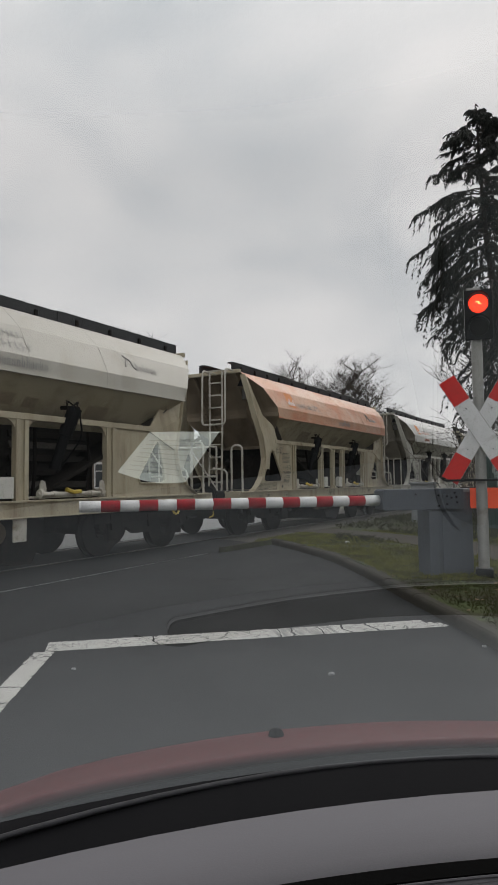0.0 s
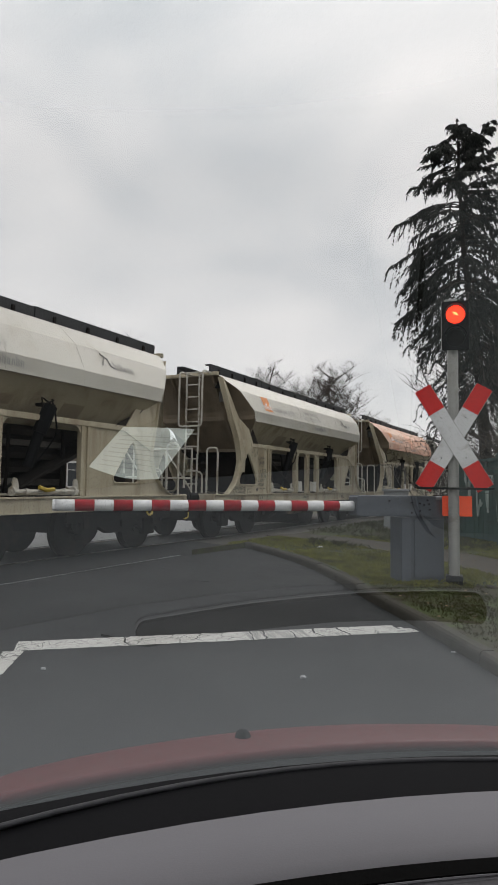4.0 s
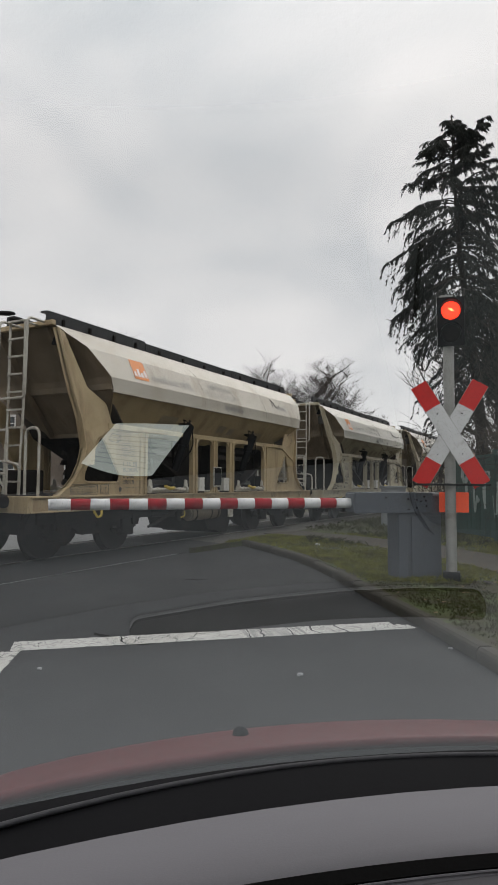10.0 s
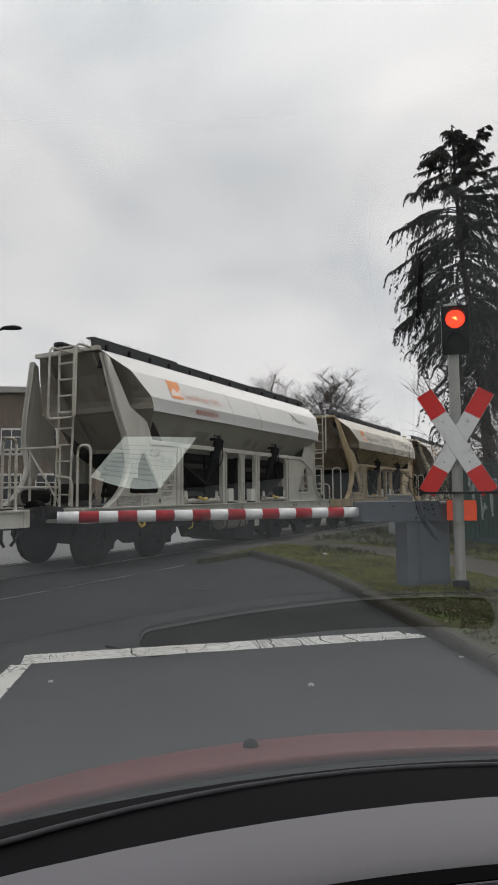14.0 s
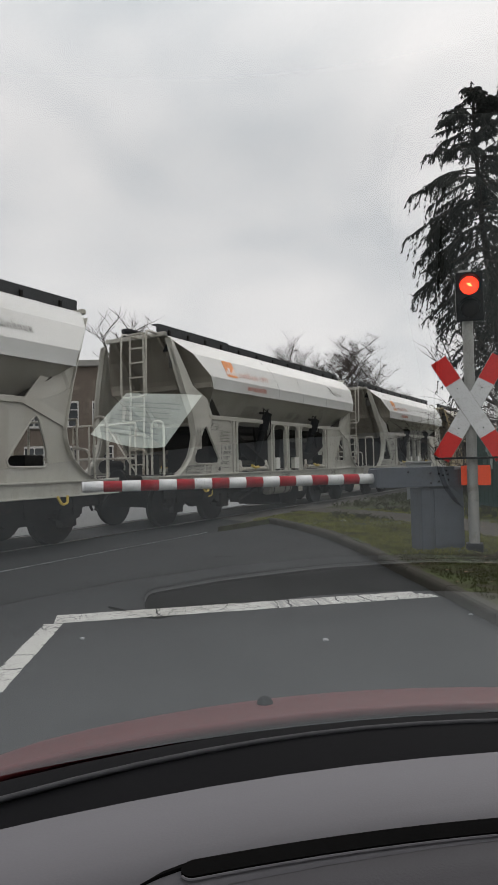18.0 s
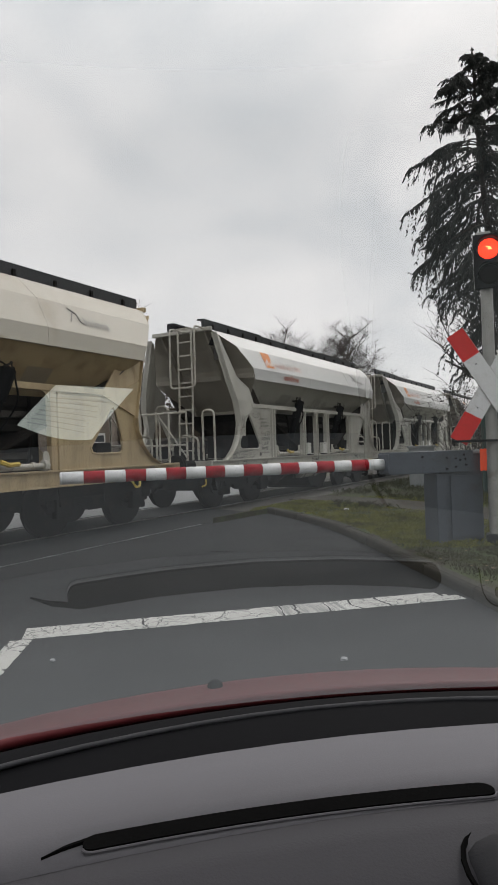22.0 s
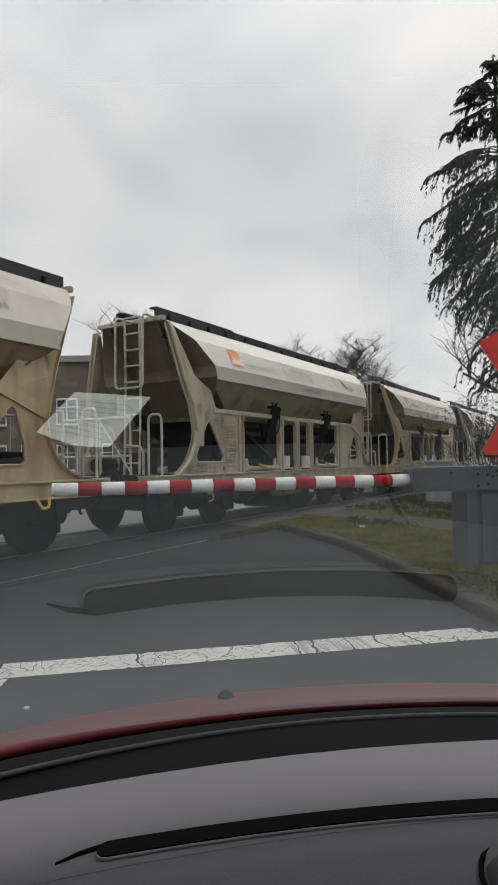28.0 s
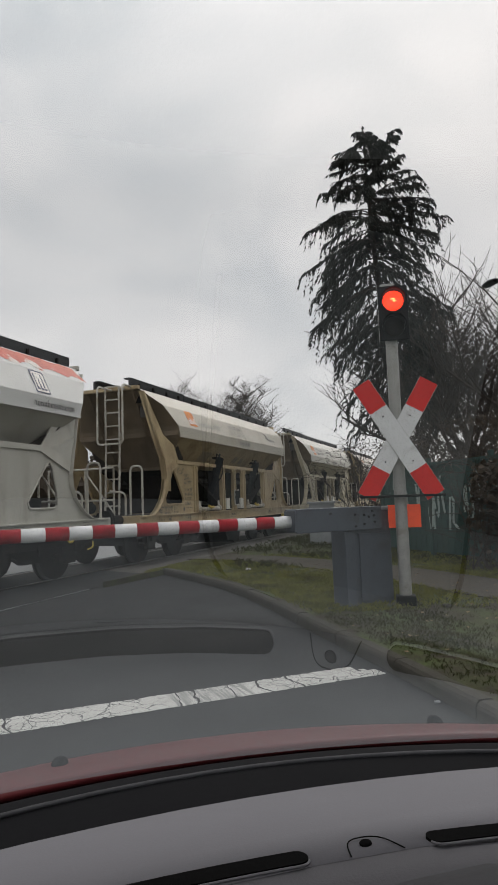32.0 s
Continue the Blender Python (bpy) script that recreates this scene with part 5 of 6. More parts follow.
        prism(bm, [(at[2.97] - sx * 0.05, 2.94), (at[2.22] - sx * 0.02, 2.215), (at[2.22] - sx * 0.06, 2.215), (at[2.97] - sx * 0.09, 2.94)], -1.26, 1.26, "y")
        part("end_sheet", bm, DUST_AND_SHADE, ob, "dusty sheet below the end wall, darkened as in shade")
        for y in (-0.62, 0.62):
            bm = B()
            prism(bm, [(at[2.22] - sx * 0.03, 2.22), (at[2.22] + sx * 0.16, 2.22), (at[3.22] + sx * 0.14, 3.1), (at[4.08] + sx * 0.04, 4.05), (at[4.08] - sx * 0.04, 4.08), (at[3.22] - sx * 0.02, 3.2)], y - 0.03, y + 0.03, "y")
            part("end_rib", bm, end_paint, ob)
        outer, hole, strut, edge = PANELS[sx]
        for sy in (-1, 1):
            def inward(z):
                return sy * 0.40 * max(0.0, (z - 2.4) / 1.55)
            y0 = sy * 1.30
            part("side_panel", plate(B(), outer, hole, y0 - 0.02, y0 + 0.02), frame_paint, ob, "painted end panel with a triangular opening")
            bm = B()
            prism(bm, strut, sy * 1.325, sy * 1.35, "y")
            for v in bm.verts:
                v.co.y -= inward(v.co.z)
            part("corner_strut", bm, frame_paint, ob, "painted corner strut from the roof to the end panel")
            bm = B()
            ring = [[bm.verts.new((x + dx, sy * 1.335 - inward(z) + dy, z)) for dx, dy in ((0, -0.075), (0, 0.075), (-sx * 0.016, 0.075), (-sx * 0.016, -0.075))] for x, z in edge]
            for a, b in zip(ring, ring[1:]):
                for i in range(4):
                    bm.faces.new((a[i], a[(i + 1) % 4], b[(i + 1) % 4], b[i]))
            part("strut_flange", bm, frame_paint, ob)
            bm = B()
            tube(bm, [(a, y0 + sy * 0.025, b) for a, b in hole + hole[:1]], 0.02, 5)
            part("opening_rim", bm, frame_paint, ob)
    # posts, top beam, sole bar
    for sy in (-1, 1):
        y = sy * 1.30
        part("top_beam", box(B(), -4.05, 3.50, y - 0.055, y + 0.055, 2.285, 2.385, 0.012), frame_paint, ob, "painted beam above the openings")
        part("sole_bar", box(B(), -5.85, 5.45, y - 0.06, y + 0.06, 0.83, 1.07, 0.012), frame_paint, ob, "painted chassis side member")
        part("sole_flange", box(B(), -5.85, 5.45, y - 0.10, y + 0.08, 1.055, 1.085, 0.006), frame_paint, ob)
        part("sole_flange", box(B(), -5.85, 5.45, y - 0.09, y + 0.08, 0.82, 0.842, 0.006), frame_paint, ob)
        for px, w in ((-2.98, 0.105), (-1.14, 0.10), (-0.26, 0.085), (0.52, 0.115), (2.40, 0.11)):
            bm = B()
            box(bm, px - w, px - w * 0.35, y - 0.055, y + 0.055, 1.085, 2.285, 0.008)
            box(bm, px + w * 0.35, px + w, y - 0.055, y + 0.055, 1.085, 2.285, 0.008)
            box(bm, px - w * 0.4, px + w * 0.4, y - 0.02, y + 0.02, 1.085, 2.285)
            part("side_post", bm, frame_paint, ob, "painted channel-section upright post")
            bm = B()
            for up, z in ((1, 2.285), (-1, 1.085)):
                if up < 0 and px != -0.26:
                    continue
                g = 0.19
                for side in (-1, 1):
                    arc = [(px + side * (w - 0.01), z), (px + side * (w + g), z)] + [(px + side * (w + g * (1 - math.sin(k * math.pi / 10))), z - up * g * (1 - math.cos(k * math.pi / 10))) for k in range(1, 6)]
                    prism(bm, arc, y - 0.03, y - 0.01, "y")
            part("post_gusset", bm, frame_paint, ob, "curved corner plate")
        # discharge gear: shafts, shields, white boxes, slanting cylinders
        for cx in (-2.14, 1.52):
            part("gear_shaft", disc(B(), (cx, y - sy * -0.05, 1.165), 0.036, 1.42, (1, 0, 0), 10), RAILING, ob, "pale gear shaft")
            for dx in (-0.66, 0.62):
                bm = B()
                disc(bm, (cx + dx, y + sy * 0.05, 1.17), 0.075, 0.05, (1, 0, 0), 14)
                prism(bm, [(cx + dx + 0.03, 1.10), (cx + dx + 0.03, 1.33), (cx + dx + 0.06, 1.38), (cx + dx + 0.12, 1.36), (cx + dx + 0.15, 1.26), (cx + dx + 0.15, 1.10)], y - 0.012, y + 0.012, "y")
                part("gear_shield", bm, RAILING, ob, "pale shield plate on the shaft")
            for dx in (-0.4, 0.05, 0.4):
                part("gear_disc", disc(B(), (cx + dx, y + sy * 0.05, 1.165), 0.052, 0.05, (1, 0, 0), 12), RAILING, ob)
            part("gear_lever", tube(B(), [(cx - 0.18, y + sy * 0.09, 1.24), (cx - 0.05, y + sy * 0.11, 1.19), (cx + 0.12, y + sy * 0.10, 1.20)], 0.035, 6), YELLOW, ob, "yellow lever")
        for cx, zt in ((-1.49, 2.56), (1.49, 2.54)):
            bm = B()
            tube(bm, [(cx + 0.02, sy * 1.40, zt), (cx - 0.10, sy * 1.30, 2.1)], 0.115, 12)
            tube(bm, [(cx - 0.10, sy * 1.30, 2.1), (cx - 0.21, sy * 1.18, 1.56)], 0.085, 12)
            part("chute_cylinder", bm, BLACK, ob, "black slanting cylinder")
            bm = B()
            box(bm, cx - 0.13, cx + 0.15, sy * 1.30 - 0.08, sy * 1.30 + 0.08, zt - 0.02, zt + 0.035, 0.008)
            for dx in (-0.11, 0.11):
                tube(bm, [(cx + dx, sy * 1.38, zt + 0.1), (cx - dx, sy * 1.38, zt)], 0.014, 5)
                tube(bm, [(cx + dx, sy * 1.38, zt - 0.05), (cx + dx, sy * 1.34, zt + 0.12)], 0.014, 5)
            part("cylinder_bracket", bm, HOPPER, ob, "dark lattice clamp")
            part("air_hose", tube(B(), bend([(cx + 0.1, sy * 1.42, zt - 0.1), (cx + 0.19, sy * 1.40, 2.1), (cx + 0.12, sy * 1.2, 1.8), (cx - 0.1, sy * 1.1, 1.5)], 0.15), 0.014, 6), BLACK, ob, "thin black air hose")
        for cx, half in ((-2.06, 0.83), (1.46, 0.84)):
            for kz, dy, mat in ((1.30, 0.70, DUST_AND_SHADE), (1.50, 0.66, HOPPER), (1.72, 0.72, HOPPER), (1.93, 0.70, DUST_AND_SHADE), (2.10, 0.70, HOPPER)):
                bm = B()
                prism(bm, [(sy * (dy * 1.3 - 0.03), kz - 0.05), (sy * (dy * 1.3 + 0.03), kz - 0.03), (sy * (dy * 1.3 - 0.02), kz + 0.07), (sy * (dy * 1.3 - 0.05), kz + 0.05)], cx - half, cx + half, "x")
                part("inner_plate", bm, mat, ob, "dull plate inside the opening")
        for cx in (-2.55, -1.75, 0.85, 2.0):
            part("gear_arm", tube(B(), bend([(cx, y * 0.9, 1.10), (cx + 0.05, y * 0.9, 1.55), (cx + 0.16, y * 0.8, 2.2)], 0.08), 0.03, 6), BOGIE, ob, "dark bent lever")
        part("air_pipe", tube(B(), [(-2.85, y * 0.94, 1.12), (2.3, y * 0.94, 1.12)], 0.018, 6), RAILING, ob, "thin pale air pipe")
        for x0, x1 in ((-0.99, -0.77), (0.10, 0.36)):
            part("switch_box", box(B(), x0, x1, y - 0.07, y + 0.05, 1.12, 1.43, 0.01), BOXW, ob, "white box")
            part("box_foot", box(B(), x0 + 0.02, x1 - 0.02, y - 0.06, y + 0.05, 1.085, 1.12), BOGIE, ob)
        if style == "tan":
            part("solar_panel", box(B(), -0.41, -0.07, sy * 1.385 - 0.015, sy * 1.385 + 0.015, 1.22, 1.68, 0.006), RAILING, ob, "pale panel frame")
            part("solar_cell", box(B(), -0.39, -0.09, sy * 1.402 - 0.004, sy * 1.402 + 0.004, 1.25, 1.65), BLACK, ob, "small black solar panel")
        part("under_plate", box(B(), 0.38, 0.62, y - 0.04, y - 0.01, 0.48, 0.83, 0.01), RAILING, ob, "pale plate under the chassis")
        bm = B()
        disc(bm, (-0.18, y * 0.72, 0.60), 0.165, 1.22, (1, 0, 0), 20)
        for dx in (-0.62, 0.62):
            disc(bm, (-0.18 + dx, y * 0.72, 0.60), 0.13, 0.06, (1, 0, 0), 20)
        part("air_tank", bm, end_paint, ob, "cylindrical air tank")
        bm = B()
        for dx in (-0.45, 0.2, 0.5):
            disc(bm, (-0.18 + dx, y * 0.72, 0.60), 0.172, 0.035, (1, 0, 0), 20)
        part("tank_strap", bm, BOGIE, ob)
        for hx in (-4.35, 4.15):
            part("chassis_hook", tube(B(), bend([(hx - 0.1, y + sy * 0.08, 0.84), (hx - 0.03, y + sy * 0.12, 0.70), (hx + 0.08, y + sy * 0.12, 0.72), (hx + 0.12, y + sy * 0.08, 0.84)], 0.04), 0.022, 6), YELLOW, ob, "yellow tow hook")
        # stencilled panels: lines of lettering as small bars, framed tables, a pictogram
        if sy < 0:
            rng = random.Random(17)

            def print_rows(x0, x1, z, h, letter, front):
                bm = B()
                x = x0
                while x < x1:
                    w = letter * rng.uniform(0.55, 0.8)
                    box(bm, x, x + w * 0.3, front - 0.002, front, z, z + h)
                    if rng.random() < 0.75:
                        zz = z + h * rng.choice((0.0, 0.42, 0.8))
                        box(bm, x + w * 0.3, x + w, front - 0.002, front, zz, zz + h * 0.2)
                    if rng.random() < 0.5:
                        box(bm, x + w * 0.75, x + w, front - 0.002, front, z, z + h)
                    x += letter * (1.0 if rng.random() < 0.8 else 1.7)
                return bm

            def framed(x0, x1, z0, z1, front, cells=1):
                bm = B()
                e = 0.006
                for a, b, c, d in ((x0, x1, z0, z0 + e), (x0, x1, z1 - e, z1), (x0, x0 + e, z0, z1), (x1 - e, x1, z0, z1)):
                    box(bm, a, b, front - 0.002, front, c, d)
                for k in range(1, cells):
                    zz = z0 + (z1 - z0) * k / cells
                    box(bm, x0, x1, front - 0.002, front, zz - e / 2, zz + e / 2)
                return bm

            front, sole = y - 0.021, y - 0.061
            for k in range(8):
                part("stencil_line", print_rows(-3.66 + 0.03 * (k % 3), -3.20 - 0.06 * (k % 2), 1.80 + 0.034 * k, 0.017, 0.017, front), LETTER_SOFT, ob)
            for k, x1 in enumerate((-3.30, -3.24, -3.18, -3.18)):
                part("stencil_line", print_rows(-3.58, x1, 1.28 + 0.115 * k, 0.078, 0.066, front), LETTER_DARK, ob)
            part("stencil_line", print_rows(-3.58, -3.18, 1.20, 0.02, 0.02, front), LETTER_SOFT, ob)
            part("stencil_frame", framed(-3.36, -3.18, 1.61, 1.73, front), LETTER_DARK, ob)
            bm = B()
            disc(bm, (-3.66, front - 0.001, 1.18), 0.045, 0.002, (0, 1, 0), 16)
            part("round_mark", bm, LETTER_DARK, ob, "small round dark mark")
            bm = B()
            for a, b in (((-3.98, 2.07), (-3.76, 2.05)), ((-3.76, 2.05), (-3.74, 2.13)), ((-3.98, 2.07), (-3.97, 2.15)), ((-3.97, 2.15), (-3.74, 2.13)), ((-3.97, 2.15), (-3.89, 2.21)), ((-3.74, 2.13), (-3.66, 2.19)), ((-3.89, 2.21), (-3.66, 2.19)), ((-3.76, 2.05), (-3.67, 2.11)), ((-3.67, 2.11), (-3.66, 2.19))):
                tube(bm, [(a[0], front, a[1]), (b[0], front, b[1])], 0.005, 4)
            part("pictogram", bm, LETTER_DARK, ob, "outlined box pictogram")
            for x0, x1, cells in ((-4.95, -4.28, 3), (-4.20, -3.98, 2)):
                part("stencil_frame", framed(x0, x1, 1.095, 1.275, front, cells), LETTER_DARK, ob, "framed load table")
                for k in range(cells):
                    part("stencil_line", print_rows(x0 + 0.02, x1 - 0.03, 1.11 + 0.18 / cells * k, 0.03, 0.035, front), LETTER_DARK, ob)
            if style in ("pale", "graffiti"):
                for k in range(3):
                    part("stencil_frame", framed(-4.66, -4.43, 1.70 + 0.13 * k, 1.81 + 0.13 * k, y - 0.051), LETTER_DARK, ob, "framed stencil on the strut")
                    part("stencil_line", print_rows(-4.64, -4.46, 1.72 + 0.13 * k, 0.05, 0.05, y - 0.051), LETTER_DARK, ob)
            for x0, x1 in ((-4.95, -4.77), (-4.6, -4.42), (-3.65, -3.40), (-0.7, -0.25), (2.7, 3.0), (4.6, 4.8)):
                part("stencil_frame", framed(x0, x1, 0.89, 1.03, sole), LETTER_DARK, ob, "framed stencil on the side member")
                part("stencil_line", print_rows(x0 + 0.03, x1 - 0.04, 0.93, 0.06, 0.05, sole), LETTER_DARK, ob)
    part("chassis_beam", box(B(), -5.8, 5.4, -0.25, 0.25, 0.83, 1.07), HOPPER, ob, "dark centre beam")
    for sx in (-1, 1):
        end = -5.85 if sx < 0 else 5.45
        part("headstock", box(B(), end - 0.06, end + 0.06, -1.37, 1.37, 0.82, 1.09, 0.01), frame_paint, ob, "painted buffer beam")
        part("platform", box(B(), end, end - sx * 1.6, -1.22, 1.22, 1.06, 1.10), HOPPER, ob, "dark end platform")
        for y in (-0.875, 0.875):
            bm = B()
            disc(bm, (end + sx * 0.30, y, 1.0), 0.10, 0.5, (1, 0, 0), 14)
            disc(bm, (end + sx * 0.58, y, 1.0), 0.225, 0.05, (1, 0, 0), 18)
            part("buffer", bm, BOGIE, ob, "dark steel buffer")
        part("coupling", box(B(), end, end + sx * 0.6, -0.05, 0.05, 0.93, 1.03, 0.01), BOGIE, ob)
        for y in (-0.28, 0.3):
            part("brake_hose", tube(B(), bend([(end, y, 0.90), (end + sx * 0.35, y, 0.68), (end + sx * 0.55, y * 0.8, 0.45)], 0.1), 0.028, 7), BLACK, ob, "black rubber brake hose", smooth=True)
        part("end_valve", box(B(), end - sx * 1.2, end - sx * 0.8, -0.4, 0.25, 1.10, 1.52, 0.03), HOPPER, ob)
        part("end_valve", disc(B(), (end - sx * 0.7, 0.55, 1.28), 0.14, 0.5, (1, 0, 0), 12), HOPPER, ob)
    # ladder with hoop and the end railings, at the trailing end
    bm = B()
    for y in (-0.48, -0.11):
        tube(bm, bend([(-5.30, y, 1.10), (-5.24, y, 2.6), (-5.24, y, 4.12)], 0.2), 0.024, 7)
    part("ladder_stile", bm, RAILING, ob, "pale ladder stiles")
    for k in range(10):
        part("ladder_rung", box(B(), -5.29, -5.24, -0.48, -0.11, 1.30 + 0.31 * k, 1.33 + 0.31 * k), RAILING, ob)
    bm = B()
    for y in (-0.64, 0.04):
        tube(bm, bend([(-4.95, y, 4.12), (-5.34, y, 4.14), (-5.36, y, 2.95)], 0.12), 0.024, 7)
    tube(bm, bend([(-5.36, -0.64, 2.96), (-5.36, -0.64, 2.74), (-5.36, 0.04, 2.74), (-5.36, 0.04, 2.96)], 0.14), 0.024, 7)
    for y in (-0.48, -0.11):
        tube(bm, [(-5.25, y, 2.75), (-5.36, y, 2.75)], 0.02, 6)
        tube(bm, [(-5.24, y, 4.08), (-4.93, y, 4.08)], 0.02, 6)
    part("ladder_guard", bm, RAILING, ob, "pale bent guard rails round the ladder")
    for sx in (-1, 1):
        bm = B()
        x = -5.62 if sx < 0 else 5.30
        for z in (1.45, 2.17):
            tube(bm, [(x, -0.55, z), (x, 1.22, z)], 0.024, 7)
        for y in (-0.55, 0.2, 0.75, 1.22):
            tube(bm, [(x, y, 1.08), (x, y, 2.17)], 0.024, 7)
        tube(bm, [(x, -0.55, 1.15), (x, 0.2, 2.1)], 0.02, 6)
        part("end_railing", bm, RAILING, ob, "pale tubular end railing")
        bm = B()
        for y0, y1 in ((-1.28, -0.98),):
            tube(bm, bend([(x, y0, 1.06), (x, y0, 2.18), (x, y1, 2.18), (x, y1, 1.06)], 0.12), 0.024, 7)
        part("grab_rail", bm, RAILING, ob, "pale hooped grab rail")
        bm = B()
        tube(bm, bend([(x, -0.85, 1.06), (x, -0.85, 1.6), (x, -0.45, 1.65)], 0.12), 0.024, 7)
        part("grab_rail", bm, RAILING, ob, "pale grab rail")
    part("end_sign", box(B(), -4.62, -4.56, -0.90, -0.68, 3.42, 3.70, 0.01), LETTER_DARK, ob, "small dark plate on the end wall")
    bm = B()
    prism(bm, [(-0.90, 3.74), (-0.70, 3.74), (-0.80, 3.92)], -4.86, -4.80, "x")
    part("end_sign", bm, BLACK, ob, "small dark triangular plate")
    # bogies
    for bx in (-4.05, 3.65):
        bogie = new("bogie")
        bogie.parent = ob
        bogie.location = (bx, 0, 0)
        for sy in (-1, 1):
            y = sy * 1.0
            bm = B()
            prism(bm, [(-1.25, 0.55), (-1.15, 0.42), (-0.72, 0.42), (-0.55, 0.52), (-0.3, 0.38), (0.3, 0.38), (0.55, 0.52), (0.72, 0.42), (1.15, 0.42), (1.25, 0.55),
                       (1.2, 0.70), (0.6, 0.74), (0.35, 0.86), (-0.35, 0.86), (-0.6, 0.74), (-1.2, 0.70)], y - 0.06, y + 0.06, "y")
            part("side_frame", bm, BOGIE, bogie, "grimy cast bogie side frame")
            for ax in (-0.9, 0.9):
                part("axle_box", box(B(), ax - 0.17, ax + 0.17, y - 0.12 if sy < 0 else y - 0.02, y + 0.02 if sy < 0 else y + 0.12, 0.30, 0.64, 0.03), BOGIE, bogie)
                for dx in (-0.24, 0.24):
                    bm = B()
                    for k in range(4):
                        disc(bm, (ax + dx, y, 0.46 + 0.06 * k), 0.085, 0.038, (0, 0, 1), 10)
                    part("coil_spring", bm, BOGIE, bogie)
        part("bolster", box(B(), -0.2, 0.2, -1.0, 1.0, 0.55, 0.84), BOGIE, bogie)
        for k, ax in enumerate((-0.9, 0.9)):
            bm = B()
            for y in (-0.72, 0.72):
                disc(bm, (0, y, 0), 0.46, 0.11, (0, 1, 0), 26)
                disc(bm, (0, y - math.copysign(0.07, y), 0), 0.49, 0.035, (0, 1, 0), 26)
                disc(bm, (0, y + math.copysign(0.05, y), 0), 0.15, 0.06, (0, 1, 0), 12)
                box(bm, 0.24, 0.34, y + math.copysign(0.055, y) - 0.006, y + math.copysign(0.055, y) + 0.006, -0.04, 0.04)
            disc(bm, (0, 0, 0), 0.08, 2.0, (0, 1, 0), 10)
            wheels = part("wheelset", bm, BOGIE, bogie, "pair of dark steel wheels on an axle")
            wheels.location = (ax, 0, 0.46)
    bm = B()
    tube(bm, [(-2.35, -1.0, 0.40), (-1.95, -1.02, 0.52), (-1.45, -1.08, 0.72)], 0.035, 6)
    disc(bm, (-1.35, -1.05, 0.60), 0.07, 0.26, (0, 0, 1), 10)
    tube(bm, [(-2.1, -0.9, 0.60), (-1.2, -0.9, 0.56), (-0.8, -0.9, 0.60)], 0.012, 5)
    part("brake_rigging", bm, BOGIE, ob, "dark brake rod under the chassis")
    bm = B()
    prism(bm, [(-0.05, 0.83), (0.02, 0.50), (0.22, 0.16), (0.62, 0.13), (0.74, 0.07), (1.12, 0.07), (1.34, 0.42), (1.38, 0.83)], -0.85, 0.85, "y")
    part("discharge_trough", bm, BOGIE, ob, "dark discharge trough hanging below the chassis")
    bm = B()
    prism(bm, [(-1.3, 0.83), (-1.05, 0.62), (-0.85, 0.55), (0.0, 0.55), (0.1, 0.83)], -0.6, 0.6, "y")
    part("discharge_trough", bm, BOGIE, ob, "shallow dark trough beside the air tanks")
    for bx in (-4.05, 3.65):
        # filler block added to keep the underside dark against daylight beyond
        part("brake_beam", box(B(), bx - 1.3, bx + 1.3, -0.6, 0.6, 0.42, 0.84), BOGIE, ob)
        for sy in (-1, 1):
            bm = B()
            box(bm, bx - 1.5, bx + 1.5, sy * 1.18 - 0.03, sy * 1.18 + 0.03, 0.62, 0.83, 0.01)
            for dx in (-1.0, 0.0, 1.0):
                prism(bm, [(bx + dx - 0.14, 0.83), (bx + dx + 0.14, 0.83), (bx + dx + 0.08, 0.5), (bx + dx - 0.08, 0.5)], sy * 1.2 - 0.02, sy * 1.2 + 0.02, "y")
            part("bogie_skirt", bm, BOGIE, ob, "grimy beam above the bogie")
    # markings on the near flank
    if style != "graffiti":
        bm = B()
        box(bm, -0.215, 0.215, -0.22, 0.22, 0.0, 0.003)
        lo = part("logo_field", bm, LOGO, ob, "faded orange square emblem")
        lo.matrix_basis = band_pose(-3.17, 0.56)
        bm = B()
        for k in range(4):
            box(bm, -0.19 + 0.105 * k, -0.12 + 0.105 * k, -0.16, 0.02 if k % 2 else -0.05, 0.004, 0.006)
        lw = part("logo_bars", bm, LOGO_W, lo, "pale bars on the emblem")
        words("slogan", "mobil seit 1892", 0.235, LETTER_FADED if style == "pale" else LETTER_GHOST, ob, band_pose(-2.82, 0.24), "faded red lettering reading mobil seit 1892")
        bm = B()
        for k in range(11):
            h = 0.16 if k in (5, 6, 9) else 0.10
            box(bm, 0.085 * k, 0.085 * k + 0.018, 0, h, 0, 0.002)
            box(bm, 0.085 * k + 0.018, 0.085 * k + 0.058, 0 if k % 2 else 0.08, 0.02 if k % 2 else 0.1, 0, 0.002)
            box(bm, 0.085 * k + 0.04, 0.085 * k + 0.058, 0, 0.1, 0, 0.002)
        wb = part("address_bars", bm, LETTER_RED if style == "pale" else LETTER_GHOST, ob, "line of small lettering shown as bars")
        wb.matrix_basis = Matrix.Translation((-2.55 if style == "pale" else -0.03, -1.468, 3.04)) @ Matrix.Rotation(radians(90), 4, "X")
        if style in ("cream", "tan"):
            words("scrawl", "MEINE HEIMAT-", 0.165, LETTER_GHOST, ob, band_pose(-0.60, 0.56), "thin faded grey lettering reading MEINE HEIMAT-")
            bm = B()
            for k in range(12):
                box(bm, 0.14 * k, 0.14 * k + 0.02, 0, 0.17, 0, 0.002)
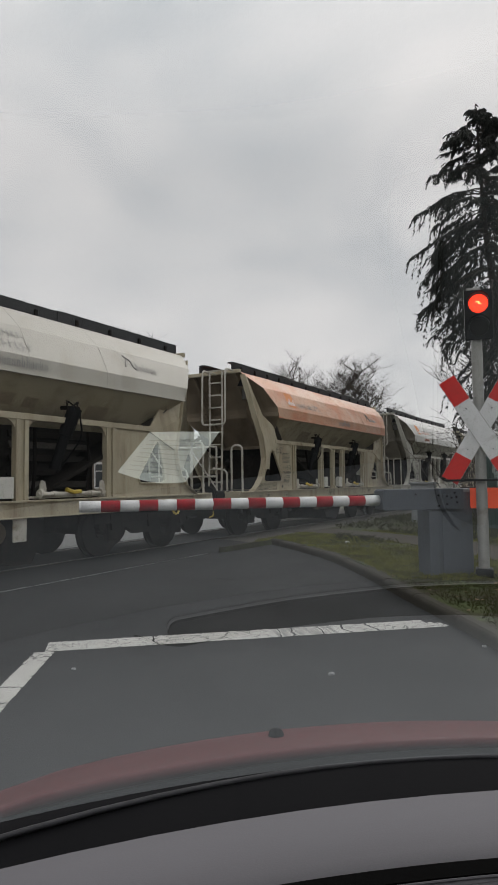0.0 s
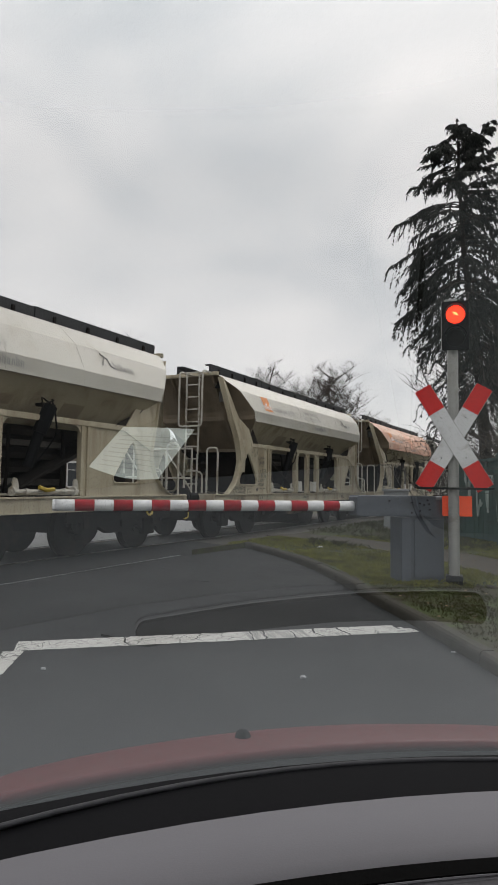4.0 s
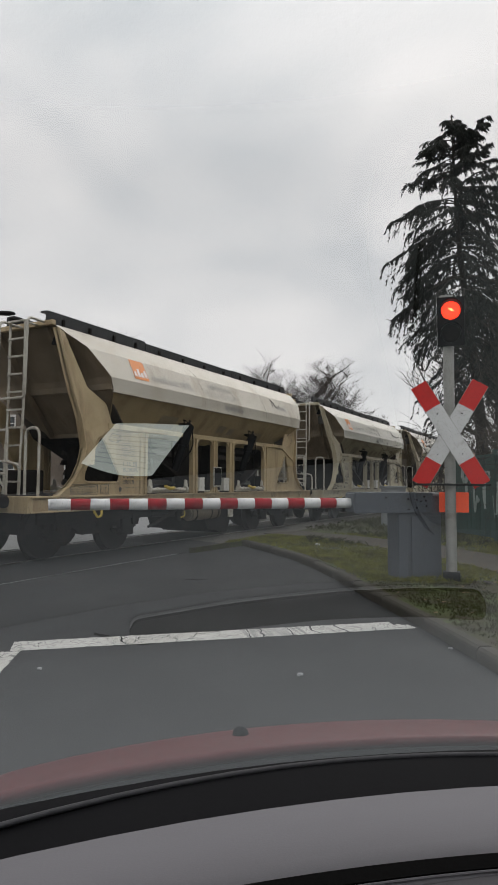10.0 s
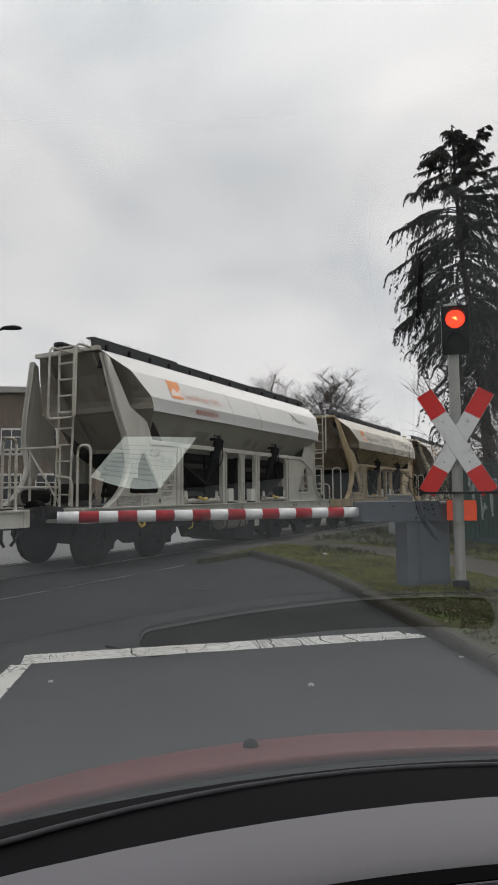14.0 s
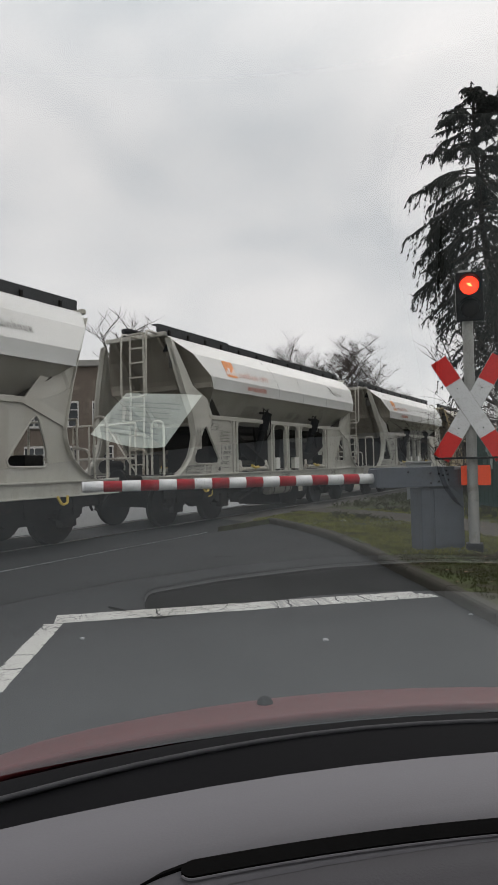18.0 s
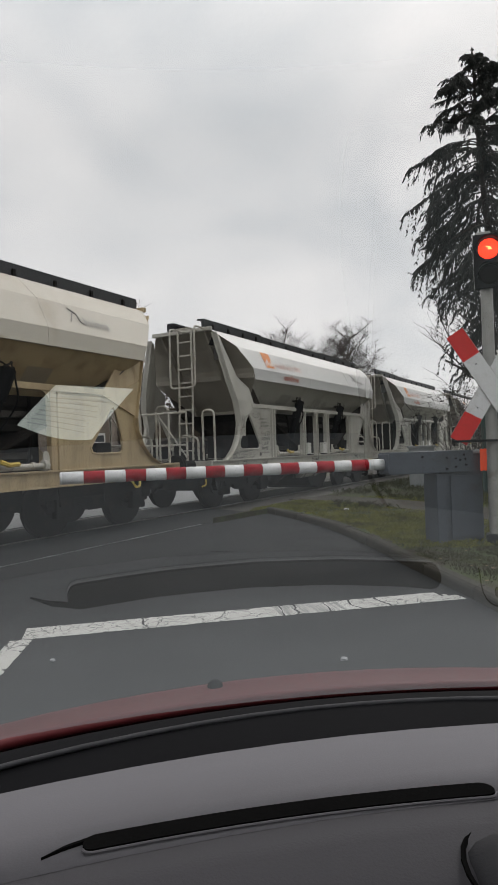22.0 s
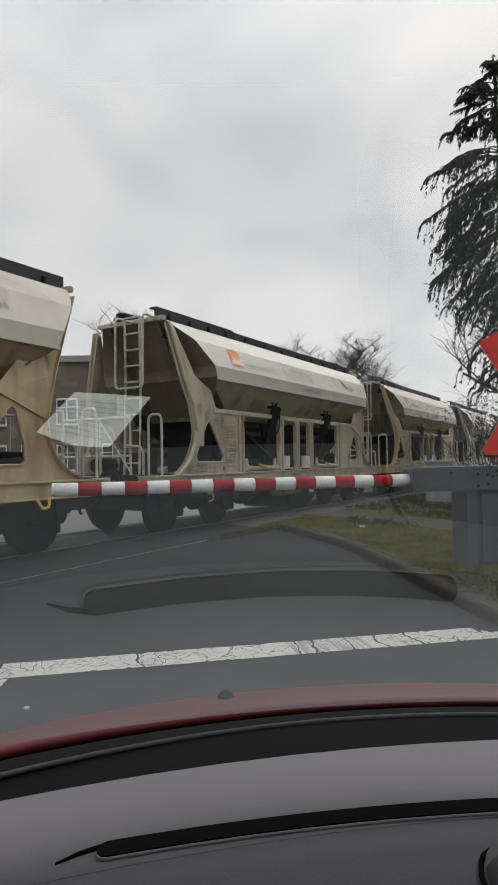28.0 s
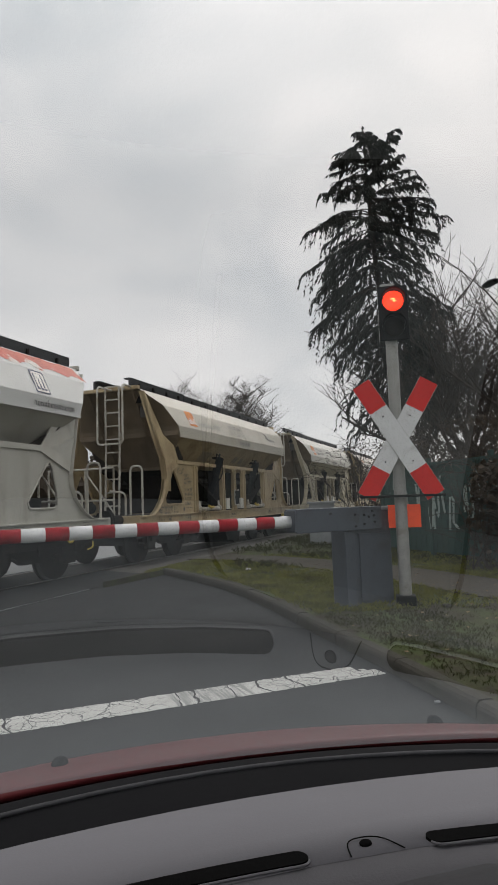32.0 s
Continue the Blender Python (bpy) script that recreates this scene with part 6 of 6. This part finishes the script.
                box(bm, 0.14 * k, 0.14 * k + 0.09, 0.07 + 0.05 * (k % 3 - 1), 0.085 + 0.05 * (k % 3 - 1), 0, 0.002)
            sb = part("scrawl_bars", bm, LETTER_GHOST, ob, "second scrawled line shown as bars")
            sb.matrix_basis = band_pose(-0.72, 0.16) @ Matrix.Scale(0.84, 4)
        bm = B()
        tube(bm, [(0, 0.02, 0), (0.10, 0.20, 0), (0.02, 0.26, 0), (0.18, 0.18, 0), (0.22, 0.04, 0), (0.3, 0.0, 0)], 0.014, 4)
        for k in range(6):
            box(bm, 0.30 + 0.10 * k, 0.325 + 0.10 * k, -0.02, 0.15 if k in (0, 2) else 0.09, 0, 0.002)
            box(bm, 0.345 + 0.10 * k, 0.365 + 0.10 * k, -0.02, 0.09, 0, 0.002)
            box(bm, 0.325 + 0.10 * k, 0.345 + 0.10 * k, 0.07 if k % 2 else -0.02, 0.09 if k % 2 else 0.0, 0, 0.002)
        em = part("emblem", bm, LETTER_GHOST, ob, "small faded grey curled emblem with bars")
        em.matrix_basis = band_pose(2.75, 0.36)
    else:
        bm = B()
        rng = random.Random(31)
        xs = [1.2 + 0.19 * k for k in range(21)]
        top = [(x, 0.55 + rng.uniform(-0.05, 0.0)) for x in xs]
        low = [(x, 0.04 + rng.uniform(-0.04, 0.16)) for x in xs]
        prism(bm, low + top[::-1], 0, 0.002, "z")
        bmesh.ops.triangulate(bm, faces=[f for f in bm.faces if len(f.verts) > 4])
        gf = part("graffiti", bm, GRAFFITI, ob, "scratched red graffiti band")
        gf.matrix_basis = facet_pose(HULL[3], HULL[4], 0, 0, 0.006)
        bm = B()
        box(bm, 0, 0.36, 0, 0.46, 0, 0.002)
        sg = part("sign_field", bm, NAVY, ob, "navy square emblem")
        sg.matrix_basis = band_pose(3.25, 0.08)
        bm = B()
        box(bm, 0.025, 0.335, 0.025, 0.435, 0.002, 0.004)
        part("sign_inner", bm, LOGO_W, sg)
        bm = B()
        for k in range(3):
            box(bm, 0.06 + 0.09 * k, 0.085 + 0.09 * k, 0.07, 0.39 - 0.1 * (k % 2), 0.004, 0.006)
            box(bm, 0.06 + 0.09 * k, 0.13 + 0.09 * k, 0.07, 0.10, 0.004, 0.006)
        part("sign_bars", bm, NAVY, sg)
        bm = B()
        for k in range(13):
            h = 0.12 if k in (4, 8, 11) else 0.075
            box(bm, 0.085 * k, 0.085 * k + 0.016, 0, h, 0, 0.002)
            box(bm, 0.085 * k + 0.016, 0.085 * k + 0.055, 0 if k % 2 else 0.06, 0.016 if k % 2 else 0.075, 0, 0.002)
            box(bm, 0.085 * k + 0.04, 0.085 * k + 0.055, 0, 0.075, 0, 0.002)
        wb = part("address_bars", bm, LETTER_DARK, ob, "line of small lettering shown as bars")
        wb.matrix_basis = Matrix.Translation((3.15, -1.468, 3.03)) @ Matrix.Rotation(radians(90), 4, "X")
    # repainted patches on the lower flank
    for px, v0, w, h in ((-1.9, 0.34, 0.62, 0.34), (0.35, 0.42, 0.34, 0.22), (0.85, 0.40, 0.26, 0.20), (2.3, 0.30, 0.5, 0.30)):
        bm = B()
        box(bm, -w / 2, w / 2, 0, h, 0, 0.003)
        pt = part("paint_patch", bm, PATCH_PALE if style in ("pale", "graffiti") else PATCH_CREAM, ob, "duller repainted patch")
        lo, hi = Vector((0, -0.74, 2.22)), Vector((0, -1.455, 2.965))
        up = (hi - lo).normalized()
        out = Vector((0, -up.z, up.y))
        p = lo.lerp(hi, v0) + out * 0.004 + Vector((px, 0, 0))
        pt.matrix_basis = Matrix.Translation(p) @ Matrix(((1, 0, 0, 0), (0, up.y, out.y, 0), (0, up.z, out.z, 0), (0, 0, 0, 1)))
    return ob


ORDER = ["pale", "pale", "cream", "pale", "orange", "cream", "cream", "tan", "pale", "pale", "pale", "tan", "cream", "tan", "graffiti"]
FIRST = -5                                   # place in the train of the first wagon of ORDER
made, wagons = {}, []
for k, style in enumerate(ORDER):
    if style not in made:
        made[style] = wagon(style)
        wagons.append((k + FIRST, made[style]))
    else:
        wagons.append((k + FIRST, copy_thing(made[style], Matrix.Identity(4))))


# ---- the car from which the view is taken ----
def bow(x, peak, fall):
    """How far the windscreen's base and the bonnet's edge reach ahead, curving back to both sides."""
    return peak - fall * abs(x - 0.435) ** 2


def loft(name, rows, mat, parent, label, smooth=True, thick=0.012):
    bm = B()
    grid = [[bm.verts.new(p) for p in r] for r in rows]
    under = [[bm.verts.new((p[0], p[1], p[2] - thick)) for p in r] for r in rows]
    for g, flip in ((grid, False), (under, True)):
        for a, b in zip(g, g[1:]):
            for i in range(len(a) - 1):
                q = (a[i], a[i + 1], b[i + 1], b[i])
                bm.faces.new(q[::-1] if flip else q)
    for i in range(len(grid[0]) - 1):
        bm.faces.new((grid[0][i + 1], grid[0][i], under[0][i], under[0][i + 1]))
        bm.faces.new((grid[-1][i], grid[-1][i + 1], under[-1][i + 1], under[-1][i]))
    for a, b, c, d in zip(grid, grid[1:], under, under[1:]):
        bm.faces.new((a[0], b[0], d[0], c[0]))
        bm.faces.new((b[-1], a[-1], c[-1], d[-1]))
    return part(name, bm, mat, parent, label, smooth)


SCREEN_BOW, SCREEN_TURN, SCREEN_LIFT, SCREEN_ROUND = 0.3472, 0.1721, -0.0169, 0.2276
HOOD = (0.285, 0.525, 0.484)             # left, right and front of the display hood
XS = [0.435 + 0.80 * (i / 20 - 0.5) * 2 for i in range(21)]


def pane_start(x):
    """How far up its slope the pane begins, left off lower to hide reflections."""
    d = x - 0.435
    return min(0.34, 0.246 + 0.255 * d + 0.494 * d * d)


def slope_z(x, y):
    """Height of the lower dashboard."""
    v = y + 0.083 * (x - 0.435) + 0.29 * (x - 0.435) ** 2
    return float(np.interp(v, (0.155, 0.195, 0.275, 0.355, 0.415, 0.455, 0.495), (0.75, 0.86, 0.93, 0.975, 1.003, 1.017, 1.022)))


def own_car():
    ob = thing("car", "small red car, seen from inside over its grey dashboard", "car")
    rows = []
    for out, drop in ((0, 0), (0.012, 0.001), (0.05, -0.004), (0.10, -0.013), (0.15, -0.026), (0.194, -0.042), (0.25, -0.068), (0.35, -0.125), (0.45, -0.19), (0.60, -0.28), (0.70, -0.39), (0.75, -0.55)):
        k = min(1.0, out / 0.194)
        rows.append([(x, 0.963 + out - (0.093 + 0.012 * k) * (x - 0.435) - (0.375 - 0.056 * k) * (x - 0.435) ** 2,
                      0.9435 + drop + (0.006 - 0.047 * k) * (x - 0.435) ** 2 - 0.25 * max(0, abs(x - 0.435) - 0.6) ** 1.5) for x in XS])
    loft("bonnet", rows, BONNET, ob, "dark red glossy bonnet")
    for nx, y, z in ((0.147, 1.060, 0.928), (0.840, 1.085, 0.893)):
        bm = B()
        bmesh.ops.create_uvsphere(bm, u_segments=14, v_segments=8, radius=0.013)
        for v in bm.verts:
            v.co = Vector((nx + v.co.x * 1.05, y + v.co.y * 1.5, z + v.co.z * (1.0 if v.co.z > 0 else 0.6)))
        part("washer_jet", bm, COWL, ob, "small black washer jet", smooth=True)
    rows = []
    for y, z in ((0.66, 0.90), (0.74, 0.885), (0.80, 0.892), (0.86, 0.912), (0.91, 0.930), (0.942, 0.9385), (0.953, 0.935), (0.985, 0.910)):
        rows.append([(x, y - 0.093 * (x - 0.435) - 0.375 * (x - 0.435) ** 2, z) for x in XS])
    loft("cowl", rows, COWL, ob, "black plastic cowl below the windscreen")
    part("cowl_seal", tube(B(), [(x, 0.925 - 0.093 * (x - 0.435) - 0.42 * (x - 0.435) ** 2, 0.934) for x in XS], 0.004, 6), RUBBER, ob, "grey rubber seal that draws the highlight along the cowl", smooth=True)
    # three tones of one plastic: the shade of the slope is coloured in
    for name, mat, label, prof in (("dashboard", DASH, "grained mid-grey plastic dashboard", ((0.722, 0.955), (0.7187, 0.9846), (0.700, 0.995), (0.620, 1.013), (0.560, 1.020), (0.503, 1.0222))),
                                   ("dash_shelf", DASH_MID, "dashboard shelf, coloured darker as it slopes into shade", ((0.503, 1.0218), (0.472, 1.0195), (0.45, 1.015), (0.435, 1.011), (0.412, 1.002))),
                                   ("lower_dashboard", DASH_LOW, "lower dashboard facing the seats, coloured dark for shade", ((0.412, 1.001), (0.355, 0.975), (0.275, 0.93), (0.195, 0.86), (0.155, 0.75), (0.165, 0.5)))):
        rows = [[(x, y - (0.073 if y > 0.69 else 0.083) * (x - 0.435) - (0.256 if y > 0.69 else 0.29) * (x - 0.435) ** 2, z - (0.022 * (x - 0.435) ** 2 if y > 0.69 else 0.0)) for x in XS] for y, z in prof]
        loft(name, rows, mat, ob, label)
    # two defroster slots, a sensor and the hood of the middle display
    for x0, x1 in ((0.0036, 0.3506), (0.4617, 0.80)):
        pts_f, pts_b = [], []
        n = 40
        for i in range(n + 1):
            x = (x0 + x1) / 2 - (x1 - x0) / 2 * math.cos(math.pi * i / n)
            y = 0.5128 - 0.1194 * (x - 0.435) - 0.3063 * (x - 0.435) ** 2
            e = 1 - (1 - min(1.0, min(x - x0, x1 - x) / 0.0095)) ** 2
            e = max(0.02, e) ** 0.5
            pts_f.append((x, y + 0.0095 * e))
            pts_b.append((x, y - 0.0095 * e))
        bm = B()
        prism(bm, pts_f + pts_b[::-1], 1.019, 1.0245, "z")
        slot = part("defroster_slot", bm, SLOT, ob, "black defroster slot")
        bm = B()
        tube(bm, [(p[0], p[1] - 0.003, 1.0235) for p in pts_b[1:-1]], 0.0012, 6)
        part("slot_lip", bm, DASH, slot, "rounded lip of the slot")
    bm = B()
    prism(bm, [(0.03, 0.5208), (0.008, 0.5168), (-0.010, 0.5090), (-0.0259, 0.4970), (-0.012, 0.5052), (0.008, 0.5135), (0.03, 0.5175)], 1.019, 1.0238, "z")
    part("slot_tail", bm, SLOT, ob, "thin crease running from the slot")
    bm = B()
    bmesh.ops.create_uvsphere(bm, u_segments=12, v_segments=8, radius=0.006)
    for v in bm.verts:
        v.co = Vector((0.4076, 0.5234, 1.0225)) + Vector((v.co.x, v.co.y * 0.8, v.co.z * 0.5))
    part("light_sensor", bm, SLOT, ob, "small black light sensor", smooth=True)
    part("sensor_seam", tube(B(), bend([(0.386, 0.508, 1.023), (0.392, 0.534, 1.023), (0.424, 0.532, 1.023), (0.436, 0.504, 1.023)], 0.015), 0.0006, 5), SLOT, ob)
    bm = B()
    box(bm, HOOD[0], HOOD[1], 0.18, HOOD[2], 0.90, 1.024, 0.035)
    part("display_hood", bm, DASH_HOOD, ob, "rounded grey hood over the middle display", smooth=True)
    bm = B()
    tube(bm, bend([(HOOD[0] - 0.003, 0.22, 0.990), (HOOD[0] - 0.003, HOOD[2] + 0.003, 0.995), (HOOD[1] + 0.003, HOOD[2] + 0.003, 0.995), (HOOD[1] + 0.003, 0.22, 0.990)], 0.07, 8), 0.0022, 5)
    for v in bm.verts:
        v.co.z += 0.022
    part("hood_seam", bm, SLOT, ob, "dark seam round the hood")
    # windscreen: a slightly bowed pane, 36 degrees from level
    a = radians(35.85)
    low, high = Vector((0, 0.78, 0.95)), Vector((0, -0.14, 0.95 + 0.92 * math.tan(a)))
    nrm = Vector((0, math.sin(a), math.cos(a)))
    verts, faces, nx, ny = [], [], 28, 12
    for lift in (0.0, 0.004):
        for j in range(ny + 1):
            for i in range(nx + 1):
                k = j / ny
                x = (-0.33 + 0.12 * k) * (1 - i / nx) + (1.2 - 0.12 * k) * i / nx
                # no glass below this, so the black cowl shows without a mirrored veil
                k = pane_start(x) + (1 - pane_start(x)) * k
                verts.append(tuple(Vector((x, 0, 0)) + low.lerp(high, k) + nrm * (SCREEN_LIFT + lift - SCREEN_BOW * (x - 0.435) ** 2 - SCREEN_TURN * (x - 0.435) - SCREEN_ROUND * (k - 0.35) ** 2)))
    for layer in (0, 1):
        for j in range(ny):
            for i in range(nx):
                n = layer * (nx + 1) * (ny + 1) + j * (nx + 1) + i
                q = (n, n + 1, n + nx + 2, n + nx + 1)
                faces.append(q if layer == 0 else q[::-1])
    me = bpy.data.meshes.new("windscreen")
    me.from_pydata(verts, [], faces)
    me.materials.append(SCREEN)
    me.materials.append(CLEAR)
    for i, p in enumerate(me.polygons):
        p.use_smooth = True
        p.material_index = 0 if i < nx * ny else 1
    pane = tagged(new("windscreen", me), "clear sloping windscreen with faint reflections")
    pane.parent = ob
    pane.visible_shadow = False
    # shell round the cabin
    zt = high.z
    part("roof", box(B(), -0.25, 1.12, -2.1, -0.14, zt, zt + 0.04, 0.015), BONNET, ob, "red roof panel")
    part("headliner", box(B(), -0.24, 1.11, -2.1, -0.21, zt - 0.03, zt - 0.004), LINING, ob, "dark headliner")
    for x in (-0.40, 1.27):
        part("door", box(B(), x - 0.03, x + 0.03, -1.3, 0.45, 0.28, 1.08, 0.015), BONNET, ob, "red car door")
        s = 1 if x < 0 else -1
        bm = B()
        tube(bm, [(x + s * 0.03, 0.72, 0.95), (x + s * 0.15, -0.20, zt)], 0.05, 8)
        part("windscreen_pillar", bm, LINING, ob, "dark windscreen pillar")
        part("rear_side", box(B(), x - 0.03, x + 0.03, -2.2, -1.3, 0.28, 0.98, 0.015), BONNET, ob, "red rear side panel")
        bm = B()
        tube(bm, [(x + s * 0.02, -1.9, 0.97), (x + s * 0.15, -1.75, zt)], 0.06, 6)
        part("rear_pillar", bm, BONNET, ob, "red rear pillar")
        for wy in (1.15, -1.45):
            wheel = part("wheel", disc(B(), (x + s * 0.06, wy, 0.30), 0.30, 0.19, (1, 0, 0), 24), TYRE, ob, "black tyre")
            part("rim", disc(B(), (x - s * 0.045, wy, 0.30), 0.19, 0.03, (1, 0, 0), 20), GALV, wheel, "silver rim")
        part("wing", box(B(), x - 0.03 + s * 0.05, x + 0.03 + s * 0.05, 0.75, 1.6, 0.36, 0.62, 0.02), BONNET, ob, "red front wing")
    part("tailgate", box(B(), -0.38, 1.25, -2.25, -2.17, 0.30, 1.0, 0.02), BONNET, ob, "red tailgate")
    part("floor_pan", box(B(), -0.38, 1.25, -2.2, 1.55, 0.20, 0.26), LINING, ob, "dark floor pan")
    part("front_bumper", box(B(), -0.36, 1.23, 1.55, 1.74, 0.22, 0.55, 0.05), BONNET, ob, "red front bumper")
    for x in (-0.02, 0.89):
        part("seat", box(B(), x - 0.24, x + 0.24, -0.75, -0.28, 0.30, 0.58, 0.06), LINING, ob, "dark seat cushion")
        part("seat_back", box(B(), x - 0.23, x + 0.23, -0.98, -0.82, 0.50, 1.22, 0.06), LINING, ob, "dark seat back")
    # a slip of paper lying on the dash, which the windscreen mirrors
    bm = B()
    n = 8
    near_l, far_l, far_r, near_r = (Vector((-0.008, 0.375)), Vector((0.0265, 0.355)), Vector((0.0867, 0.3686)), Vector((0.0463, 0.3968)))
    for i in range(n):
        q = []
        for u, v in ((i / n, 0), ((i + 1) / n, 0), ((i + 1) / n, 1), (i / n, 1)):
            p = near_l.lerp(near_r, u).lerp(far_l.lerp(far_r, u), v)
            p.y += 0.004 * math.sin(math.pi * u) * (1 - v)
            q.append((p.x, p.y, slope_z(p.x, p.y) + 0.002))
        bm.faces.new([bm.verts.new(p) for p in q])
        bm.faces.new([bm.verts.new((p[0], p[1], p[2] - 0.0008)) for p in q[::-1]])
    slip = part("paper_slip", bm, PAPER, ob, "small white printed paper slip")
    bm = B()
    for k in range(8):
        p, q = near_l.lerp(far_l, 0.1 + 0.1 * k).lerp(near_r.lerp(far_r, 0.1 + 0.1 * k), 0.08), near_l.lerp(far_l, 0.1 + 0.1 * k).lerp(near_r.lerp(far_r, 0.1 + 0.1 * k), 0.85 - 0.05 * (k % 3))
        tube(bm, [(p.x, p.y, slope_z(p.x, p.y) + 0.0024), (q.x, q.y, slope_z(q.x, q.y) + 0.0024)], 0.0005, 4)
    part("print_line", bm, INK, slip, "grey printed lines")
    return ob


own = own_car()


# ---- what moves ----
def train_way(t):
    k = min(int(t), 31)
    f = t - k
    p = [TRAIN[max(0, min(32, i))] for i in (k - 1, k, k + 1, k + 2)]
    if k == 0:
        p[0] = 2 * p[1] - p[2]
    if k == 31:
        p[3] = 2 * p[2] - p[1]
    return 0.5 * (2 * p[1] + (p[2] - p[0]) * f + (2 * p[0] - 5 * p[1] + 4 * p[2] - p[3]) * f * f + (3 * p[1] - p[0] - 3 * p[2] + p[3]) * f ** 3)


def motions():
    turn = math.degrees(TRACK)
    for place, ob in wagons:
        rows = []
        for t in range(33):
            p = ALONG * (train_way(t) - place * WAGON) + BESIDE * MID
            rows.append((t, pose(p.x, p.y, 0, 0, 0, turn)))
        walk(ob, rows)
        for wheels in [o for o in ob.children_recursive if o.name.startswith("wheelset")]:
            x, y, z = wheels.location
            walk(wheels, [(0.16 * i, pose(x, y, z, 0, math.degrees(train_way(0.16 * i) / 0.46), 0)) for i in range(201)])
    a = radians(CAR_TURN)
    walk(own, [(t, pose(CAR_AT.x - math.sin(a) * u + math.cos(a) * v, CAR_AT.y + math.cos(a) * u + math.sin(a) * v, w, 0, 0, CAR_TURN)) for t, u, v, w in CAR_WAY])


motions()
